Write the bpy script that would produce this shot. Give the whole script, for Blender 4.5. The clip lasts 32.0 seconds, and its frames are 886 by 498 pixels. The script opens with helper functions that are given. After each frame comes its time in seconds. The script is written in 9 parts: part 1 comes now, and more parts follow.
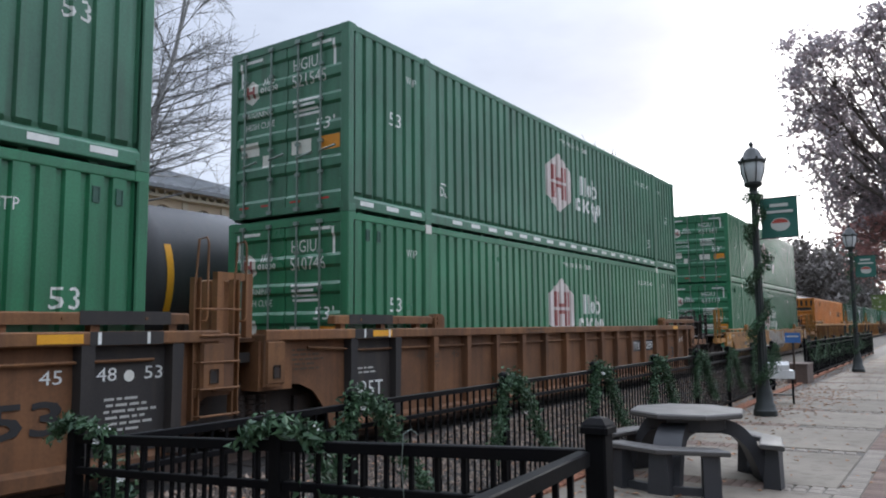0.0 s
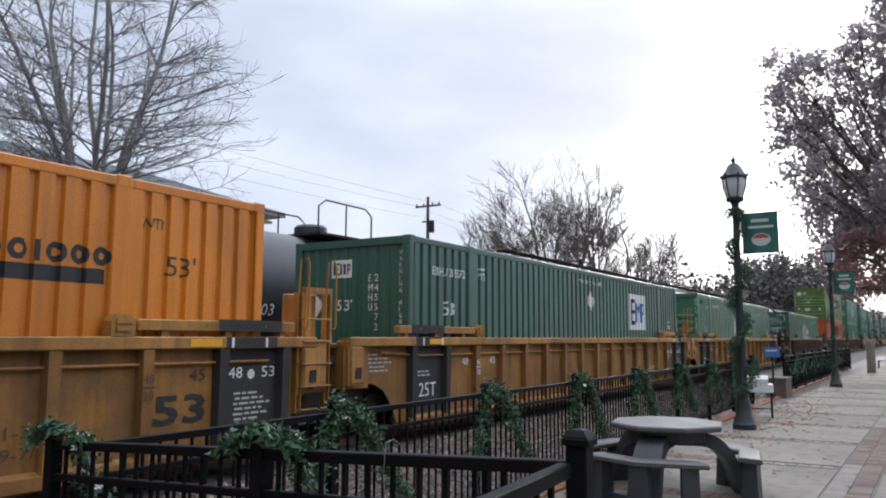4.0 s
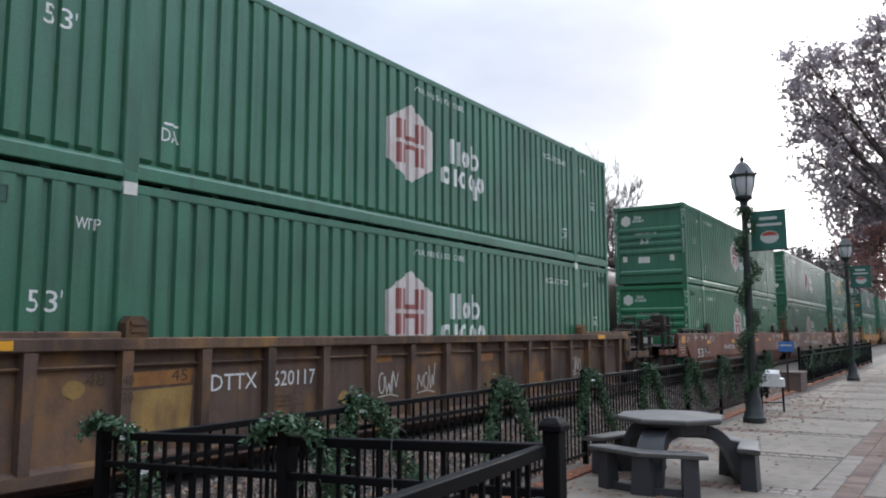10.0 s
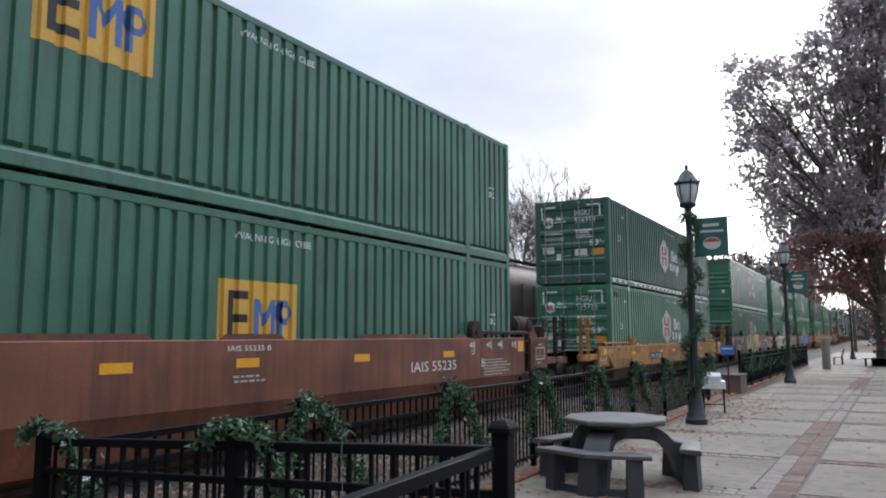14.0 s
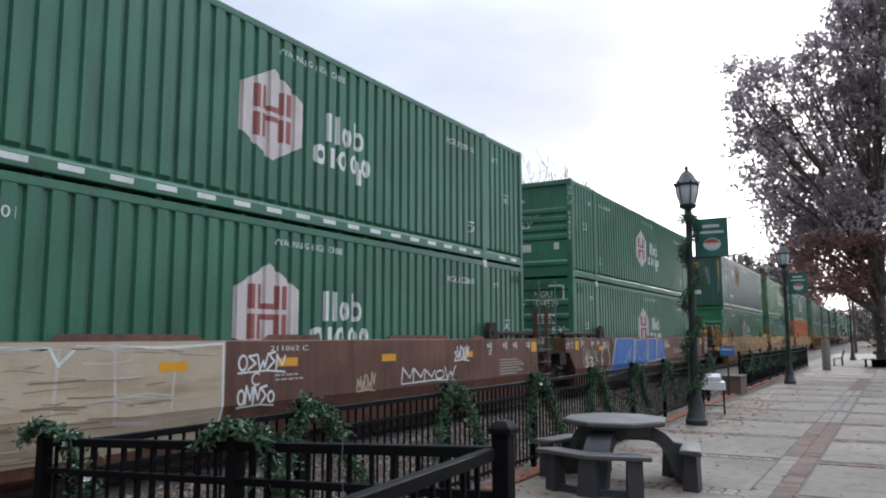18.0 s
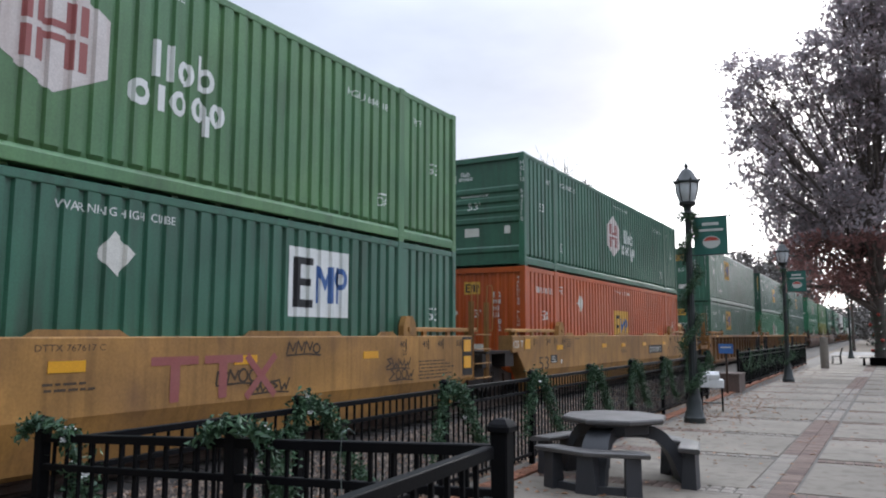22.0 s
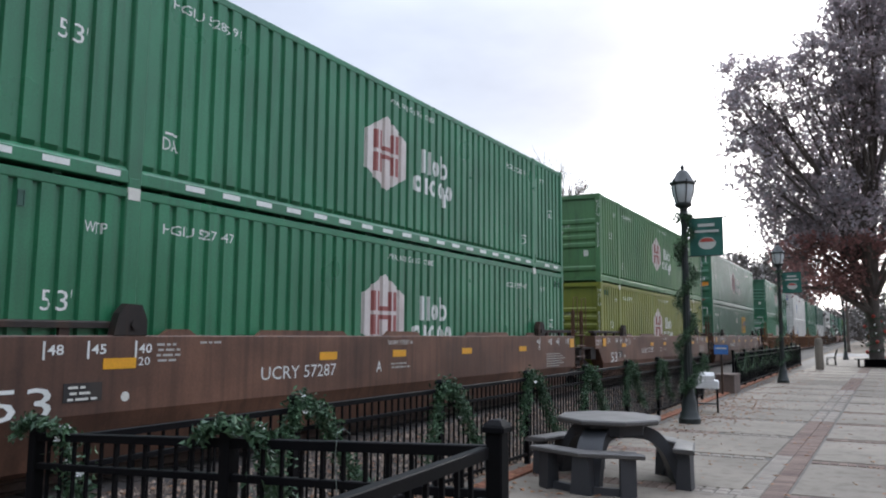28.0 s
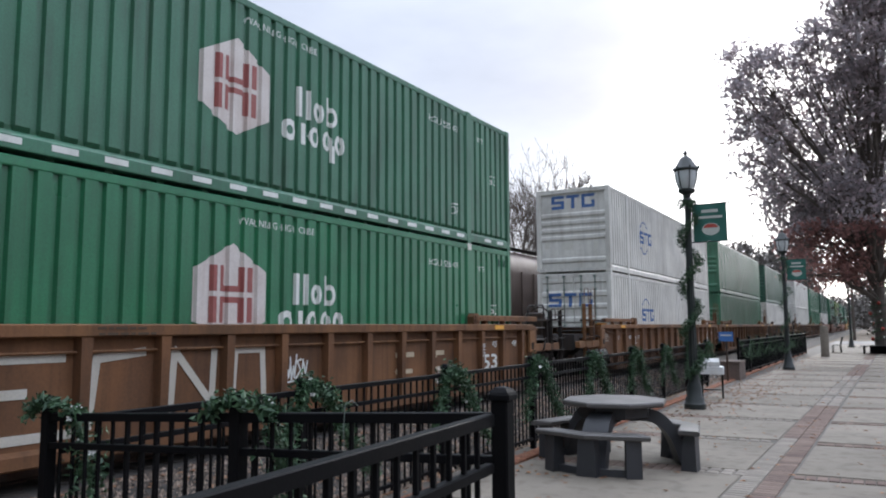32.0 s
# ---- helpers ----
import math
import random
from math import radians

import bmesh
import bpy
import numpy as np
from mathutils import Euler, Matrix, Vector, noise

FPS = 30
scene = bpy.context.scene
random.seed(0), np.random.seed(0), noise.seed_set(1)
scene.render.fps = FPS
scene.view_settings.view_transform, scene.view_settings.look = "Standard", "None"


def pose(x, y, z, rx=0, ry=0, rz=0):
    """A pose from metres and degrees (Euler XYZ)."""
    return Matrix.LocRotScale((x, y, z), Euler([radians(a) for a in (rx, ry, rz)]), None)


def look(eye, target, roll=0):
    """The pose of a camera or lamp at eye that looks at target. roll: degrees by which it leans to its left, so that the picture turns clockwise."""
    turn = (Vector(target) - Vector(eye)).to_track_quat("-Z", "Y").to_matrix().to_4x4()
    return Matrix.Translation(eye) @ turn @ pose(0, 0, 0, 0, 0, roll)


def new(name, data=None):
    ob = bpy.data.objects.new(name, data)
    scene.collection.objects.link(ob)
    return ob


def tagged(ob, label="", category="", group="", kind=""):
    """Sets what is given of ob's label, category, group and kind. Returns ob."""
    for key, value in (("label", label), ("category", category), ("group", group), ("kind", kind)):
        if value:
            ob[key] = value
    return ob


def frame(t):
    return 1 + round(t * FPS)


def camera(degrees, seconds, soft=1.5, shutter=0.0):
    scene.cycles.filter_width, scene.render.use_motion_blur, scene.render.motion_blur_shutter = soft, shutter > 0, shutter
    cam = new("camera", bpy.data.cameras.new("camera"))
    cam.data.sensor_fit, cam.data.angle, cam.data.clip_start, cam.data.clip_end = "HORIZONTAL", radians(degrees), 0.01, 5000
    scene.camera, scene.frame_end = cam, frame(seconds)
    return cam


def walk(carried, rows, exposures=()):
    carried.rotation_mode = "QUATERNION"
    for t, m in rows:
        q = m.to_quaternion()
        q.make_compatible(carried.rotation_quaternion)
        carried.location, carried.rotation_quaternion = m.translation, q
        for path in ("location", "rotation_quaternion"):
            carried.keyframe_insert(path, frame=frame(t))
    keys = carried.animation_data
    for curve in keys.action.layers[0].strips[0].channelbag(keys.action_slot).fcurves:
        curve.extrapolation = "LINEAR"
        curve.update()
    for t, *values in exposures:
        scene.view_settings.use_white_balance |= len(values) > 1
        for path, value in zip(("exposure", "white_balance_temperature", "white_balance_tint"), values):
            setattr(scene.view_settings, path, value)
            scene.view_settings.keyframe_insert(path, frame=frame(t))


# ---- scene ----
import functools

cam = camera(61.4, 32.0, soft=2.0)
PATH = [
    (0, pose(0.533, -2.201, 1.706, 96.00, 0.57, 33.81)),
    (0.5, pose(0.541, -2.207, 1.706, 95.92, 0.55, 34.55)),
    (1, pose(0.545, -2.210, 1.705, 95.95, 0.49, 34.02)),
    (1.5, pose(0.543, -2.208, 1.705, 95.98, 0.53, 32.72)),
    (2, pose(0.539, -2.203, 1.703, 96.04, 0.52, 30.88)),
    (2.5, pose(0.534, -2.199, 1.702, 96.22, 0.45, 31.44)),
    (3, pose(0.532, -2.202, 1.705, 96.33, 0.08, 31.97)),
    (3.5, pose(0.534, -2.209, 1.708, 96.59, -0.05, 32.25)),
    (4, pose(0.539, -2.220, 1.710, 96.71, -0.23, 32.47)),
    (4.5, pose(0.545, -2.228, 1.711, 96.95, -0.07, 32.71)),
    (6.5, pose(0.539, -2.275, 1.724, 96.96, -0.04, 33.64)),
    (7, pose(0.550, -2.279, 1.725, 96.91, -0.22, 33.68)),
    (7.5, pose(0.589, -2.287, 1.726, 96.94, -0.15, 33.48)),
    (8, pose(0.673, -2.300, 1.729, 96.83, -0.20, 33.30)),
    (8.5, pose(0.769, -2.325, 1.733, 96.82, -0.33, 33.66)),
    (9, pose(0.830, -2.382, 1.734, 96.77, -0.23, 34.04)),
    (9.5, pose(0.858, -2.473, 1.733, 96.69, 0.02, 34.18)),
    (10, pose(0.876, -2.560, 1.737, 96.43, 0.18, 34.07)),
    (10.5, pose(0.888, -2.600, 1.741, 96.33, 0.32, 32.75)),
    (11, pose(0.894, -2.607, 1.740, 96.43, 0.27, 32.60)),
    (11.5, pose(0.895, -2.606, 1.739, 96.47, 0.15, 32.51)),
    (12, pose(0.895, -2.605, 1.738, 96.54, 0.07, 32.18)),
    (12.5, pose(0.894, -2.599, 1.739, 96.53, 0.10, 31.43)),
    (13, pose(0.889, -2.590, 1.741, 96.48, 0.02, 30.69)),
    (13.5, pose(0.888, -2.587, 1.740, 96.60, 0.14, 30.44)),
    (14, pose(0.887, -2.587, 1.739, 96.66, 0.11, 30.25)),
    (14.5, pose(0.887, -2.589, 1.742, 96.64, -0.07, 30.09)),
    (16.5, pose(0.889, -2.594, 1.743, 96.76, -0.12, 30.21)),
    (17, pose(0.890, -2.594, 1.743, 96.64, -0.07, 30.21)),
    (17.5, pose(0.890, -2.595, 1.741, 96.68, 0.02, 30.26)),
    (18, pose(0.890, -2.596, 1.740, 96.72, 0.08, 30.25)),
    (18.5, pose(0.889, -2.599, 1.742, 96.64, -0.10, 30.26)),
    (19, pose(0.889, -2.600, 1.745, 96.60, -0.14, 30.38)),
    (19.5, pose(0.888, -2.598, 1.747, 96.62, -0.08, 30.39)),
    (20, pose(0.886, -2.594, 1.747, 96.65, -0.13, 30.36)),
    (20.5, pose(0.886, -2.594, 1.748, 96.63, -0.10, 30.32)),
    (21, pose(0.885, -2.594, 1.750, 96.49, -0.22, 30.23)),
    (21.5, pose(0.883, -2.591, 1.748, 96.46, -0.17, 30.14)),
    (22, pose(0.884, -2.589, 1.744, 96.46, -0.14, 30.16)),
    (22.5, pose(0.885, -2.589, 1.746, 96.40, -0.21, 30.10)),
    (23, pose(0.886, -2.591, 1.748, 96.30, -0.24, 30.00)),
    (23.5, pose(0.889, -2.593, 1.747, 96.28, -0.24, 29.90)),
    (24, pose(0.889, -2.592, 1.747, 96.19, -0.32, 29.89)),
    (24.5, pose(0.888, -2.592, 1.747, 96.26, -0.33, 29.84)),
    (25, pose(0.886, -2.590, 1.747, 96.26, -0.48, 29.88)),
    (25.5, pose(0.884, -2.588, 1.749, 96.25, -0.63, 29.87)),
    (27.5, pose(0.884, -2.590, 1.746, 96.43, -0.47, 29.85)),
    (28, pose(0.887, -2.591, 1.748, 96.44, -0.37, 29.85)),
    (28.5, pose(0.891, -2.592, 1.745, 96.55, -0.22, 29.83)),
    (29, pose(0.895, -2.594, 1.738, 96.65, -0.15, 29.79)),
    (29.5, pose(0.901, -2.603, 1.722, 96.80, -0.23, 29.66)),
    (30, pose(0.906, -2.621, 1.692, 96.76, -0.45, 29.39)),
    (30.5, pose(0.906, -2.631, 1.661, 96.74, -0.11, 29.34)),
    (31, pose(0.904, -2.629, 1.649, 96.52, 0.08, 29.67)),
    (31.5, pose(0.903, -2.623, 1.650, 96.26, 0.38, 30.01)),
    (32, pose(0.902, -2.619, 1.653, 95.94, 0.28, 30.23)),
]
walk(cam, PATH)

# ---- sky and sun: thin overcast, low bright sun ahead to the right ----
SUN_EL, SUN_AZ = 19.0, -3.0          # degrees above the horizon; degrees clockwise from +y


def build_sky():
    w = bpy.data.worlds.new("overcast_sky")
    scene.world = w
    w.use_nodes = True
    nt = w.node_tree
    nt.nodes.clear()
    N, L = nt.nodes.new, nt.links.new
    out, bg = N("ShaderNodeOutputWorld"), N("ShaderNodeBackground")
    sky = N("ShaderNodeTexSky")
    sky.sky_type, sky.sun_disc = "NISHITA", False
    sky.sun_elevation, sky.sun_rotation = radians(SUN_EL), radians(SUN_AZ)
    sky.air_density, sky.dust_density, sky.altitude = 1.0, 3.0, 300
    tc = N("ShaderNodeTexCoord")
    d = Vector((math.sin(radians(SUN_AZ)) * math.cos(radians(SUN_EL)), math.cos(radians(SUN_AZ)) * math.cos(radians(SUN_EL)), math.sin(radians(SUN_EL))))
    dot = N("ShaderNodeVectorMath")
    dot.operation = "DOT_PRODUCT"
    dot.inputs[1].default_value = (0.035, 0.9975, 0.061)
    L(tc.outputs["Generated"], dot.inputs[0])
    glow = N("ShaderNodeMapRange")
    glow.interpolation_type = "SMOOTHERSTEP"
    glow.inputs["From Min"].default_value, glow.inputs["From Max"].default_value = 0.895, 0.965
    glow.inputs["To Min"].default_value, glow.inputs["To Max"].default_value = 0.0, 1.0
    mp = N("ShaderNodeMapping")
    mp.inputs["Scale"].default_value = (1.0, 1.0, 2.6)
    L(tc.outputs["Generated"], mp.inputs["Vector"])
    nz = N("ShaderNodeTexNoise")
    nz.inputs["Scale"].default_value, nz.inputs["Detail"].default_value, nz.inputs["Roughness"].default_value = 2.2, 6.0, 0.5
    L(mp.outputs["Vector"], nz.inputs["Vector"])
    edge = N("ShaderNodeMath")
    edge.operation = "MULTIPLY_ADD"
    edge.inputs[1].default_value = 0.16
    L(nz.outputs["Fac"], edge.inputs[0])
    shift = N("ShaderNodeMath")
    shift.operation = "SUBTRACT"
    shift.inputs[1].default_value = 0.08
    L(dot.outputs["Value"], shift.inputs[0])
    L(shift.outputs["Value"], edge.inputs[2])
    L(edge.outputs["Value"], glow.inputs["Value"])
    ramp = N("ShaderNodeValToRGB")
    ramp.color_ramp.elements[0].position, ramp.color_ramp.elements[0].color = 0.34, (0.49, 0.55, 0.69, 1)
    ramp.color_ramp.elements[1].position, ramp.color_ramp.elements[1].color = 0.66, (0.74, 0.81, 0.96, 1)
    L(nz.outputs["Fac"], ramp.inputs["Fac"])
    add = N("ShaderNodeMixRGB")
    add.blend_type = "ADD"
    add.inputs["Color2"].default_value = (1.25, 1.29, 1.34, 1)
    L(glow.outputs["Result"], add.inputs["Fac"])
    L(ramp.outputs["Color"], add.inputs["Color1"])
    sc = N("ShaderNodeMixRGB")
    sc.blend_type = "MULTIPLY"
    sc.inputs["Fac"].default_value = 1.0
    sc.inputs["Color2"].default_value = (0.10, 0.10, 0.10, 1)
    L(sky.outputs["Color"], sc.inputs["Color1"])
    mix = N("ShaderNodeMixRGB")
    mix.inputs["Fac"].default_value = 0.90
    L(sc.outputs["Color"], mix.inputs["Color1"])
    # an overcast sky is brightest overhead
    sep = N("ShaderNodeSeparateXYZ")
    L(tc.outputs["Generated"], sep.inputs["Vector"])
    up = N("ShaderNodeMapRange")
    up.interpolation_type = "SMOOTHSTEP"
    up.inputs["From Min"].default_value, up.inputs["From Max"].default_value = 0.40, 0.68
    up.inputs["To Min"].default_value, up.inputs["To Max"].default_value = 0.82, 2.75
    L(sep.outputs["Z"], up.inputs["Value"])
    dome = N("ShaderNodeMixRGB")
    dome.blend_type = "MULTIPLY"
    dome.inputs["Fac"].default_value = 1.0
    L(add.outputs["Color"], dome.inputs["Color1"])
    # and duller on the side away from the sun
    away = N("ShaderNodeMapRange")
    away.interpolation_type = "SMOOTHSTEP"
    away.inputs["From Min"].default_value, away.inputs["From Max"].default_value = -0.95, 0.25
    away.inputs["To Min"].default_value, away.inputs["To Max"].default_value = 0.38, 1.08
    L(sep.outputs["Y"], away.inputs["Value"])
    both = N("ShaderNodeMath")
    both.operation = "MULTIPLY"
    L(up.outputs["Result"], both.inputs[0])
    L(away.outputs["Result"], both.inputs[1])
    L(both.outputs["Value"], dome.inputs["Color2"])
    L(dome.outputs["Color"], mix.inputs["Color2"])
    L(mix.outputs["Color"], bg.inputs["Color"])
    bg.inputs["Strength"].default_value = 1.0
    L(bg.outputs["Background"], out.inputs["Surface"])
    sun = bpy.data.lights.new("sun", "SUN")
    sun.energy, sun.angle, sun.color = 0.8, radians(14), (1.0, 0.98, 0.96)
    so = new("sun", sun)
    so.matrix_world = look(d * 50, (0, 0, 0))


build_sky()
scene.view_settings.exposure = 0.54


# ---- materials ----
def principled(name):
    m = bpy.data.materials.new(name)
    m.use_nodes = True
    return m, m.node_tree.nodes, m.node_tree.links, m.node_tree.nodes["Principled BSDF"]


def link_noise(N, L, scale, detail, vec, stretch=None):
    n = N.new("ShaderNodeTexNoise")
    n.inputs["Scale"].default_value, n.inputs["Detail"].default_value = scale, detail
    if stretch:
        mp = N.new("ShaderNodeMapping")
        mp.inputs["Scale"].default_value = stretch
        L.new(vec, mp.inputs["Vector"])
        vec = mp.outputs["Vector"]
    L.new(vec, n.inputs["Vector"])
    return n


def surface(name, base, alt=None, rough=0.6, metal=0.0, grain=60.0, patch=1.2, mix=0.5, dirt=None, dirt_amount=0.0, streak=(1, 1, 0.12),
            bump=0.15, rand=0.0, spec=0.5, soot=0.0):
    """A painted or natural surface: two-scale colour variation, optional dirt or rust in streaks, fine relief."""
    m, N, L, b = principled(name)
    tc = N.new("ShaderNodeTexCoord")
    vec = tc.outputs["Object"]
    oi = N.new("ShaderNodeObjectInfo")
    shift = N.new("ShaderNodeVectorMath")
    shift.operation = "MULTIPLY_ADD"
    shift.inputs[1].default_value = (37.0, 11.0, 23.0)
    cr = N.new("ShaderNodeCombineXYZ")
    for k in range(3):
        L.new(oi.outputs["Random"], cr.inputs[k])
    L.new(cr.outputs["Vector"], shift.inputs[0])
    L.new(vec, shift.inputs[2])
    vec = shift.outputs["Vector"]
    alt = alt or tuple(c * 0.72 for c in base)
    big = link_noise(N, L, patch, 4, vec)
    fine = link_noise(N, L, grain, 3, vec)
    c1 = N.new("ShaderNodeMixRGB")
    c1.inputs["Color1"].default_value, c1.inputs["Color2"].default_value = (*base, 1), (*alt, 1)
    r1 = N.new("ShaderNodeMapRange")
    r1.inputs["From Min"].default_value, r1.inputs["From Max"].default_value = 0.35, 0.7
    r1.inputs["To Max"].default_value = mix
    L.new(big.outputs["Fac"], r1.inputs["Value"])
    L.new(r1.outputs["Result"], c1.inputs["Fac"])
    c2 = N.new("ShaderNodeMixRGB")
    c2.blend_type = "MULTIPLY"
    c2.inputs["Fac"].default_value = 0.35
    L.new(c1.outputs["Color"], c2.inputs["Color1"])
    g = N.new("ShaderNodeMapRange")
    g.inputs["From Min"].default_value, g.inputs["From Max"].default_value = 0.25, 0.75
    g.inputs["To Min"].default_value, g.inputs["To Max"].default_value = 0.55, 1.3
    L.new(fine.outputs["Fac"], g.inputs["Value"])
    L.new(g.outputs["Result"], c2.inputs["Color2"])
    col = c2.outputs["Color"]
    if soot:
        # broad smoky clouds and thin rain runs down the side
        for sc, stretch, lo, hi, amount in ((0.55, (1, 1, 1.6), 0.36, 0.62, soot), (9.0, (1, 1, 0.045), 0.48, 0.70, soot * 0.75), (2.6, (1, 1, 0.35), 0.52, 0.70, soot * 0.6)):
            wn = link_noise(N, L, sc, 6, vec, stretch)
            wr = N.new("ShaderNodeMapRange")
            wr.inputs["From Min"].default_value, wr.inputs["From Max"].default_value = lo, hi
            wr.inputs["To Min"].default_value, wr.inputs["To Max"].default_value = 1.04, 1.0 - amount
            L.new(wn.outputs["Fac"], wr.inputs["Value"])
            wm = N.new("ShaderNodeMixRGB")
            wm.blend_type = "MULTIPLY"
            wm.inputs["Fac"].default_value = 1.0
            L.new(col, wm.inputs["Color1"])
            L.new(wr.outputs["Result"], wm.inputs["Color2"])
            col = wm.outputs["Color"]
    if dirt:
        st = link_noise(N, L, 5.0, 6, vec, streak)
        rr = N.new("ShaderNodeMapRange")
        rr.inputs["From Min"].default_value, rr.inputs["From Max"].default_value = 0.50, 0.74
        rr.inputs["To Max"].default_value = dirt_amount
        L.new(st.outputs["Fac"], rr.inputs["Value"])
        c3 = N.new("ShaderNodeMixRGB")
        c3.inputs["Color2"].default_value = (*dirt, 1)
        L.new(rr.outputs["Result"], c3.inputs["Fac"])
        L.new(col, c3.inputs["Color1"])
        col = c3.outputs["Color"]
    if rand:
        hv = N.new("ShaderNodeHueSaturation")
        mr = N.new("ShaderNodeMapRange")
        mr.inputs["To Min"].default_value, mr.inputs["To Max"].default_value = 1 - rand, 1 + rand
        L.new(oi.outputs["Random"], mr.inputs["Value"])
        L.new(mr.outputs["Result"], hv.inputs["Value"])
        L.new(col, hv.inputs["Color"])
        col = hv.outputs["Color"]
    L.new(col, b.inputs["Base Color"])
    rg = N.new("ShaderNodeMapRange")
    rg.inputs["To Min"].default_value, rg.inputs["To Max"].default_value = max(0.05, rough - 0.12), min(1.0, rough + 0.15)
    L.new(big.outputs["Fac"], rg.inputs["Value"])
    L.new(rg.outputs["Result"], b.inputs["Roughness"])
    b.inputs["Metallic"].default_value = metal
    b.inputs["Specular IOR Level"].default_value = spec
    if bump:
        bp = N.new("ShaderNodeBump")
        bp.inputs["Strength"].default_value, bp.inputs["Distance"].default_value = bump, 0.01
        L.new(fine.outputs["Fac"], bp.inputs["Height"])
        L.new(bp.outputs["Normal"], b.inputs["Normal"])
    return m


def leafy(name, base, alt, rough=0.6, spread=0.5, trans=0.0):
    """Leaves: colour differs from leaf to leaf."""
    m, N, L, b = principled(name)
    gm = N.new("ShaderNodeNewGeometry")
    cr = N.new("ShaderNodeValToRGB")
    cr.color_ramp.elements[0].color, cr.color_ramp.elements[1].color = (*base, 1), (*alt, 1)
    mid = cr.color_ramp.elements.new(spread)
    mid.color = (*[(p + q) / 2 * 0.8 for p, q in zip(base, alt)], 1)
    L.new(gm.outputs["Random Per Island"], cr.inputs["Fac"])
    L.new(cr.outputs["Color"], b.inputs["Base Color"])
    b.inputs["Roughness"].default_value = rough
    if trans:
        tr, mx = N.new("ShaderNodeBsdfTranslucent"), N.new("ShaderNodeMixShader")
        L.new(cr.outputs["Color"], tr.inputs["Color"])
        mx.inputs["Fac"].default_value = trans
        o = N["Material Output"]
        L.new(b.outputs["BSDF"], mx.inputs[1])
        L.new(tr.outputs["BSDF"], mx.inputs[2])
        L.new(mx.outputs["Shader"], o.inputs["Surface"])
    return m


GRIME = (0.035, 0.030, 0.024)
RUST = (0.11, 0.045, 0.018)
PAINT = {
    "green": surface("green_container_paint", (0.042, 0.165, 0.092), (0.046, 0.138, 0.084), 0.33, 0, 40, 0.8, 0.6, GRIME, 0.35, bump=0.05, spec=0.6, soot=0.16),
    "bright_green": surface("fresh_green_container_paint", (0.028, 0.180, 0.082), (0.032, 0.155, 0.078), 0.31, 0, 40, 0.8, 0.5, GRIME, 0.22, bump=0.05, spec=0.6, soot=0.16),
    "dark_green": surface("dark_green_container_paint", (0.026, 0.100, 0.066), (0.030, 0.086, 0.060), 0.36, 0, 40, 0.8, 0.6, GRIME, 0.4, bump=0.05, spec=0.6, soot=0.16),
    "emp_green": surface("flat_green_container_paint", (0.040, 0.140, 0.084), (0.044, 0.118, 0.076), 0.36, 0, 40, 0.8, 0.6, GRIME, 0.45, bump=0.05, spec=0.6, soot=0.16),
    "pale_green": surface("sun_faded_green_container_paint", (0.098, 0.215, 0.082), (0.066, 0.182, 0.084), 0.42, 0, 40, 0.7, 0.7, GRIME, 0.3, bump=0.05, spec=0.6, soot=0.16),
    "olive": surface("faded_olive_green_container_paint", (0.115, 0.165, 0.030), (0.085, 0.16, 0.045), 0.42, 0, 40, 0.6, 0.7, GRIME, 0.3, bump=0.05, spec=0.6, soot=0.16),
    "lime": surface("faded_yellow_green_container_paint", (0.205, 0.215, 0.028), (0.155, 0.18, 0.03), 0.42, 0, 40, 0.6, 0.6, (0.05, 0.16, 0.05), 0.25, bump=0.05, spec=0.6, soot=0.16),
    "orange": surface("weathered_orange_container_paint", (0.46, 0.085, 0.012), (0.38, 0.065, 0.012), 0.36, 0, 40, 0.7, 0.6, (0.22, 0.05, 0.02), 0.4, bump=0.05, spec=0.6, soot=0.16),
    "amber": surface("yellow_orange_container_paint", (0.62, 0.20, 0.012), (0.52, 0.16, 0.010), 0.36, 0, 40, 0.7, 0.5, (0.25, 0.10, 0.03), 0.35, bump=0.05, spec=0.6, soot=0.16),
    "white": surface("dirty_white_container_paint", (0.68, 0.67, 0.62), (0.58, 0.56, 0.50), 0.36, 0, 40, 0.7, 0.5, (0.25, 0.22, 0.17), 0.35, bump=0.05, spec=0.6, soot=0.16),
}
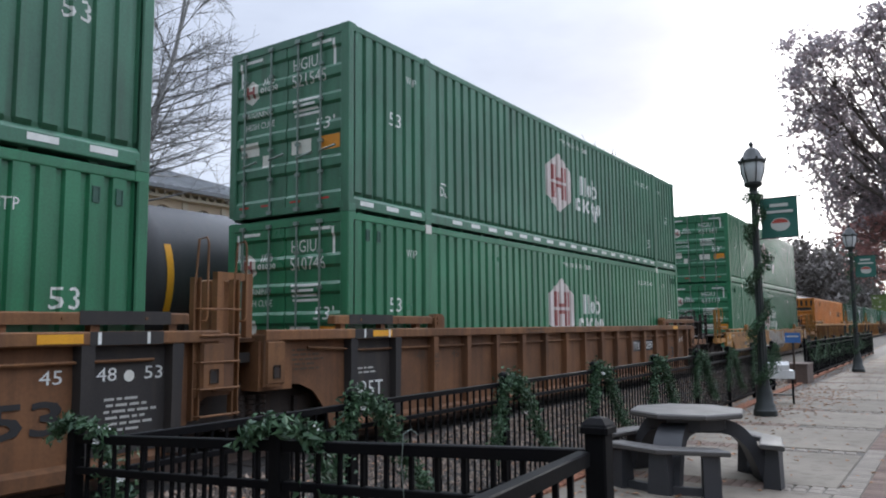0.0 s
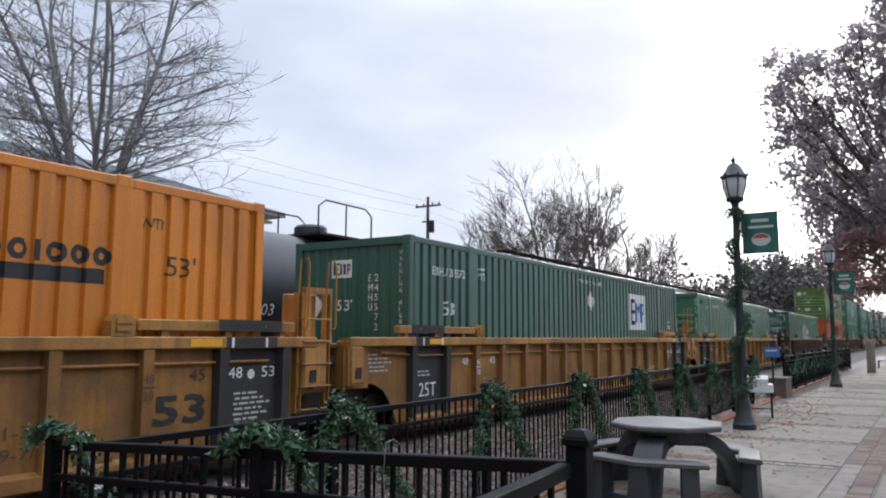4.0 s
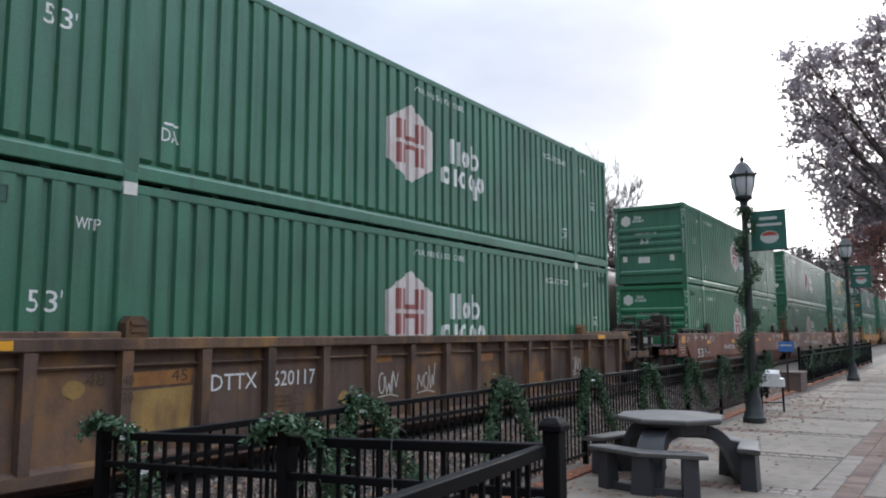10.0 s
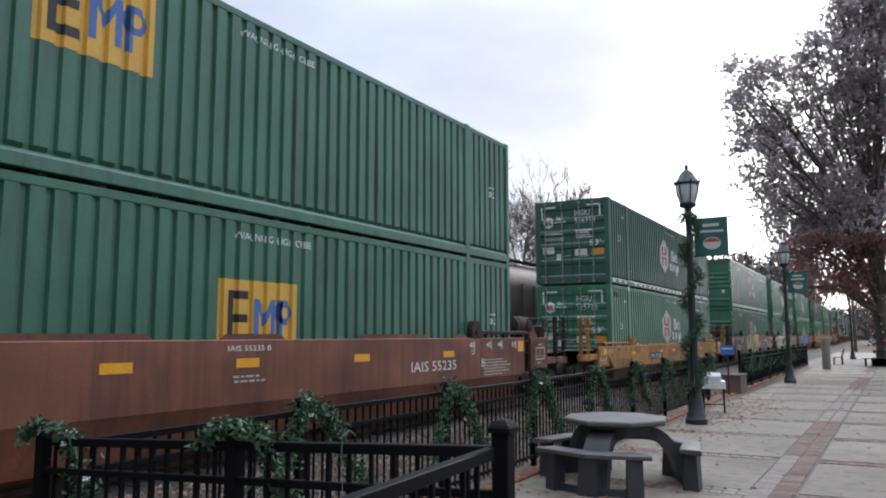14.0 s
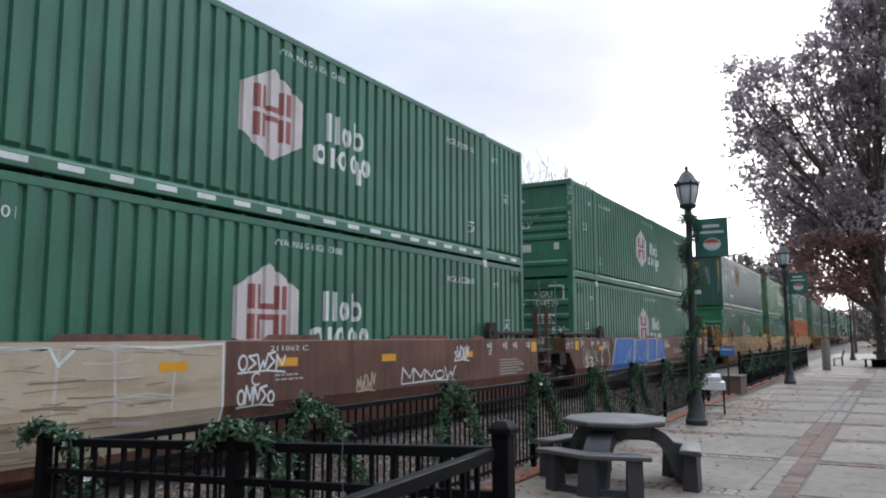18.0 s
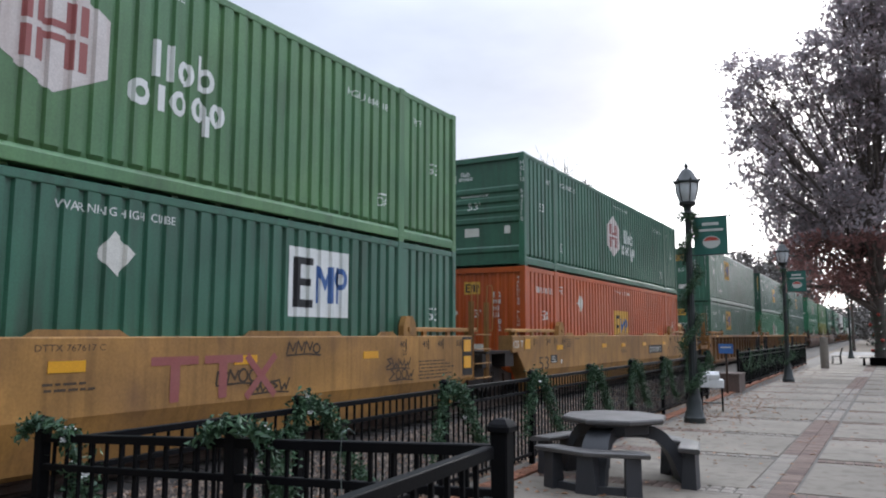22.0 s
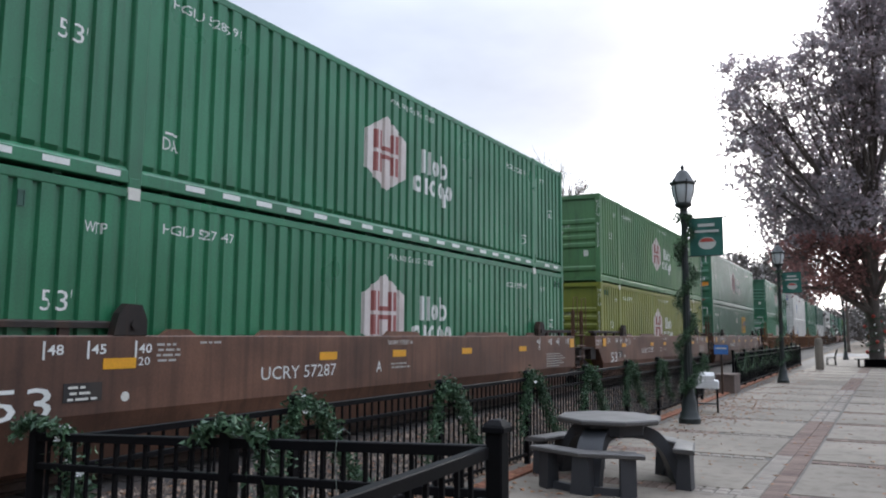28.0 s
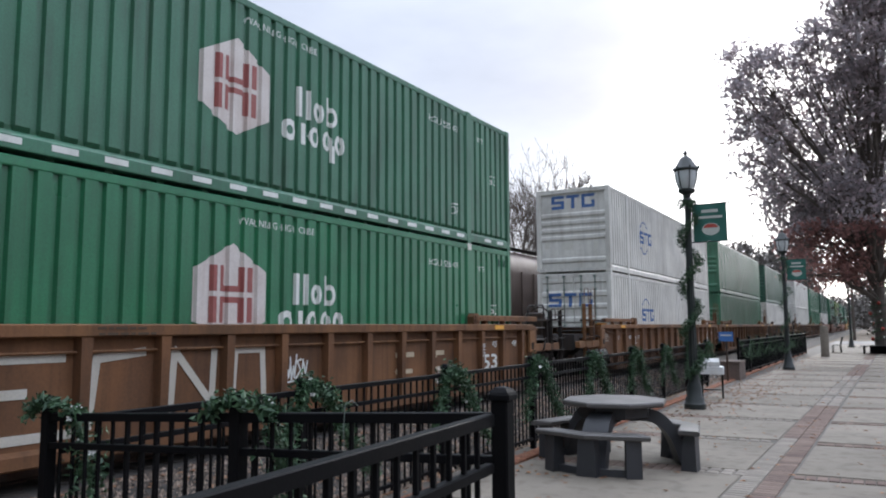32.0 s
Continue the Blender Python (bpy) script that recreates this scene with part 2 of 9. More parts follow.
CAR = {
    "ochre": surface("weathered_ochre_railcar_paint", (0.38, 0.175, 0.035), (0.27, 0.115, 0.033), 0.65, 0, 30, 0.9, 0.8, (0.11, 0.052, 0.024), 0.75, (1, 0.45, 0.3), bump=0.18, soot=0.42),
    "yellow": surface("dusty_yellow_railcar_paint", (0.46, 0.22, 0.035), (0.33, 0.15, 0.045), 0.62, 0, 30, 0.7, 0.9, (0.13, 0.065, 0.03), 0.65, (1, 0.45, 0.3), bump=0.15, soot=0.42),
    "straw": surface("chalky_straw_yellow_railcar_paint", (0.44, 0.222, 0.056), (0.31, 0.158, 0.052), 0.62, 0, 30, 0.7, 0.9, (0.14, 0.075, 0.04), 0.5, (1, 0.45, 0.3), bump=0.15, soot=0.30),
    "umber": surface("dull_umber_railcar_paint", (0.175, 0.078, 0.048), (0.130, 0.058, 0.038), 0.58, 0, 30, 0.8, 0.6, (0.06, 0.032, 0.024), 0.5, bump=0.08, soot=0.42),
    "brown": surface("rusted_brown_railcar_paint", (0.150, 0.086, 0.050), (0.085, 0.052, 0.034), 0.75, 0, 30, 0.8, 1.0, (0.40, 0.20, 0.04), 0.5, (1, 0.4, 0.35), bump=0.2, soot=0.42),
    "tan": surface("faded_tan_railcar_paint", (0.235, 0.105, 0.036), (0.15, 0.064, 0.026), 0.7, 0, 30, 0.9, 0.8, (0.10, 0.05, 0.03), 0.55, bump=0.15, soot=0.42),
    "red": surface("red_oxide_railcar_paint", (0.205, 0.074, 0.038), (0.155, 0.056, 0.031), 0.55, 0, 30, 0.8, 0.6, (0.08, 0.03, 0.02), 0.45, bump=0.08, soot=0.42),
    "maroon": surface("dark_brown_railcar_paint", (0.168, 0.080, 0.047), (0.130, 0.063, 0.040), 0.5, 0, 30, 0.8, 0.6, (0.05, 0.025, 0.018), 0.4, bump=0.08, soot=0.42),
}
# Rust-stained side sheets; shade below the chord is put into their colour.
LOW = {
    "ochre": surface("shaded_rusted_ochre_side_sheet", (0.235, 0.115, 0.040), (0.140, 0.068, 0.028), 0.75, 0, 26, 0.8, 1.0, (0.26, 0.11, 0.025), 0.55, (1, 0.5, 0.25), bump=0.25, soot=0.34),
    "yellow": surface("shaded_grimy_yellow_side_sheet", (0.34, 0.155, 0.026), (0.20, 0.088, 0.022), 0.7, 0, 26, 0.8, 0.9, (0.09, 0.045, 0.022), 0.7, (1, 0.5, 0.25), bump=0.2, soot=0.34),
    "brown": surface("shaded_rusty_brown_side_sheet", (0.130, 0.080, 0.056), (0.078, 0.050, 0.037), 0.78, 0, 26, 0.8, 1.0, (0.33, 0.16, 0.035), 0.55, (1, 0.4, 0.3), bump=0.25, soot=0.34),
    "tan": surface("shaded_rusty_tan_side_sheet", (0.190, 0.084, 0.032), (0.110, 0.050, 0.023), 0.75, 0, 26, 0.9, 0.9, (0.21, 0.085, 0.028), 0.45, (1, 0.5, 0.25), bump=0.2, soot=0.34),
}
M_STEEL = surface("grimy_cast_steel", (0.036, 0.028, 0.023), (0.02, 0.016, 0.014), 0.7, 0.3, 40, 2, 0.8, RUST, 0.5)
M_WALKWAY = surface("worn_walkway_grating", (0.21, 0.20, 0.19), (0.13, 0.12, 0.11), 0.55, 0.3, 90, 3, 0.7, RUST, 0.4, (1, 1, 1), bump=0.3)
M_UNDER = surface("dark_underframe_steel", (0.025, 0.021, 0.018), (0.016, 0.014, 0.012), 0.85, 0.0, 30, 2, 0.8, RUST, 0.3)
M_GALV = surface("galvanised_lock_rod", (0.24, 0.30, 0.27), (0.18, 0.24, 0.21), 0.45, 0.5, 60, 4, 0.6, RUST, 0.3)
M_BLACKPANEL = surface("sooty_black_panel_paint", (0.022, 0.020, 0.019), (0.035, 0.03, 0.026), 0.7, 0, 40, 1.5, 0.8, (0.07, 0.05, 0.035), 0.4)
M_WHITE = surface("worn_white_lettering", (0.74, 0.75, 0.71), (0.62, 0.63, 0.58), 0.55, 0, 80, 3, 0.5, (0.30, 0.34, 0.28), 0.35, bump=0.02)
M_BLACK = surface("black_lettering", (0.02, 0.02, 0.02), None, 0.6, 0, 80, 3, 0.4, bump=0.02)
M_DIMBLACK = surface("faded_black_lettering", (0.07, 0.045, 0.025), None, 0.7, 0, 80, 3, 0.5, bump=0.02)
M_EMBLEM = surface("weathered_white_emblem_paint", (0.64, 0.59, 0.55), (0.52, 0.45, 0.41), 0.55, 0, 60, 2.2, 0.7, (0.36, 0.25, 0.21), 0.5, bump=0.02)
M_LOGORED = surface("faded_red_emblem_paint", (0.30, 0.085, 0.075), (0.34, 0.14, 0.12), 0.55, 0, 60, 2, 0.5, bump=0.02)
M_LOGOYEL = surface("yellow_emblem_paint", (0.62, 0.36, 0.05), (0.52, 0.28, 0.05), 0.55, 0, 60, 2, 0.5, bump=0.02)
M_LOGOBLUE = surface("blue_emblem_paint", (0.06, 0.14, 0.34), (0.05, 0.11, 0.27), 0.55, 0, 60, 2, 0.5, bump=0.02)
M_REFLECT = surface("yellow_reflector_tape", (0.75, 0.36, 0.02), (0.62, 0.27, 0.02), 0.4, 0, 60, 3, 0.4, bump=0.02)
M_STICKER = surface("white_sticker", (0.66, 0.65, 0.58), (0.55, 0.53, 0.46), 0.5, 0, 60, 6, 0.5, bump=0.02)
M_PRINT = surface("worn_small_print", (0.44, 0.43, 0.39), (0.34, 0.33, 0.29), 0.6, 0, 60, 6, 0.5, bump=0.02)
M_ORANGE = surface("orange_sticker", (0.70, 0.27, 0.02), None, 0.5, 0, 60, 6, 0.4, bump=0.02)
M_REDTAPE = surface("red_reflector_tape", (0.45, 0.04, 0.03), None, 0.4, 0, 60, 6, 0.4, bump=0.02)
M_IRON = surface("black_painted_iron", (0.005, 0.005, 0.006), (0.008, 0.008, 0.008), 0.5, 0.0, 80, 3, 0.6, (0.014, 0.011, 0.009), 0.25, bump=0.06, spec=0.06)
M_LAMPIRON = surface("dark_green_black_cast_iron", (0.014, 0.020, 0.019), (0.022, 0.026, 0.025), 0.45, 0.0, 80, 3, 0.6, bump=0.06)
M_TANK = surface("black_tank_paint", (0.030, 0.032, 0.034), (0.042, 0.042, 0.043), 0.46, 0.0, 20, 0.7, 0.7, (0.06, 0.05, 0.045), 0.35, bump=0.04)
M_HOPPER = surface("grey_brown_hopper_paint", (0.13, 0.092, 0.080), (0.10, 0.072, 0.062), 0.6, 0, 30, 0.8, 0.7, (0.06, 0.04, 0.03), 0.5, bump=0.08)
M_CONCRETE = surface("damp_pavement_concrete", (0.224, 0.196, 0.158), (0.162, 0.142, 0.116), 0.75, 0, 90, 0.7, 0.8, (0.09, 0.072, 0.06), 0.6, (1, 1, 1), 0.12, rand=0.10, spec=0.15)
M_JOINT = surface("dark_joint_mortar", (0.10, 0.085, 0.07), None, 0.8, 0, 60, 2, 0.6)
M_BRICK = surface("red_brown_paver", (0.190, 0.140, 0.116), (0.150, 0.112, 0.095), 0.8, 0, 50, 3, 0.7, (0.09, 0.07, 0.06), 0.4, (1, 1, 1), 0.2, rand=0.22, spec=0.08)
M_EDGING = surface("orange_red_edging_brick", (0.27, 0.12, 0.075), (0.20, 0.095, 0.065), 0.8, 0, 50, 3, 0.7, (0.12, 0.08, 0.06), 0.35, (1, 1, 1), 0.2, rand=0.2, spec=0.08)
M_PAVER = surface("pale_stone_paver", (0.255, 0.225, 0.19), (0.19, 0.168, 0.142), 0.8, 0, 50, 3, 0.6, (0.22, 0.20, 0.17), 0.35, (1, 1, 1), 0.15, rand=0.12, spec=0.08)
M_BALLAST = surface("oil_dark_ballast_stone", (0.034, 0.029, 0.025), (0.018, 0.016, 0.014), 0.85, 0, 14, 6, 1.0, (0.16, 0.08, 0.04), 0.4, (1, 1, 1), 0.9)
M_GROUND = surface("leaf_strewn_soil", (0.085, 0.058, 0.036), (0.045, 0.038, 0.022), 0.9, 0, 9, 0.5, 0.9, (0.22, 0.12, 0.05), 0.5, (1, 1, 1), 0.6)
M_RAIL = surface("worn_rail_steel", (0.16, 0.12, 0.10), (0.10, 0.07, 0.055), 0.45, 0.6, 40, 3, 0.6, RUST, 0.5)
M_TIE = surface("creosoted_timber_sleeper", (0.032, 0.025, 0.020), (0.018, 0.015, 0.012), 0.9, 0, 30, 2, 0.8)
M_TABLE = surface("grey_plastic_lumber", (0.098, 0.091, 0.086), (0.070, 0.065, 0.061), 0.45, 0, 70, 3, 0.6, (0.13, 0.12, 0.11), 0.3, (1, 1, 1), 0.1, spec=0.3)
M_TABLELEG = surface("charcoal_moulded_plastic", (0.034, 0.036, 0.041), (0.046, 0.046, 0.050), 0.5, 0, 70, 3, 0.6, bump=0.08)
M_BOXWHITE = surface("white_enamelled_box", (0.70, 0.71, 0.70), (0.58, 0.58, 0.56), 0.45, 0, 60, 3, 0.5, (0.3, 0.27, 0.22), 0.3)
M_PALEBARK = surface("pale_grey_bark", (0.27, 0.27, 0.265), (0.18, 0.18, 0.175), 0.85, 0, 25, 2, 0.8, bump=0.4)
M_BARK = surface("grey_brown_bark", (0.135, 0.115, 0.10), (0.075, 0.065, 0.055), 0.9, 0, 25, 2, 0.8, bump=0.6)
M_TWIG = surface("bare_twig_bark", (0.115, 0.095, 0.082), (0.08, 0.065, 0.055), 0.9, 0, 25, 2, 0.6, bump=0.1)
M_FIR = leafy("artificial_fir_garland", (0.012, 0.045, 0.018), (0.058, 0.128, 0.055), 0.6, 0.5)
# crown leaves: sun-glare haze is put into the colour, greyer and paler
M_AUTUMN = leafy("glare_paled_autumn_leaves", (0.36, 0.34, 0.355), (0.48, 0.40, 0.41), 0.5, 0.5, 0.8)
M_RUSSET = leafy("russet_autumn_leaves", (0.26, 0.15, 0.14), (0.42, 0.22, 0.20), 0.5, 0.5, 0.7)
# distance haze is painted into the woods as a paler colour
M_WOODS = leafy("haze_paled_winter_woods", (0.13, 0.115, 0.108), (0.20, 0.185, 0.165), 0.9, 0.5)
M_HEDGE = leafy("olive_brown_shrub", (0.085, 0.075, 0.040), (0.23, 0.165, 0.095), 0.8, 0.5)
M_FALLEN = leafy("fallen_brown_leaves", (0.13, 0.052, 0.020), (0.36, 0.17, 0.075), 0.7, 0.5)
M_WALL = surface("cream_station_stucco", (0.66, 0.55, 0.40), (0.56, 0.46, 0.33), 0.8, 0, 50, 1, 0.5, (0.3, 0.24, 0.17), 0.3)
M_TRIM = surface("pale_trim_paint", (0.66, 0.60, 0.47), None, 0.6, 0, 50, 1, 0.4)
M_METALROOF = surface("grey_standing_seam_roof", (0.20, 0.215, 0.225), (0.155, 0.165, 0.175), 0.45, 0.4, 40, 0.6, 0.6, (0.10, 0.10, 0.10), 0.3, (0.2, 1, 1))
M_REDBRICK = surface("old_red_brick", (0.25, 0.11, 0.075), (0.18, 0.085, 0.06), 0.85, 0, 14, 1, 0.8, (0.35, 0.28, 0.22), 0.3)
M_PIER = surface("dull_brown_brick", (0.13, 0.092, 0.075), (0.085, 0.065, 0.055), 0.85, 0, 16, 1.5, 0.8, (0.06, 0.05, 0.04), 0.4)
M_GLASS = surface("dark_window_glass", (0.025, 0.035, 0.045), None, 0.08, 0, 60, 2, 0.3, bump=0.0, spec=0.8)
M_POLE = surface("weathered_utility_pole", (0.10, 0.08, 0.065), None, 0.9, 0, 30, 2, 0.6)
M_BANNER = surface("teal_banner_cloth", (0.030, 0.135, 0.105), (0.024, 0.11, 0.09), 0.75, 0, 120, 2, 0.4)
M_BANRED = surface("red_banner_print", (0.42, 0.07, 0.05), None, 0.75, 0, 120, 2, 0.4)
M_BANPALE = surface("pale_banner_print", (0.52, 0.55, 0.50), None, 0.75, 0, 120, 2, 0.4)
M_BLUESIGN = surface("blue_sign_face", (0.05, 0.16, 0.42), None, 0.5, 0, 60, 2, 0.4)
M_GLOBE = surface("frosted_lamp_glass", (0.55, 0.58, 0.58), (0.45, 0.48, 0.48), 0.25, 0, 60, 3, 0.5, bump=0.02)
M_BOW = surface("white_ribbon_flower", (0.75, 0.74, 0.70), None, 0.6, 0, 60, 3, 0.4)
M_ASPHALT = surface("grey_asphalt", (0.07, 0.07, 0.072), (0.05, 0.05, 0.052), 0.7, 0, 40, 0.6, 0.6)


# ---- mesh building ----
class Shape:
    """Collects vertices and faces of one part."""

    def __init__(self):
        self.v, self.f = [], []

    def add(self, verts, faces):
        k = len(self.v)
        self.v += [tuple(p) for p in verts]
        self.f += [tuple(i + k for i in f) for f in faces]
        return self

    def box(self, x0, x1, y0, y1, z0, z1):
        p = [(x, y, z) for z in (z0, z1) for y in (y0, y1) for x in (x0, x1)]
        return self.add(p, [(0, 2, 3, 1), (4, 5, 7, 6), (0, 1, 5, 4), (2, 6, 7, 3), (0, 4, 6, 2), (1, 3, 7, 5)])

    def cham(self, x0, x1, y0, y1, z0, z1, c=0.01):
        """A box with chamfered upright edges and top."""
        def ring(x0, x1, y0, y1, z, c):
            return [(x0 + c, y0, z), (x1 - c, y0, z), (x1, y0 + c, z), (x1, y1 - c, z), (x1 - c, y1, z), (x0 + c, y1, z), (x0, y1 - c, z), (x0, y0 + c, z)]
        r = [ring(x0, x1, y0, y1, z0, c), ring(x0, x1, y0, y1, z1 - c, c), ring(x0 + c, x1 - c, y0 + c, y1 - c, z1, c)]
        self.loft(r, True)
        return self

    def loft(self, rings, caps=False, closed=True):
        n, k = len(rings[0]), len(self.v)
        for r in rings:
            self.v += [tuple(p) for p in r]
        for a in range(len(rings) - 1):
            for i in range(n if closed else n - 1):
                j = (i + 1) % n
                self.f.append((k + a * n + i, k + a * n + j, k + (a + 1) * n + j, k + (a + 1) * n + i))
        if caps:
            self.f.append(tuple(k + i for i in reversed(range(n))))
            self.f.append(tuple(k + (len(rings) - 1) * n + i for i in range(n)))
        return self

    def tube(self, pts, r, n=6, caps=True):
        """A round bar along points; r a number or one for each point."""
        pts = [Vector(p) for p in pts]
        rs = r if isinstance(r, (list, tuple)) else [r] * len(pts)
        rings, up = [], None
        for i, p in enumerate(pts):
            d = (pts[min(i + 1, len(pts) - 1)] - pts[max(i - 1, 0)]).normalized()
            if up is None:
                up = Vector((0, 0, 1)) if abs(d.z) < 0.9 else Vector((1, 0, 0))
            a = d.cross(up)
            if a.length < 1e-5:
                a = d.orthogonal()
            a.normalize()
            b = a.cross(d).normalized()
            up = b
            rings.append([p + (a * math.cos(2 * math.pi * k / n) + b * math.sin(2 * math.pi * k / n)) * rs[i] for k in range(n)])
        return self.loft(rings, caps)

    def lathe(self, prof, cx=0.0, cy=0.0, n=16, sides=None):
        """Turned about the upright axis: prof holds (radius, z)."""
        return self.loft([[(cx + r * math.cos(2 * math.pi * k / n), cy + r * math.sin(2 * math.pi * k / n), z) for k in range(n)] for r, z in prof], True)

    def prism(self, poly, axis, lo, hi):
        """A flat outline pushed along an axis; poly holds the other two coordinates in order."""
        def at(p, h):
            return {"x": (h, p[0], p[1]), "y": (p[0], h, p[1]), "z": (p[0], p[1], h)}[axis]
        return self.loft([[at(p, lo) for p in poly], [at(p, hi) for p in poly]], True)

    def moved(self, m):
        self.v = [tuple(m @ Vector(p)) for p in self.v]
        return self

    def mesh(self, name, material, smooth=False):
        me = bpy.data.meshes.new(name)
        me.from_pydata(self.v, [], self.f)
        bm = bmesh.new()
        bm.from_mesh(me)
        bmesh.ops.recalc_face_normals(bm, faces=bm.faces)
        bm.to_mesh(me)
        bm.free()
        if smooth:
            me.shade_smooth()
            me.set_sharp_from_angle(angle=radians(38))
        me.materials.append(material)
        return me


def part(name, shape, material, parent=None, label="", smooth=False):
    """One mesh object under a thing or a part. shape: a Shape, or a mesh that is shared."""
    me = shape if isinstance(shape, bpy.types.Mesh) else shape.mesh(name, material, smooth)
    ob = new(name, me)
    if parent is not None:
        ob.parent = parent
    if label:
        ob["label"] = label
    return ob


def thing(name, label, category, m=None, group="", kind=""):
    ob = new(name)
    ob.empty_display_size = 0.2
    if m is not None:
        ob.matrix_basis = m
    return tagged(ob, label, category, group, kind)


# ---- lettering ----
@functools.lru_cache(maxsize=None)
def text_points(text, bold=0.0):
    """Flat outline of a text in the built-in font, cap height 1: vertices, faces, width."""
    cu = bpy.data.curves.new("letters", "FONT")
    cu.body, cu.resolution_u, cu.offset = text, 2, bold
    ob = bpy.data.objects.new("letters", cu)
    scene.collection.objects.link(ob)
    me = bpy.data.meshes.new_from_object(ob.evaluated_get(bpy.context.evaluated_depsgraph_get()))
    v = [(p.co.x, p.co.y) for p in me.vertices]
    f = [tuple(p.vertices) for p in me.polygons]
    bpy.data.objects.remove(ob)
    bpy.data.curves.remove(cu)
    bpy.data.meshes.remove(me)
    if not v:
        return [], [], 0.0
    x0, x1 = min(p[0] for p in v), max(p[0] for p in v)
    y1 = 0.73
    return [((p[0] - x0) / y1, p[1] / y1) for p in v], f, (x1 - x0) / y1


def text_flat(text, height, width=None, bold=0.0):
    """(vertices, faces) of a text of this cap height in metres, squeezed to a width if one is given."""
    v, f, w = text_points(text, bold)
    k = (width / (w * height)) if width and w else 1.0
    return [(p[0] * height * k, p[1] * height) for p in v], f


def shape_flat(polys):
    v, f = [], []
    for poly in polys:
        k = len(v)
        v += poly
        f.append(tuple(range(k, k + len(poly))))
    return v, f


def bar(x0, x1, y0, y1):
    return [(x0, y0), (x1, y0), (x1, y1), (x0, y1)]


def ring_polys(cx, cy, rx, ry, t, n=14, a0=0.0, a1=360.0):
    """A flat ring, or a piece of one, as quads."""
    out = []
    for i in range(n):
        a, b = radians(a0 + (a1 - a0) * i / n), radians(a0 + (a1 - a0) * (i + 1) / n)
        out.append([(cx + rx * math.cos(a), cy + ry * math.sin(a)), (cx + rx * math.cos(b), cy + ry * math.sin(b)),
                    (cx + (rx - t) * math.cos(b), cy + (ry - t) * math.sin(b)), (cx + (rx - t) * math.cos(a), cy + (ry - t) * math.sin(a))])
    return out


def clip_strip(poly, axis, lo, hi):
    """The piece of a convex outline between two limits along one of its axes."""
    for lim, sign in ((lo, 1), (hi, -1)):
        out = []
        for i, p in enumerate(poly):
            q = poly[(i + 1) % len(poly)]
            a, b = (p[axis] - lim) * sign, (q[axis] - lim) * sign
            if a >= 0:
                out.append(p)
            if (a > 0 > b) or (a < 0 < b):
                k = a / (a - b)
                out.append((p[0] + (q[0] - p[0]) * k, p[1] + (q[1] - p[1]) * k))
        poly = out
        if len(poly) < 3:
            return []
    return poly


def draped(flat, u0, v0, axis, stops, depth, place):
    """Paint laid over a folded panel: cut at the folds, then set on the surface."""
    v, f = flat
    s = Shape()
    for face in f:
        poly = [(v[i][0] + u0, v[i][1] + v0) for i in face]
        lo, hi = min(p[axis] for p in poly), max(p[axis] for p in poly)
        cuts = [lo] + [c for c in stops if lo + 1e-5 < c < hi - 1e-5] + [hi]
        if len(cuts) == 2:
            pieces = [poly]
        else:
            pieces = [clip_strip(poly, axis, a, b) for a, b in zip(cuts, cuts[1:])]
        for pc in pieces:
            if len(pc) >= 3:
                s.add([place(p[0], p[1], depth(p[axis])) for p in pc], [tuple(range(len(pc)))])
    return s


# ---- 53-foot containers: lead end at y 0, near side towards +x, underside at z 0 ----
LONG, HALF, TALL, FOLD = 16.15, 1.30, 2.885, 0.046
BAYS = ((0.17, 1.95, 7), (2.16, 13.99, 44), (14.20, 15.98, 7))


def fold_stops():
    out = []
    for a, b, n in BAYS:
        p = (b - a) / n
        for i in range(n):
            out += [(a + p * i, 0.0), (a + p * (i + 0.60), 0.0), (a + p * (i + 0.68), -FOLD), (a + p * (i + 0.92), -FOLD)]
        out.append((b, 0.0))
    return out


STOPS = fold_stops()
STOP_Y = [s[0] for s in STOPS]


def side_depth(y):
    return float(np.interp(y, STOP_Y, [s[1] for s in STOPS]))


def side_panel(sign):
    s = Shape()
    z0, z1 = 0.30, 2.76
    for a, b, n in BAYS:
        pts = [(y, d) for y, d in STOPS if a - 1e-6 <= y <= b + 1e-6]
        x = HALF - 0.015
        s.loft([[(sign * (x + d), y, z) for y, d in pts] for z in (z0, z1)], closed=False)
        s.loft([[(sign * (x + d), y, z0) for y, d in pts], [(sign * (x - FOLD - 0.01), y, z0 - 0.06) for y, d in pts]], closed=False)
        s.box(sign * (x - 0.075), sign * (x - 0.055), a, b, z0 - 0.10, z1 + 0.02)
    return s


NOSE_RIBS = (1.98, 1.72, 1.46, 1.20, 0.44)


def nose_depth(z):
    d = 0.035
    for c in NOSE_RIBS:
        d = min(d, max(0.0, (abs(z - c) - 0.05) / 0.04 * 0.035))
    return d


NOSE_STOPS = sorted(c + k for c in NOSE_RIBS for k in (-0.09, -0.05, 0.05, 0.09))
DOOR_BANDS = ((0.30, 0.72), (0.84, 1.26), (1.38, 1.72), (1.82, 2.12), (2.24, 2.58))


def door_depth(z):
    d = 0.0
    for a, b in DOOR_BANDS:
        if a < z < b:
            d = min(0.03, (z - a) / 0.05 * 0.03, (b - z) / 0.05 * 0.03)
    return d


DOOR_STOPS = sorted(k for a, b in DOOR_BANDS for k in (a, a + 0.05, b - 0.05, b))
FLAT_STOPS = [round(-1.1 + 0.22 * i + k, 4) for i in range(11) for k in (0, 0.08, 0.11, 0.19)]


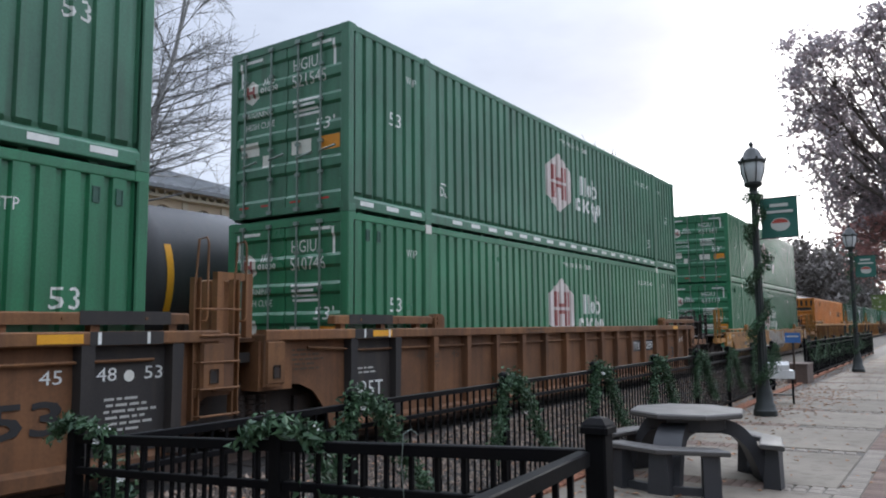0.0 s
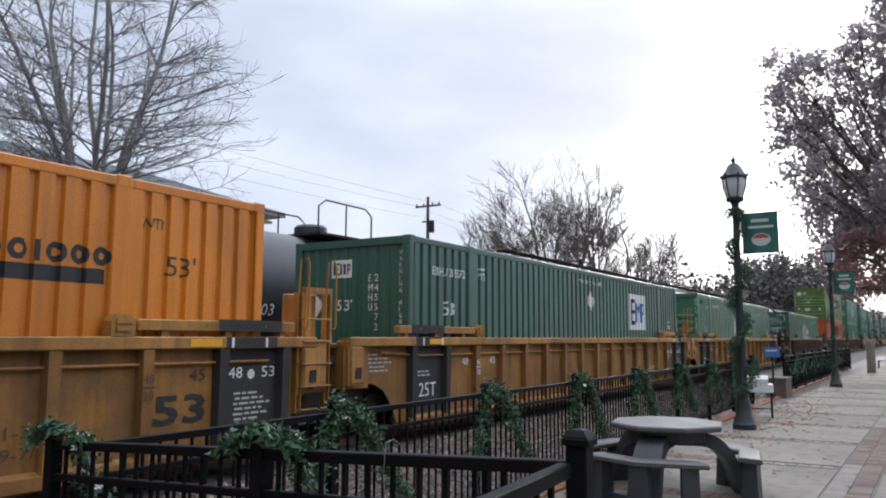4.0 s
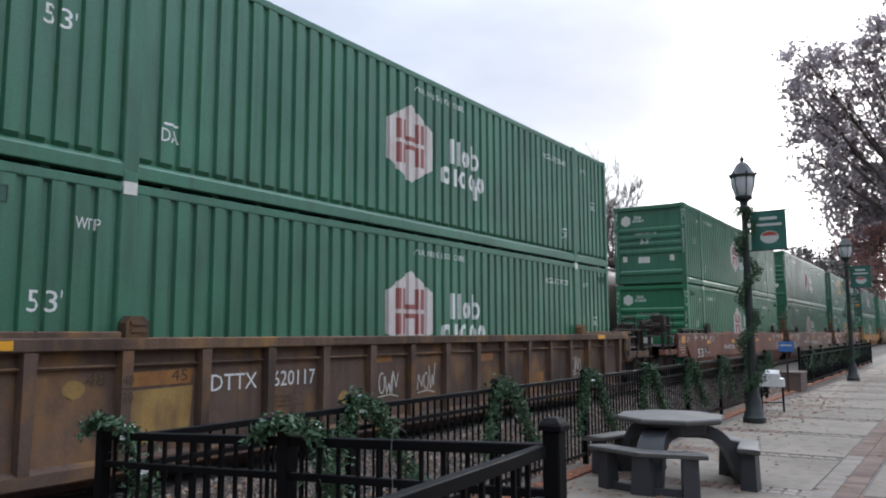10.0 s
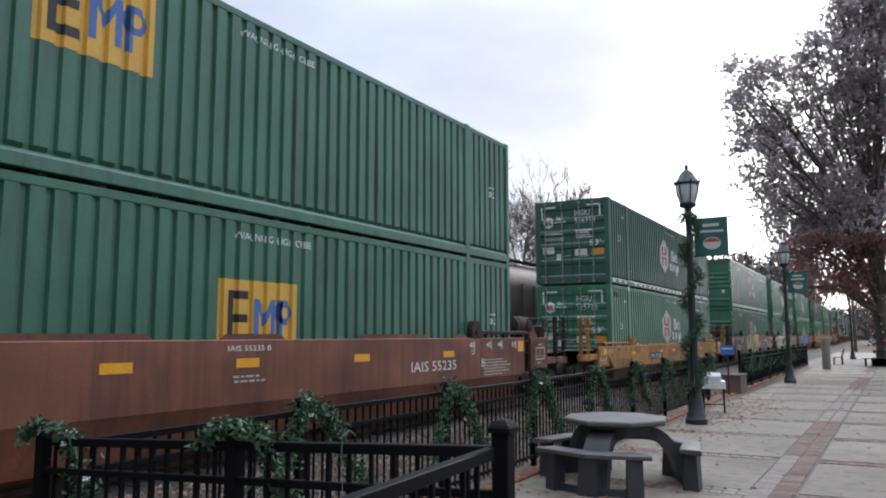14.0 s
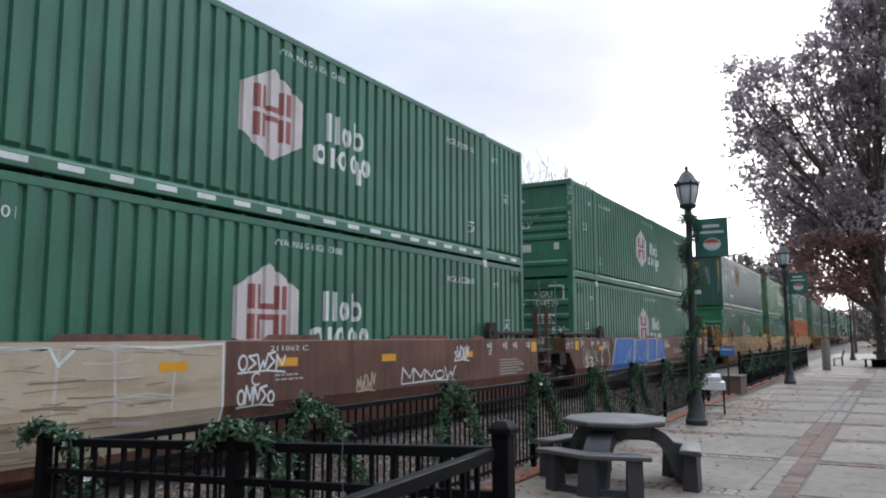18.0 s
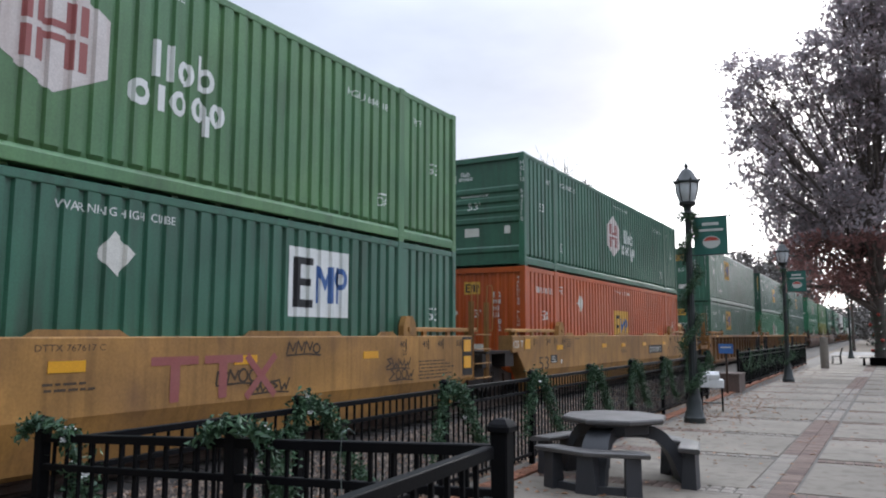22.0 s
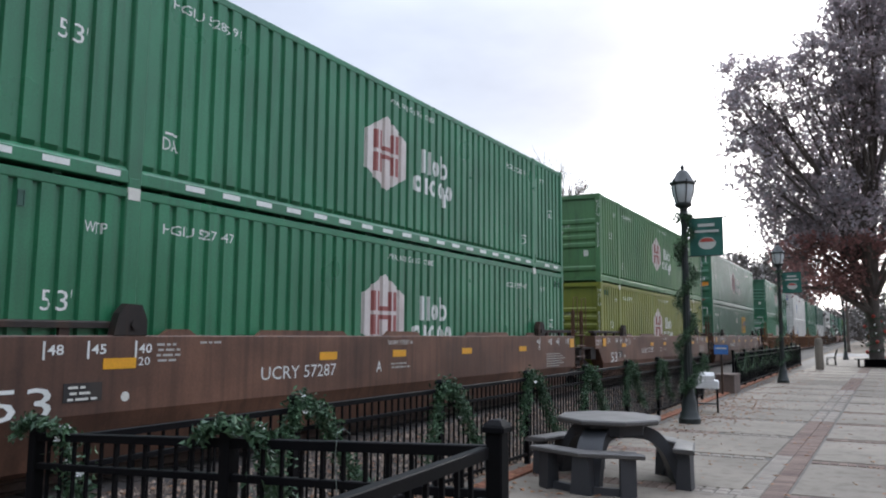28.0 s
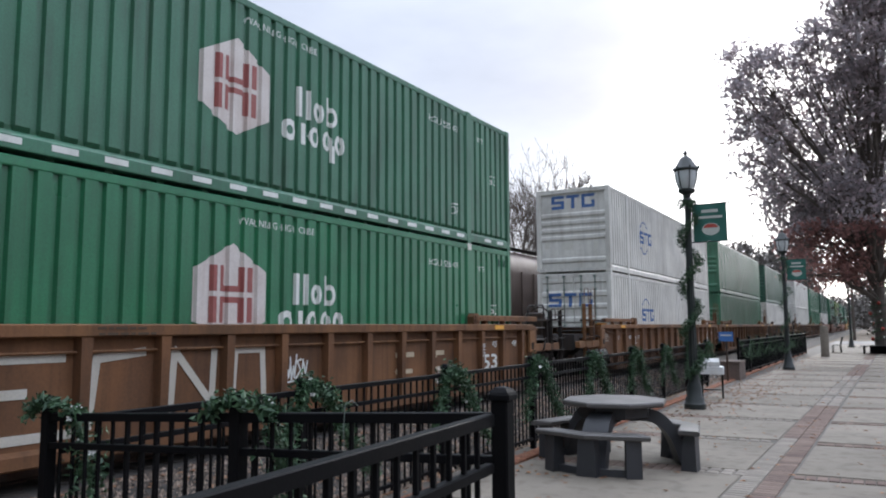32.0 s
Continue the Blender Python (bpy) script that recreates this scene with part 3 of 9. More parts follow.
def flat_depth(x):
    k = ((x + 1.1) % 0.22)
    return float(np.interp(k, (0, 0.08, 0.11, 0.19, 0.22), (0.012, 0.012, 0.032, 0.032, 0.012)))


def end_face(kind, y, out):
    """An end wall across the container at y, facing out (-1 or 1)."""
    s = Shape()
    w = HALF - 0.13
    if kind == "flat":
        xs = [-w] + [x for x in FLAT_STOPS if -w < x < w] + [w]
        s.loft([[(x, y - out * flat_depth(x), z) for x in xs] for z in (0.16, 2.74)], closed=False)
    else:
        stops = NOSE_STOPS
        zs = [0.16] + [z for z in stops if 0.16 < z < 2.74] + [2.74]
        s.loft([[(-w, y - out * (nose_depth(z) + 0.01), z) for z in zs], [(w, y - out * (nose_depth(z) + 0.01), z) for z in zs]], closed=False)
    s.box(-w, w, min(y - out * 0.09, y - out * 0.07), max(y - out * 0.09, y - out * 0.07), 0.12, 2.78)
    return s


def door_leaf(x0, x1):
    zs = [0.14] + [z for z in DOOR_STOPS] + [2.74]
    prof = [(0.012 + door_depth(z), z) for z in zs] + [(0.08, 2.74), (0.08, 0.14)]
    return Shape().prism(prof, "x", x0, x1)


CASTING = Shape().cham(-0.09, 0.09, -0.09, 0.09, -0.06, 0.06, 0.012)


@functools.lru_cache(maxsize=None)
def box_meshes(colour):
    """All part meshes of a container in one colour, shared by its repeats."""
    c = PAINT[colour]
    d = {}
    d["near_panel"] = side_panel(1).mesh("side_panel", c)
    d["far_panel"] = side_panel(-1).mesh("side_panel", c)
    rail = Shape().loft([[(x, y, z) for x, z in ((1.20, 2.76), (1.285, 2.76), (1.292, 2.775), (1.292, 2.86), (1.28, 2.872), (1.20, 2.872))] for y in (0.12, 16.03)], True)
    d["top_rail"] = rail.mesh("top_rail", c)
    low = Shape().loft([[(x, y, z) for x, z in ((1.15, 0.045), (1.288, 0.045), (1.296, 0.055), (1.296, 0.19), (1.286, 0.205), (1.255, 0.245), (1.15, 0.245))] for y in (0.12, 16.03)], True)
    d["bottom_rail"] = low.mesh("bottom_rail", c)
    d["corner_post"] = Shape().cham(-0.08, 0.08, -0.07, 0.07, 0.1, 2.79, 0.015).mesh("corner_post", c)
    post = Shape().loft([[(x, y, z) for x, y in ((-0.05, -0.105), (0.045, -0.105), (0.06, -0.09), (0.06, 0.09), (0.045, 0.105), (-0.05, 0.105))] for z in (0.06, 2.82)], True)
    d["stacking_post"] = post.mesh("stacking_post", c)
    d["fitting"] = CASTING.mesh("corner_fitting", c)
    roof = Shape()
    ys = np.linspace(0.1, 16.05, 65)
    roof.loft([[(x, y, 2.855 + (0.012 if i % 2 else 0.0)) for i, y in enumerate(ys)] for x in (-1.22, 1.22)], closed=False)
    roof.box(-1.22, 1.22, 0.1, 16.05, 2.80, 2.815)
    d["roof"] = roof.mesh("roof", c)
    fl = Shape()
    fl.box(-1.16, 1.16, 0.12, 16.03, 0.10, 0.15)
    for i in range(22):
        fl.box(-1.16, 1.16, 0.4 + i * 0.72, 0.5 + i * 0.72, 0.02, 0.10)
    d["floor_frame"] = fl.mesh("floor_frame", c)
    d["header"] = Shape().box(-1.2, 1.2, 0.0, 0.10, 2.74, 2.87).mesh("header", c)
    d["end_sill"] = Shape().box(-1.2, 1.2, 0.0, 0.10, 0.06, 0.17).mesh("end_sill", c)
    for k in ("nose", "flat"):
        d[k] = end_face(k, 0.02, -1).mesh("end_wall", c)
    d["back"] = end_face("nose", 16.13, 1).mesh("end_wall", c)
    d["door_l"] = door_leaf(-1.19, -0.01).mesh("door", c)
    d["door_r"] = door_leaf(0.01, 1.19).mesh("door", c)
    return d


FITTING_BARE = Shape().cham(-0.09, 0.092, -0.09, 0.09, -0.09, 0.06, 0.012).mesh("corner_fitting", M_STICKER)
ROD = Shape().tube([(0, 0, 0.10), (0, 0, 2.80)], 0.017, 6).box(-0.05, 0.05, -0.03, 0.02, 0.08, 0.14).box(-0.05, 0.05, -0.03, 0.02, 2.74, 2.80)
for zz in (0.62, 1.1, 1.75, 2.3):
    ROD.box(-0.04, 0.04, -0.02, 0.03, zz, zz + 0.05)
ROD = ROD.mesh("lock_rod", M_GALV, True)
HANDLE = Shape().tube([(0, -0.03, 0), (0.10, -0.05, 0.01), (0.34, -0.045, 0.05)], [0.014, 0.014, 0.02], 6).mesh("handle", M_GALV, True)


def near_side(y, z, d):
    return (HALF - 0.011 + d, y, z)


@functools.lru_cache(maxsize=None)
def side_paint(key, y, z, mat_name):
    """Shared mesh of a painted mark on the folded side."""
    flat = FLATS[key] if key in FLATS else text_flat(*key)
    return draped(flat, y, z, 0, STOP_Y, side_depth, near_side).mesh("paint", bpy.data.materials[mat_name])


@functools.lru_cache(maxsize=None)
def end_paint(key, x, z, mat_name, face):
    flat = FLATS[key] if key in FLATS else text_flat(*key)
    if face == "flat":
        s = draped(flat, x, z, 0, FLAT_STOPS, flat_depth, lambda u, v, d: (u, 0.014 + d, v))
    elif face == "doors":
        s = draped(flat, x, z, 1, DOOR_STOPS, door_depth, lambda u, v, d: (u, 0.008 + d, v))
    else:
        s = draped(flat, x, z, 1, NOSE_STOPS, nose_depth, lambda u, v, d: (u, 0.025 + d if abs(u) < 1.13 else -0.004, v))
    return s.mesh("paint", bpy.data.materials[mat_name])


def word_blocks(widths, height, gap, low=0.0, tall=()):
    """A word of an emblem, as plain rings and upright bars."""
    out, x = [], 0.0
    for i, w in enumerate(widths):
        h = height * (1.42 if i in tall else 1.0)
        t = w * 0.30
        if i in tall and i == 0:
            out += [bar(x, x + t, low, low + h), bar(x + w - t, x + w, low, low + h)]
        elif w < 0.62 * height:
            out.append(bar(x + 0.2 * w, x + 0.75 * w, low, low + h))
        else:
            if i in tall:
                out.append(bar(x, x + t * 0.9, low, low + h))
            out += ring_polys(x + w / 2, low + height / 2, w / 2, height / 2, t * 0.95, 12)
        x += w + gap
    return out


HEX = [(0, -0.69), (0.64, -0.36), (0.64, 0.33), (0, 0.69), (-0.64, 0.33), (-0.64, -0.36)]
FLATS = {
    "hexagon": shape_flat([HEX]),
    "hexagon_bars": shape_flat([bar(x0, x1, z0, z1) for x0, x1 in ((-0.37, -0.27), (-0.22, -0.12), (0.12, 0.22), (0.27, 0.37)) for z0, z1 in ((0.035, 0.38), (-0.38, -0.035))]
                               + [bar(-0.12, 0.12, 0.035, 0.115), bar(-0.12, 0.12, -0.115, -0.035)]),
    "small_hexagon": shape_flat([[(x * 0.27, z * 0.30) for x, z in HEX]]),
    "small_hexagon_bars": shape_flat([[(x * 0.27, z * 0.28) for x, z in bar(*b)] for b in ((-0.34, -0.15, -0.36, 0.36), (0.15, 0.34, -0.36, 0.36), (-0.15, 0.15, -0.1, 0.1))]),
    "word": shape_flat([[(x + 0.34, z) for x, z in p] for p in word_blocks([0.30, 0.26, 0.28], 0.33, 0.06, 0.50, (0, 2))] + word_blocks([0.33, 0.18, 0.27, 0.25, 0.27], 0.33, 0.05, 0.08)
                       + [bar(1.15, 1.24, -0.08, 0.2)]),
    "small_word": shape_flat([[(x * 0.27, z * 0.27) for x, z in p] for p in
                              [[(x + 0.25, z) for x, z in p] for p in word_blocks([0.30, 0.26, 0.28], 0.33, 0.06, 0.5, (0, 2))] + word_blocks([0.33, 0.18, 0.27, 0.25, 0.27], 0.33, 0.05, 0.08)]),
    "long_word": shape_flat(word_blocks([0.33, 0.18, 0.27, 0.25, 0.27], 0.33, 0.05, 0.0) + [bar(1.70, 1.80, 0, 0.45), bar(1.55, 1.62, 0, 0.08)]
                            + [[(x + 1.9, z) for x, z in p] for p in word_blocks([0.26, 0.24], 0.33, 0.06, 0.0)] + [bar(2.52, 2.60, 0, 0.08)]),
    "small_long_word": shape_flat([[(x * 0.34, z * 0.36) for x, z in p] for p in [[(x + 0.1, z + 0.42) for x, z in p] for p in word_blocks([0.30, 0.26, 0.28], 0.30, 0.06, 0.0, (0, 2))]
                                   + word_blocks([0.33, 0.18, 0.27, 0.25, 0.27], 0.30, 0.05, 0.0) + [bar(1.75, 1.83, 0, 0.40)] + [[(x + 1.92, z) for x, z in p] for p in word_blocks([0.24, 0.22], 0.27, 0.06, 0.0)]]),
    "side_word": shape_flat(word_blocks([0.21, 0.21, 0.22, 0.21, 0.21, 0.10, 0.22, 0.21, 0.22], 0.21, 0.03, 0.185) + [bar(-0.05, 2.0, 0.0, 0.155)]),
    "square": shape_flat([bar(0, 1.5, 0, 1.05)]),
    "square_dark": shape_flat([bar(0.14, 0.26, 0.14, 0.9), bar(0.26, 0.55, 0.14, 0.26), bar(0.26, 0.5, 0.47, 0.58), bar(0.26, 0.55, 0.79, 0.9)]),
    "square_blue": shape_flat([bar(0.62, 0.72, 0.22, 0.8), [(0.72, 0.8), (0.72, 0.62), (0.84, 0.40), (0.84, 0.58)], [(0.84, 0.58), (0.84, 0.40), (0.96, 0.62), (0.96, 0.8)],
                               bar(0.96, 1.06, 0.22, 0.8), bar(1.12, 1.2, 0.22, 0.8)] + ring_polys(1.24, 0.62, 0.17, 0.18, 0.09)),
    "small_square": shape_flat([bar(0, 0.46, 0, 0.32)]),
    "small_square_dark": shape_flat([bar(0.04, 0.08, 0.05, 0.27), bar(0.08, 0.17, 0.05, 0.09), bar(0.08, 0.15, 0.145, 0.18), bar(0.08, 0.17, 0.23, 0.27), bar(0.20, 0.24, 0.06, 0.25),
                                     bar(0.27, 0.31, 0.06, 0.25), bar(0.34, 0.37, 0.06, 0.25)] + ring_polys(0.385, 0.19, 0.05, 0.06, 0.03)),
    "diamond": shape_flat([[(0.03, -0.26), (0.25, 0.02), (-0.03, 0.26), (-0.25, -0.02)]]),
    "plate": shape_flat([bar(0, 0.42, 0, 0.22)]),
    "small_plate": shape_flat([bar(0, 0.16, 0, 0.2)]),
    "tall_strip": shape_flat([bar(0, 0.08, 0, 0.98)]),
    "stripe": shape_flat([bar(0, 0.05, 0, 0.4)]),
    "flat_stripe": shape_flat([bar(0, 0.4, 0, 0.05)]),
    "small_lines": shape_flat([bar(0.0 + 0.02 * (i % 2), 0.62 - 0.05 * ((i * 3) % 4), -i * 0.075, -i * 0.075 + 0.04) for i in range(4)]),
    "big_word": shape_flat(word_blocks([0.24, 0.24, 0.26, 0.24, 0.12, 0.26, 0.24, 0.26], 0.42, 0.05, 0.30) + [bar(0.0, 2.1, 0.0, 0.22)]),
    "three_blocks": shape_flat([bar(0, 0.46, 0.36, 0.46), bar(0, 0.11, 0.25, 0.36), bar(0, 0.46, 0.18, 0.28), bar(0.35, 0.46, 0.09, 0.18), bar(0, 0.46, 0, 0.10),
                                bar(0.54, 1.0, 0.36, 0.46), bar(0.71, 0.83, 0, 0.36), bar(1.08, 1.19, 0, 0.46), bar(1.19, 1.54, 0.36, 0.46), bar(1.19, 1.54, 0, 0.10), bar(1.43, 1.54, 0.10, 0.24)]),
    "circle": shape_flat(ring_polys(0, 0, 0.62, 0.62, 0.05, 28, 40, 320)),
    "bracket": shape_flat([bar(0, 0.22, 0, 0.03)]),
}


def paint(box, name, key, y, z, mat, label="", face="side"):
    me = side_paint(key, y, z, mat.name) if face == "side" else end_paint(key, y, z, mat.name, face)
    if len(me.polygons):
        part(name, me, mat, box, label)


def vertical_text(box, text, x, z, h, mat, face, step=1.25, side=False):
    """Characters one below the other, on the end wall or the folded side."""
    verts, faces = [], []
    for i, ch in enumerate(text):
        if ch == " ":
            continue
        v, f = text_flat(ch, h)
        k = len(verts)
        verts += [(p[0], p[1] - i * h * step) for p in v]
        faces += [tuple(q + k for q in p) for p in f]
    key = ("column", text, h)
    FLATS[key] = (verts, faces)
    paint(box, "number", key, x, z, mat, face=face)


SHADES = {"green": "green", "bright_green": "bright green", "dark_green": "dark green", "emp_green": "dull green", "pale_green": "sun-faded green", "olive": "faded olive green",
          "lime": "faded yellow-green", "orange": "weathered orange", "amber": "yellow-orange", "white": "dirty white"}


def container(colour, end, brand, number="", dashes=False, upper=False, far=False):
    """A 53-foot steel container. end: what its leading end shows (doors, nose, flat)."""
    where = "stacked on another" if upper else "in a well car"
    look_of = {"doors": "with barred doors", "nose": "with ribbed end", "flat": "with plain end"}[end]
    box = thing("shipping_container", f"{SHADES[colour]} steel container {look_of}, {where}", "container", group="containers on the train")
    d = box_meshes(colour)
    part("side_panel", d["near_panel"], None, box)
    part("side_panel", d["far_panel"], None, box)
    for sx in (1, -1):
        for nm in ("top_rail", "bottom_rail"):
            o = part(nm, d[nm], None, box)
            if sx < 0:
                o.matrix_basis = pose(0, LONG, 0, 0, 0, 180)
        for y in ((0.07, LONG - 0.07) if sx > 0 else (0.07,)):
            part("corner_post", d["corner_post"], None, box).location = (sx * 1.22, y, 0)
            for z in (0.06, TALL - 0.06):
                if far or (sx < 0 and (y > 1 or z < 1)):
                    continue
                part("corner_fitting", d["fitting"], None, box).location = (sx * 1.212, y + (0.022 if y < 1 else -0.022), z)
        for y in (() if sx < 0 else (2.055, LONG - 2.055)):
            o = part("stacking_post", d["stacking_post"], None, box)
            o.matrix_basis = pose(sx * 1.24, y, 0, 0, 0, 0 if sx > 0 else 180)
            if sx < 0 or far:
                continue
            for z in (0.06, TALL - 0.055):
                bare = not upper and z > 1 and brand == "hub"
                part("corner_fitting", FITTING_BARE if bare else d["fitting"], None, box, "bare pale casting" if bare else "").location = (sx * 1.215, y, z)
    part("roof", d["roof"], None, box)
    part("floor_frame", d["floor_frame"], None, box)
    for nm in ("header", "end_sill"):
        part(nm, d[nm], None, box)
        part(nm, d[nm], None, box).location = (0, LONG - 0.1, 0)
    part("end_wall", d["back"], None, box)
    if end == "doors":
        for nm, xs in (("door_l", (-0.93, -0.33)), ("door_r", (0.27, 0.75))):
            leaf = part("door", d[nm], None, box)
            for x in (() if far else xs):
                part("lock_rod", ROD, None, leaf, "galvanised lock rod").location = (x, -0.012, 0)
                part("handle", HANDLE, None, leaf, "galvanised door handle").location = (x, -0.012, 0.95 if x in xs[1:] else 0.90)
    else:
        part("end_wall", d[end], None, box)
    if far:
        return box
    white = M_WHITE if brand != "schneider" else M_DIMBLACK
    if brand == "hub":
        paint(box, "emblem", "hexagon", 7.33, 1.56, M_EMBLEM, "white six-sided emblem")
        paint2 = side_paint("hexagon_bars", 7.33, 1.56, M_LOGORED.name)
        part("emblem_bar", paint2, None, box, "faded red emblem bars").location = (0.003, 0, 0)
        if colour == "orange":
            paint(box, "emblem_word", "long_word", 8.22, 0.95, M_WHITE, "white emblem shapes")
        else:
            paint(box, "emblem_word", "word", 8.25, 0.95, M_WHITE, "white emblem shapes")
        paint(box, "warning", ("WARNING HIGH CUBE", 0.105, 1.56), 7.45, 2.53, M_WHITE)
        paint(box, "size_mark", ("53'", 0.23, 0.38), 1.00, 1.50 if upper else 1.42, M_WHITE)
        paint(box, "size_mark", ("53", 0.23, 0.34), 15.1, 1.45 if upper else 1.38, M_WHITE)
        paint(box, "lift_mark", ("WTP", 0.13, 0.28), 1.45, 2.30, M_WHITE)
        paint(box, "lift_mark", ("WTP", 0.13, 0.28), 14.5, 2.30, M_WHITE)
        if upper:
            for y in (2.43, 13.4):
                paint(box, "lift_mark", ("DA", 0.17, 0.26), y, 0.56, M_WHITE)
                paint(box, "lift_mark", "bracket", y + 0.03, 0.76, M_WHITE)
        if not upper:
            for y in (0.42, 0.68, 15.5, 15.76):
                part("lift_pocket", pocket_mesh(), None, box, "framed lifting slot").location = (0, y, 0)
        if number:
            if end != "doors":
                paint(box, "number", ("HGIU " + number, 0.13, 1.18), 2.5, 2.40, M_WHITE)
            paint(box, "number", ("HGIU " + number, 0.13, 1.18), 12.45, 2.32, M_WHITE)
    elif brand == "emp":
        y0, z0 = (4.5, 1.45) if upper or end == "flat" else (7.28, 0.98)
        y0, z0 = {"245471": (11.1, 1.45), "245572": (11.2, 1.40), "261180": (7.3, 0.98), "290118": (7.3, 0.98), "654402": (7.2, 0.92), "281182": (7.25, 0.92), "648934": (10.2, 1.35)}.get(number, (y0, z0))
        sq = M_WHITE if number.startswith("245") else M_LOGOYEL
        paint(box, "emblem", "square", y0, z0, sq, "square emblem panel")
        for key, mt, nm in (("square_dark", M_BLACK, "black emblem bars"), ("square_blue", M_LOGOBLUE, "blue emblem shapes")):
            part("emblem_bar", side_paint(key, y0, z0, mt.name), None, box, nm).location = (0.003, 0, 0)
        paint(box, "warning", ("WARNING HIGH CUBE", 0.105, 1.56), 7.45, 2.53, M_WHITE)
        paint(box, "placard", "diamond", y0 - 0.75 if y0 < 7 else (8.2 if y0 > 10 else 4.0), 2.1, M_STICKER, "pale diamond placard")
        paint(box, "size_mark", ("53", 0.26, 0.36), 1.1, 1.55, M_WHITE)
        paint(box, "size_mark", ("53", 0.26, 0.34), 15.1, 1.45, M_WHITE)
        paint(box, "lift_mark", ("WTP", 0.16, 0.28), 2.35, 2.25, M_WHITE)
        paint(box, "lift_mark", "bracket", 2.38, 2.46, M_WHITE)
        if number:
            paint(box, "number", ("EMHU " + number, 0.16, 1.1), 0.72, 2.25, M_WHITE)
        if upper:
            paint(box, "warning", ("TOP LIFT ONLY", 0.16, 1.15), 2.45, 0.60, M_WHITE)
    elif brand == "schneider":
        paint(box, "emblem_word", "side_word", 11.95, 1.70, M_BLACK, "black emblem blocks")
        paint(box, "warning", "small_lines", 2.4, 2.62, M_DIMBLACK)
        paint(box, "size_mark", ("53'", 0.24, 0.4), 14.68, 1.84, M_DIMBLACK)
        paint(box, "lift_mark", ("WTP", 0.13, 0.3), 14.35, 2.35, M_DIMBLACK)
        paint(box, "placard", "diamond", 8.0, 1.95, M_STICKER, "pale diamond placard")
    elif brand == "white":
        paint(box, "emblem", "circle", 4.2, 1.5, M_LOGOBLUE, "dark blue ring emblem")
        paint(box, "emblem_word", "three_blocks", 3.7, 1.28, M_LOGOBLUE, "dark blue emblem blocks")
    if dashes:
        me = dash_mesh()
        for i in range(25):
            y = 0.28 + i * 0.632
            if not (1.75 < y < 2.25 or 13.6 < y < 14.3):
                part("reflector", me, None, box, "white reflective dash").location = (0, y, 0)
    lead_marks(box, end, brand, number)
    return box


@functools.lru_cache(maxsize=None)
def dash_mesh():
    return Shape().box(HALF - 0.006, HALF, 0, 0.31, 0.105, 0.175).mesh("reflector", M_WHITE)


@functools.lru_cache(maxsize=None)
def pocket_mesh():
    s = Shape().box(HALF - 0.05, HALF - 0.009, 0.012, 0.068, 2.49, 2.63)
    for y0, y1, z0, z1 in ((0, 0.012, 2.475, 2.645), (0.068, 0.08, 2.475, 2.645), (0.012, 0.068, 2.475, 2.49), (0.012, 0.068, 2.63, 2.645)):
        s.box(HALF - 0.05, HALF, y0, y1, z0, z1)
    return s.mesh("lift_pocket", PAINT["dark_green"])


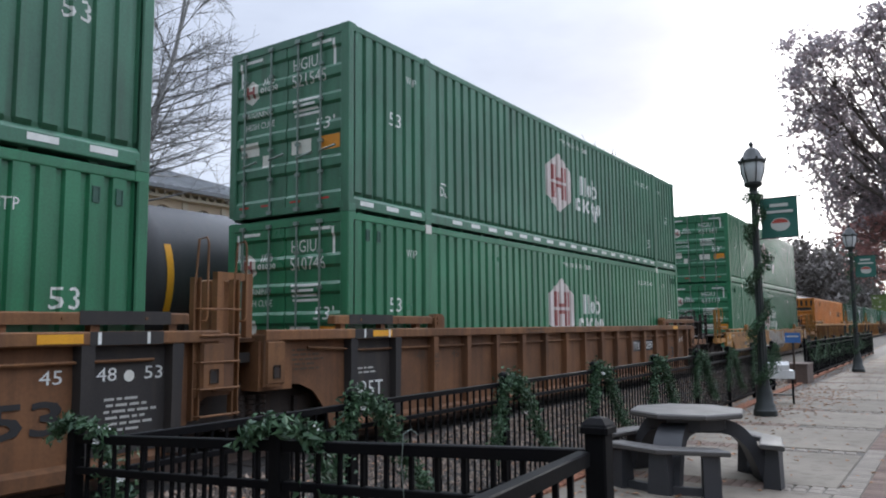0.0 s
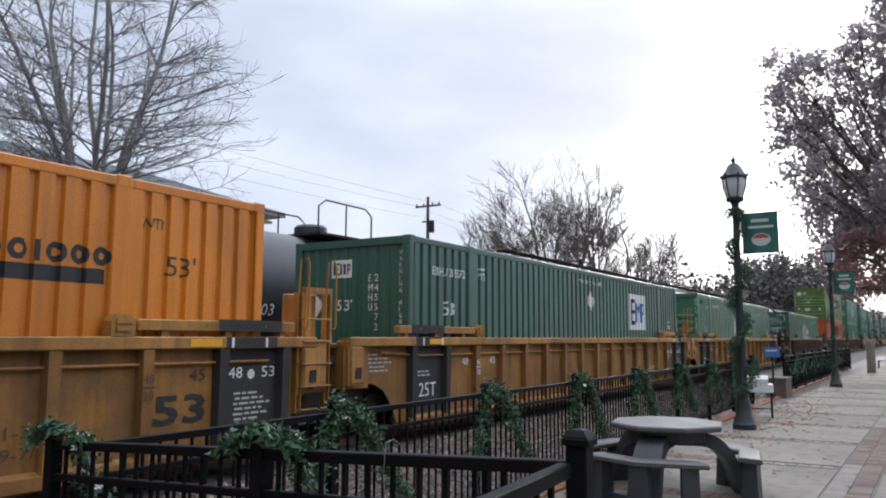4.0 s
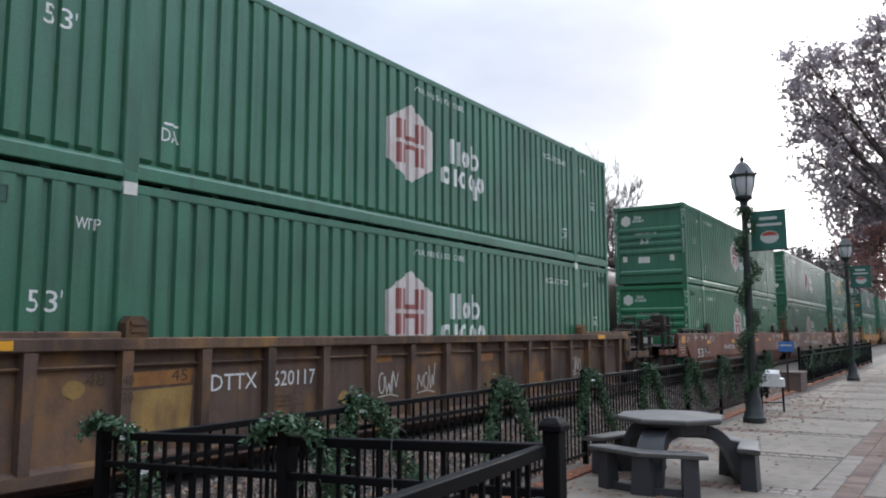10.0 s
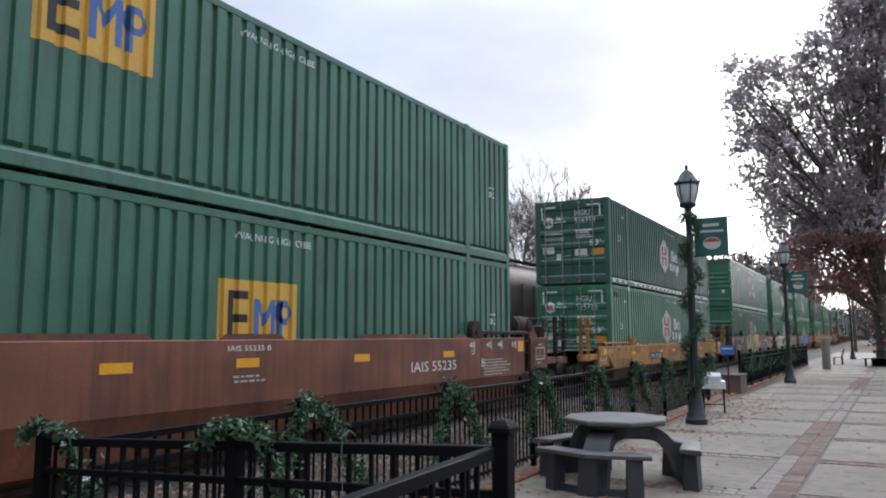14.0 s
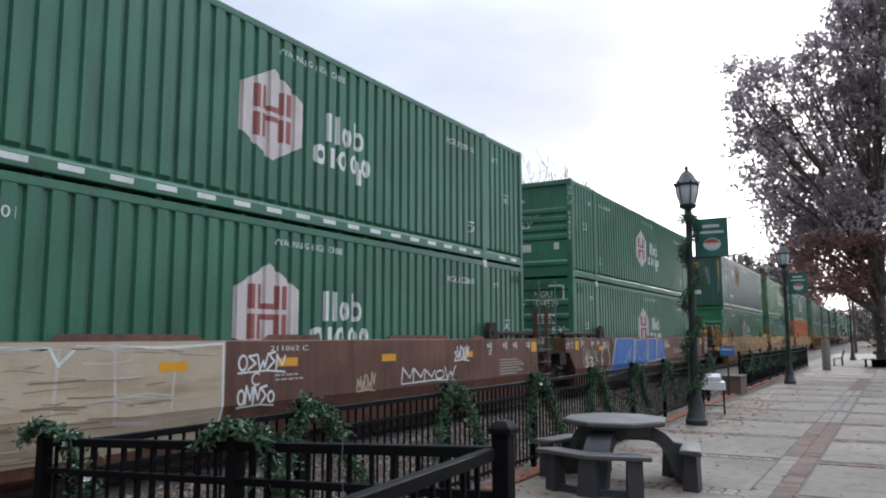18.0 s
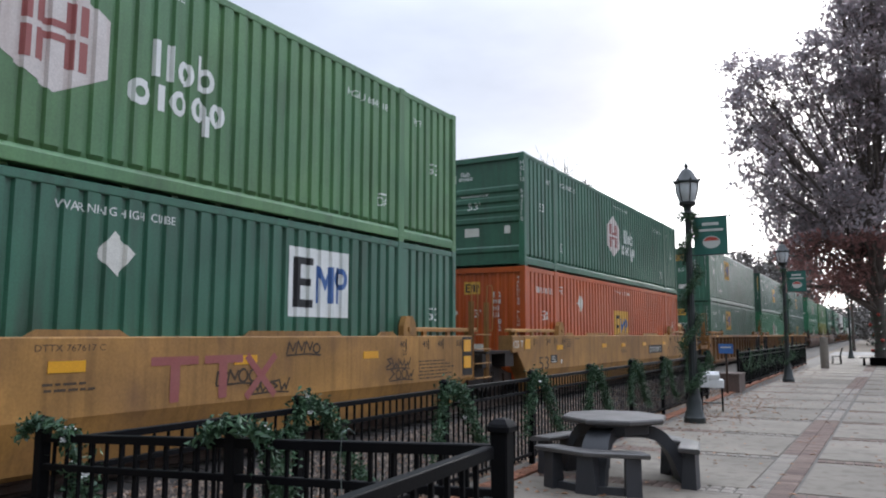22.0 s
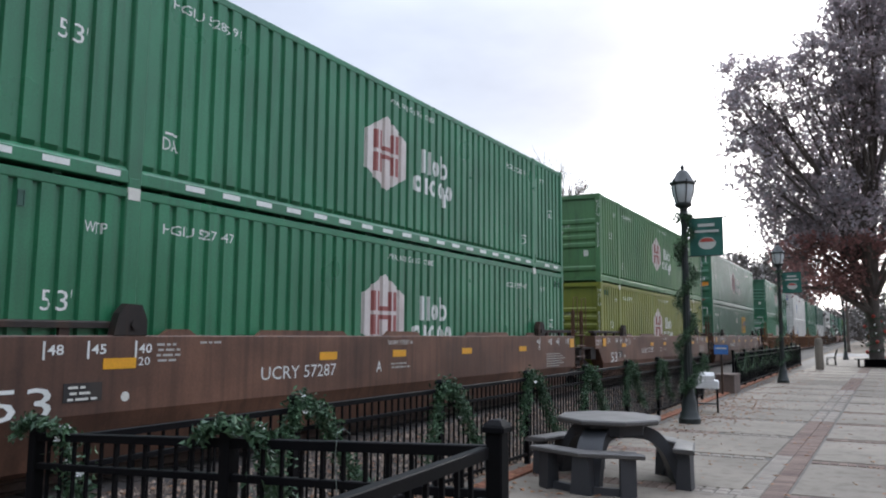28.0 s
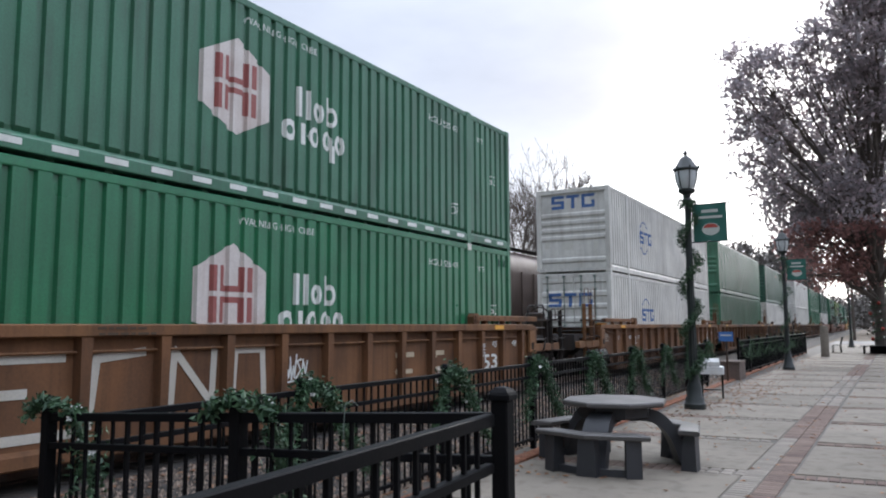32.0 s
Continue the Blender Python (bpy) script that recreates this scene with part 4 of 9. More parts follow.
def lead_marks(box, end, brand, number):
    if end == "doors":
        if brand == "hub":
            paint(box, "number", ("HGIU", 0.20, 0.52), 0.12, 2.33, M_WHITE, face="doors")
            paint(box, "number", (number, 0.20, 0.72), 0.12, 2.06, M_WHITE, face="doors")
            paint(box, "emblem", "small_hexagon", -0.82, 2.15, M_STICKER, "small six-sided emblem", "doors")
            part("emblem_bar", end_paint("small_hexagon_bars", -0.82, 2.15, M_LOGORED.name, "doors"), None, box).location = (0, -0.003, 0)
            paint(box, "emblem_word", "small_word", -0.60, 2.08, M_WHITE, "", "doors")
            paint(box, "warning", ("WARNING", 0.11, 0.62), -0.93, 1.70, M_WHITE, face="doors")
            paint(box, "warning", ("HIGH CUBE", 0.11, 0.66), -0.95, 1.52, M_WHITE, face="doors")
            paint(box, "weight_panel", "small_lines", 0.14, 1.80, M_WHITE, "small white weight lines", "doors")
            paint(box, "size_mark", ("53'", 0.20, 0.38), 0.62, 1.30, M_WHITE, face="doors")
        elif brand == "emp":
            paint(box, "number", ("EMHU", 0.16, 0.4), 0.12, 2.2, M_WHITE, face="doors")
            paint(box, "number", (number, 0.16, 0.6), 0.12, 1.98, M_WHITE, face="doors")
            paint(box, "emblem", "small_square", -1.0, 2.0, M_LOGOYEL, "small yellow emblem", "doors")
            paint(box, "placard", "diamond", 0.62, 1.60, M_STICKER, "pale diamond placard", "doors")
        elif brand == "white":
            paint(box, "emblem_word", "three_blocks", -0.9, 1.75, M_LOGOBLUE, "dark blue emblem blocks", "doors")
        paint(box, "sticker", "plate", -1.05, 1.08, M_STICKER, "pale warning sticker", "doors")
        paint(box, "sticker", "plate", 0.10, 0.98, M_STICKER, "pale warning sticker", "doors")
        paint(box, "sticker", ("plate"), 0.68, 0.98, M_ORANGE, "orange warning sticker", "doors")
        paint(box, "sticker", "small_plate", -0.55, 0.86, M_STICKER, "", "doors")
        for x in (-1.1, 0.95):
            paint(box, "reflector", "stripe", x + 0.02, 2.28, M_WHITE, "", "doors")
        for x in (-0.95, 0.55):
            paint(box, "reflector", "flat_stripe", x, 2.64, M_WHITE, "", "doors")
        for x in (-1.05, -0.55, 0.10, 0.70):
            paint(box, "reflector", "bracket", x, 0.22, M_REDTAPE, "red reflective tape", "doors")
    elif end == "nose":
        if brand == "hub":
            paint(box, "emblem", "small_hexagon", -0.85, 2.36, M_STICKER, "small six-sided emblem", "nose")
            if number == "528386":
                part("emblem_bar", end_paint("small_hexagon_bars", -0.85, 2.36, M_LOGORED.name, "nose"), None, box).location = (0, -0.003, 0)
            paint(box, "emblem_word", "small_word", -0.60, 2.27, M_WHITE, "", "nose")
            paint(box, "warning", ("WARNING HIGH CUBE", 0.075, 0.82), -0.55, 1.83, M_WHITE, face="nose")
            paint(box, "size_mark", ("53'", 0.19, 0.36), -0.32, 1.50, M_WHITE, face="nose")
            if number:
                s = "HGIU " + number
                vertical_text(box, s, 1.20, 2.55, 0.115, M_WHITE, "nose")
                vertical_text(box, s, -1.26, 2.55, 0.115, M_WHITE, "nose")
        elif brand == "schneider":
            paint(box, "emblem_word", "big_word", -0.98, 2.05, M_BLACK, "black emblem blocks", "nose")
            paint(box, "placard", "diamond", -0.9, 0.75, M_STICKER, "pale diamond placard", "nose")
            part("alarm_box", Shape().cham(-0.30, -0.02, -0.05, 0.03, 2.16, 2.48, 0.02), M_STICKER, box, "pale box on the end wall")
            paint(box, "sticker", "flat_stripe", -0.35, 1.90, M_STICKER, "pale sticker", "nose")
            vertical_text(box, "SNLU 114193", 1.18, 2.60, 0.13, M_DIMBLACK, "nose")
        elif brand == "white":
            paint(box, "emblem_word", "three_blocks", -0.75, 2.2, M_LOGOBLUE, "dark blue emblem blocks", "nose")
        paint(box, "sticker", "plate", -0.42, 0.80, M_STICKER, "pale weight sticker", "nose")
        paint(box, "data_box", "small_plate", 0.72, 0.84, M_STICKER, "", "nose")
        paint(box, "sticker", "small_plate", -1.0, 0.86, M_STICKER, "", "nose") if brand != "schneider" else None
    elif brand == "hub":
        paint(box, "emblem", "small_hexagon", -0.55, 2.05, M_WHITE, "small six-sided emblem", "flat")
        part("emblem_bar", end_paint("small_hexagon_bars", -0.55, 2.05, PAINT["dark_green"].name, "flat"), None, box).location = (0, -0.004, 0)
        paint(box, "emblem_word", "small_long_word", -0.32, 2.02, M_WHITE, "white emblem shapes", "flat")
        paint(box, "size_mark", ("53'", 0.22, 0.36), -0.35, 1.10, M_WHITE, face="flat")
        vertical_text(box, "HGIU " + number, -1.0, 2.20, 0.13, M_WHITE, "flat")
    else:
        paint(box, "emblem", "small_square", -0.42, 2.20, M_WHITE if number.startswith("245") else M_LOGOYEL, "small square emblem", "flat")
        part("emblem_bar", end_paint("small_square_dark", -0.42, 2.20, M_BLACK.name, "flat"), None, box).location = (0, -0.004, 0)
        paint(box, "size_mark", ("53'", 0.20, 0.36), -0.30, 1.62, M_WHITE, face="flat")
        paint(box, "placard", "diamond", -0.85, 1.72, M_STICKER, "pale diamond placard", "flat")
        vertical_text(box, "EMHU", 0.40, 2.12, 0.13, M_WHITE, "flat", 1.3)
        vertical_text(box, number, 0.54, 2.12, 0.13, M_WHITE, "flat", 1.3)
        vertical_text(box, "WARNING HIGH CUBE", 1.06, 2.55, 0.085, M_WHITE, "flat")
        paint(box, "sticker", "plate", -0.30, 0.72, M_STICKER, "pale weight sticker", "flat")
        if number in ("261180", "290118", "214710"):
            for x in (-1.16, 1.08):
                paint(box, "height_strip", "tall_strip", x, 1.62, M_LOGOYEL, "yellow warning strip", "flat")


# ---- well cars: same y as their containers, z 0 at the pavement, centre of track at x 0 ----
RAIL_TOP, TRACK = 0.18, -7.90
SIDE = 1.45


@functools.lru_cache(maxsize=None)
def truck_meshes():
    d = {}
    fr = Shape()
    prof = [(-1.25, 0.46), (-1.25, 0.62), (-0.85, 0.70), (-0.40, 0.86), (0.40, 0.86), (0.85, 0.70), (1.25, 0.62), (1.25, 0.46), (0.98, 0.50), (0.55, 0.40), (0.40, 0.30), (-0.40, 0.30), (-0.55, 0.40), (-0.98, 0.50)]
    fr.prism(prof, "x", -0.07, 0.07)
    fr.box(-0.11, 0.11, -0.30, 0.30, 0.34, 0.40)
    for y in (-0.88, 0.88):
        fr.box(-0.12, 0.12, y - 0.16, y + 0.16, 0.40, 0.64)
    d["side_frame"] = fr.mesh("side_frame", M_STEEL)
    sp = Shape()
    for y in (-0.18, 0, 0.18):
        for i in range(5):
            sp.tube([(0, y, 0.41 + i * 0.062), (0, y, 0.455 + i * 0.062)], 0.075, 8)
    d["spring_nest"] = sp.mesh("spring_nest", M_STEEL)
    wh = Shape().tube([(-0.06, 0, 0), (-0.05, 0, 0), (0.055, 0, 0), (0.065, 0, 0)], [0.44, 0.455, 0.455, 0.42], 28).tube([(-0.09, 0, 0), (-0.06, 0, 0)], 0.485, 28)
    wh.tube([(0.06, 0, 0), (0.12, 0, 0)], 0.12, 12)
    d["wheel"] = wh.mesh("wheel", M_STEEL, True)
    d["axle"] = Shape().tube([(-0.9, 0, 0), (0.9, 0, 0)], 0.09, 10).mesh("axle", M_UNDER, True)
    d["bolster"] = Shape().box(-1.0, 1.0, -0.2, 0.2, 0.45, 0.80).mesh("bolster", M_UNDER)
    return d


def truck(car, y):
    d = truck_meshes()
    base = RAIL_TOP - 0.0
    t = part("bolster", d["bolster"], None, car, "dark cast steel truck")
    t.location = (0, y, base)
    for sx in (1, -1):
        part("side_frame", d["side_frame"], None, t).location = (sx * 1.02, 0, 0)
        if sx > 0:
            part("spring_nest", d["spring_nest"], None, t).location = (sx * 1.08, 0, 0)
        for yy in (-0.88, 0.88):
            w = part("wheel", d["wheel"], None, t)
            w.matrix_basis = pose(sx * 0.76, yy, 0.485, 0, 0, 0 if sx > 0 else 180)


RIB_Y = [-0.05 + 1.031 * i for i in range(17)]


def ladder_shape(w, z0, z1, top):
    """Two channel posts with hairpin grab irons and bent rungs between them."""
    s = Shape()
    for y in (0.0, w):
        s.box(SIDE - 0.10, SIDE - 0.085, y - 0.05, y + 0.05, z0, z1).box(SIDE - 0.085, SIDE - 0.02, y - 0.05, y - 0.035, z0, z1).box(SIDE - 0.085, SIDE - 0.02, y + 0.035, y + 0.05, z0, z1)
        s.tube([(SIDE - 0.03, y + 0.04, 1.80), (SIDE + 0.04, y + 0.07, 1.81), (SIDE + 0.05, y + 0.08, 1.86), (SIDE + 0.05, y + 0.08, top - 0.06), (SIDE + 0.03, y + 0.07, top), (SIDE - 0.04, y + 0.02, top - 0.02), (SIDE - 0.06, y, z1 - 0.05)], 0.014, 6)
    z = z0 + 0.04
    while z < 1.95:
        s.tube([(SIDE - 0.03, -0.02, z), (SIDE + 0.05, 0.0, z), (SIDE + 0.05, w, z), (SIDE - 0.03, w + 0.02, z)], 0.014, 6)
        z += 0.30
    return s


def wheel_shape(r):
    """A brake wheel with spokes, across the track."""
    s = Shape().tube([(r * math.cos(a), 0, r * math.sin(a)) for a in np.linspace(0, 6.2832, 19)], 0.02, 5)
    for k in range(3):
        a = k * 1.0472
        s.tube([(r * math.cos(a), 0, r * math.sin(a)), (-r * math.cos(a), 0, -r * math.sin(a))], 0.012, 5)
    return s.tube([(0, -0.05, 0), (0, 0.05, 0)], 0.05, 8)


BRAKE_WHEEL = wheel_shape(0.29).mesh("brake_wheel", M_STEEL)
BRAKE_BOX = Shape().cham(0.55, 1.05, -0.12, 0.12, 1.25, 2.02, 0.04).tube([(0.8, 0.1, 1.86), (0.8, 0.24, 1.86)], 0.06, 8).mesh("brake_gear", M_STEEL)
END_RAIL = Shape().tube([(SIDE - 0.25, 0, 1.35), (SIDE - 0.25, 0, 2.10), (SIDE - 0.25, 0.06, 2.16), (SIDE - 0.25, 0.95, 2.20), (SIDE - 0.25, 1.0, 2.12), (SIDE - 0.25, 1.0, 1.30)], 0.022, 6).mesh("handrail", M_UNDER)
GRATING = Shape().box(-1.25, SIDE - 0.12, -3.0, -0.9, 1.30, 1.34).box(-1.25, SIDE - 0.16, -2.2, -0.9, 1.60, 1.63).mesh("walkway", M_WALKWAY)
HOSE = Shape().tube([(SIDE - 0.12, -2.0, 1.36), (SIDE - 0.02, -1.75, 1.34), (SIDE, -1.6, 1.1), (SIDE - 0.1, -1.55, 0.9)], 0.022, 6).mesh("air_hose", M_STEEL)


def end_gear(car, sign, base):
    """Walkway, handrail, brake wheel and hose at a coupled car end."""
    m = pose(0, 0, 0) if sign > 0 else pose(0, 16.15, 0) @ Matrix.Scale(-1, 4, (0, 1, 0))
    part("walkway", GRATING, None, car, "pale worn steel walkway").matrix_basis = m
    part("air_hose", HOSE, None, car).matrix_basis = m
    if sign < 0:
        part("brake_gear", BRAKE_BOX, None, car).location = (0, 18.75, 0)
        part("brake_wheel", BRAKE_WHEEL, None, car, "dark steel brake wheel").location = (0.8, 19.02, 1.88)
        part("handrail", END_RAIL, None, car, "black pipe handrail").location = (0, 17.35, 0)


@functools.lru_cache(maxsize=None)
def ribbed_meshes(colour):
    c = CAR[colour]
    # darker copy of the car paint: rust plus painted-in shade
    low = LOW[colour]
    d = {}
    chord = Shape().loft([[(x, y, z) for x, z in ((1.30, 1.56), (SIDE + 0.02, 1.56), (SIDE + 0.035, 1.575), (SIDE + 0.035, 1.685), (SIDE + 0.02, 1.70), (1.30, 1.70))] for y in (-1.72, 17.0)], True)
    d["top_chord"] = chord.mesh("top_chord", c)
    sheet = Shape()
    prof = [(-1.55, 1.56), (-1.55, 1.04), (-1.0, 0.99), (-0.75, 0.88), (-0.50, 0.60), (-0.40, 0.36), (16.50, 0.36), (16.62, 0.60), (16.82, 0.88), (17.0, 0.98), (17.0, 1.56)]
    sheet.prism(prof, "x", SIDE - 0.12, SIDE - 0.10)
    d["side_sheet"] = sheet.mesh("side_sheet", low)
    # added dark sheet closing off the wheel arch; the darkness there is its colour
    d["arch_plate"] = Shape().box(0.60, 0.62, -1.0, 0.9, 0.24, 1.2).mesh("arch_plate", M_UNDER)
    d["pipe"] = Shape().tube([(SIDE - 0.06, -0.9, 1.46), (SIDE - 0.06, 0.2, 1.40), (SIDE - 0.06, 16.2, 1.40)], 0.018, 6).mesh("brake_pipe", c)
    sill = Shape().loft([[(x, y, z) for x, z in ((1.10, 0.26), (SIDE - 0.02, 0.26), (SIDE, 0.28), (SIDE, 0.40), (SIDE - 0.10, 0.44), (1.10, 0.44))] for y in (-0.12, 16.27)], True)
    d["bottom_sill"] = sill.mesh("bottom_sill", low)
    rib = Shape().loft([[(SIDE - 0.11, -w, z), (SIDE + o, -w * 0.8, z), (SIDE + o, w * 0.8, z), (SIDE - 0.11, w, z)] for z, w, o in ((0.40, 0.07, 0.0), (1.1, 0.075, 0.015), (1.56, 0.085, 0.02))], True)
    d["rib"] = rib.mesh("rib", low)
    guide = Shape().prism([(-0.14, 1.70), (0.14, 1.70), (0.14, 1.87), (0.06, 1.93), (-0.08, 1.93), (-0.14, 1.86)], "x", SIDE - 0.12, SIDE + 0.03)
    guide.prism([(-0.09, 1.755), (0.10, 1.755), (0.10, 1.80), (-0.09, 1.80)], "x", SIDE + 0.028, SIDE + 0.05).prism([(-0.09, 1.835), (0.10, 1.835), (0.10, 1.88), (-0.09, 1.88)], "x", SIDE + 0.028, SIDE + 0.05)
    d["guide"] = guide.mesh("container_guide", c)
    for nm, y0 in (("walkway_edge", -0.45), ("long_edge", -1.15)):
        if colour == "brown":
            plank = Shape().cham(SIDE - 0.14, SIDE + 0.02, y0, 1.92, 1.70, 1.765, 0.012)
            for y in (0.1, 1.0):
                plank.box(SIDE - 0.13, SIDE + 0.024, y, y + 0.02, 1.70, 1.768)
            d[nm] = plank.mesh("walkway_edge", c)
            continue
        plank = Shape().cham(SIDE - 0.14, SIDE + 0.01, y0, 1.92, 1.77, 1.89, 0.015)
        for y in (-0.3, 0.6, 1.5):
            plank.box(SIDE - 0.12, SIDE - 0.02, y, y + 0.1, 1.70, 1.77).tube([(SIDE + 0.005, y + 0.4, 1.83), (SIDE + 0.022, y + 0.4, 1.83)], 0.018, 6)
        d[nm] = plank.mesh("walkway_edge", c)
    end = Shape()
    end.prism([(-SIDE, 0.95), (SIDE - 0.05, 0.95), (SIDE - 0.05, 1.56), (-SIDE, 1.56)], "y", -0.02, 0.55)
    end.cham(SIDE - 0.25, SIDE + 0.03, 0.02, 0.30, 1.0, 1.66, 0.03)
    d["end_platform"] = end.mesh("end_platform", c)
    cast = Shape()
    cast.loft([[(SIDE + 0.0, y, z) for y, z in ((0, 1.02), (0.32, 1.02), (0.32, 1.56), (0, 1.56))], [(SIDE + 0.05, y, z) for y, z in ((0.02, 1.04), (0.3, 1.04), (0.3, 1.54), (0.02, 1.54))]], True)
    d["jacking_pad"] = cast.mesh("jacking_pad", c)
    d["pad_slot"] = Shape().cham(SIDE + 0.045, SIDE + 0.053, 0.10, 0.22, 1.10, 1.26, 0.02).mesh("pad_slot", M_UNDER)
    d["ladder"] = ladder_shape(0.56, 0.70, 2.30, 2.76).mesh("ladder", c)
    d["end_ladder"] = ladder_shape(0.68, 0.70, 2.06, 2.10).mesh("ladder", M_STEEL)
    d["inner"] = Shape().box(-1.12, 1.12, 0.0, 16.15, 0.26, 0.36).mesh("well_floor", M_UNDER)
    d["end_sill"] = Shape().cham(SIDE - 0.16, SIDE - 0.025, -1.75, 0.05, 1.04, 1.22, 0.015).mesh("end_sill", c)
    d["deck_channel"] = Shape().loft([[(x, y, z) for x, z in ((SIDE - 0.22, 1.79), (SIDE - 0.05, 1.79), (SIDE - 0.05, 1.845), (SIDE - 0.22, 1.845))] for y in (-2.85, 0.1)], True).box(SIDE - 0.2, SIDE - 0.1, -2.0, -1.9, 1.2, 1.8).mesh("deck_channel", M_STEEL)
    d["hood"] = Shape().prism([(-1.45, 0.98), (-1.25, 1.18), (-0.8, 1.30), (0.8, 1.30), (1.25, 1.18), (1.45, 0.98), (1.45, 1.42), (-1.45, 1.42)], "x", -SIDE + 0.2, SIDE - 0.2).mesh("truck_hood", M_UNDER)
    st = Shape().cham(0.25, 0.62, -0.2, 0.18, 1.55, 2.35, 0.02).box(0.7, 0.80, -0.24, -0.14, 1.5, 2.42).box(0.7, 0.80, 0.24, 0.34, 1.5, 2.42).box(0.7, 0.80, -0.24, 0.34, 2.34, 2.44)
    d["brake_stand"] = st.mesh("brake_stand", c)
    rod = Shape().tube([(SIDE - 0.1, -1.0, 1.50), (SIDE - 0.1, -0.55, 1.30), (SIDE - 0.1, -0.1, 1.34)], 0.022, 6).tube([(SIDE - 0.1, -0.1, 1.34), (SIDE - 0.1, 0.15, 1.42)], [0.03, 0.012], 6)
    rod.tube([(0.5, -1.1, 1.5), (SIDE - 0.2, -1.05, 1.52)], 0.03, 6)
    d["brake_rod"] = rod.mesh("brake_rod", M_STEEL)
    d["panel"] = Shape().box(SIDE - 0.10, SIDE - 0.092, 0.02, 0.98, 0.46, 1.55).mesh("black_panel", M_BLACKPANEL)
    d["panel_rib"] = Shape().loft([[(SIDE - 0.10, -w, z), (SIDE + o, -w * 0.8, z), (SIDE + o, w * 0.8, z), (SIDE - 0.10, w, z)] for z, w, o in ((0.40, 0.075, 0.005), (1.1, 0.08, 0.02), (1.57, 0.09, 0.026))], True).mesh("black_rib", M_BLACKPANEL)
    d["reflect"] = Shape().box(SIDE + 0.030, SIDE + 0.04, 0, 0.45, 1.585, 1.675).mesh("reflector", M_REFLECT)
    d["plate"] = Shape().box(-1.3, 1.3, 0, 1.2, 1.55, 1.60).mesh("deck_plate", c)
    return d


def zclip(prof, zb):
    """A side outline (x, z), cut off below zb."""
    return [(x, max(z, zb)) for x, z in prof]


SMOOTH = [(1.26, 1.70), (SIDE, 1.70), (SIDE + 0.012, 1.685), (SIDE + 0.012, 0.86), (SIDE - 0.01, 0.80), (1.28, 0.32), (1.20, 0.26), (1.12, 0.26)]


@functools.lru_cache(maxsize=None)
def smooth_meshes(colour):
    c = CAR[colour]
    d = {}
    ys = [(-1.15, 1.31), (-0.84, 1.31), (-0.33, 0.76), (0.05, 0.26), (16.1, 0.26), (16.30, 0.50), (16.50, 0.80), (16.56, 0.84)]
    s = Shape().loft([[(x, y, z) for x, z in zclip(SMOOTH, zb) + [(1.12, max(1.70, zb))]] for y, zb in ys], True)
    d["side_plate"] = s.mesh("side_plate", c)
    lip = Shape()
    for y0, y1 in ((2.4, 2.95), (4.0, 6.05), (7.1, 8.3), (10.1, 12.2), (13.2, 13.75)):
        lip.prism([(y0, 1.70), (y1, 1.70), (y1 - 0.12, 1.775), (y0 + 0.12, 1.775)], "x", SIDE - 0.05, SIDE + 0.0)
    d["guide_lip"] = lip.mesh("guide_lip", c)
    beam = Shape().cham(SIDE - 0.30, SIDE - 0.10, -0.9, 1.95, 1.78, 1.86, 0.02)
    for y in (-0.7, 0.3, 1.2):
        beam.box(SIDE - 0.28, SIDE - 0.12, y, y + 0.12, 1.70, 1.79)
    d["locking_beam"] = beam.mesh("locking_beam", M_STEEL if colour not in ("yellow", "straw") else c)
    br = Shape().prism([(1.76, 1.70), (2.20, 1.70), (2.20, 1.88), (2.12, 2.05), (1.92, 2.06), (1.82, 1.95)], "x", SIDE - 0.10, SIDE + 0.015)
    br.tube([(SIDE + 0.0, 2.02, 1.82), (SIDE + 0.04, 2.02, 1.82)], 0.05, 10)
    d["bracket"] = br.mesh("bracket", M_STEEL if colour not in ("yellow", "straw") else c)
    steel = M_STEEL if colour not in ("yellow", "straw") else c
    d["ladder"] = ladder_shape(0.70, 0.78, 2.42, 2.80).mesh("ladder", c)
    d["end_ladder"] = ladder_shape(0.60, 1.0, 2.24, 2.32).mesh("ladder", steel)
    plate = Shape().cham(SIDE - 0.08, SIDE + 0.010, -1.83, -0.82, 0.95, 1.70, 0.01)
    for y0, y1, z0, z1 in ((-1.80, -0.92, 1.60, 1.63), (-1.80, -0.92, 1.0, 1.03), (-1.80, -1.77, 1.03, 1.60), (-0.95, -0.92, 1.03, 1.60)):
        plate.box(SIDE + 0.008, SIDE + 0.024, y0, y1, z0, z1)
    d["end_plate"] = plate.mesh("end_plate", c)
    box = Shape()
    for y0, y1, z0, z1 in ((-1.66, -1.10, 1.44, 1.46), (-1.66, -1.10, 1.16, 1.18), (-1.66, -1.64, 1.18, 1.44), (-1.12, -1.10, 1.18, 1.44), (-1.36, -1.345, 1.24, 1.44), (-1.64, -1.12, 1.235, 1.245), (-1.50, -1.26, 1.52, 1.54), (-1.42, -1.18, 1.07, 1.09)):
        box.box(SIDE + 0.009, SIDE + 0.0115, y0, y1, z0, z1)
    d["data_panel"] = box.mesh("data_panel", M_STICKER)
    d["end_sill"] = Shape().cham(SIDE - 0.15, SIDE - 0.03, -3.28, -1.80, 1.04, 1.20, 0.015).mesh("end_sill", c)
    # same added dark sheet, filling the notch below the slanted plate end
    d["arch_plate"] = Shape().box(0.60, 0.62, -1.1, 0.7, 0.24, 1.3).mesh("arch_plate", M_UNDER)
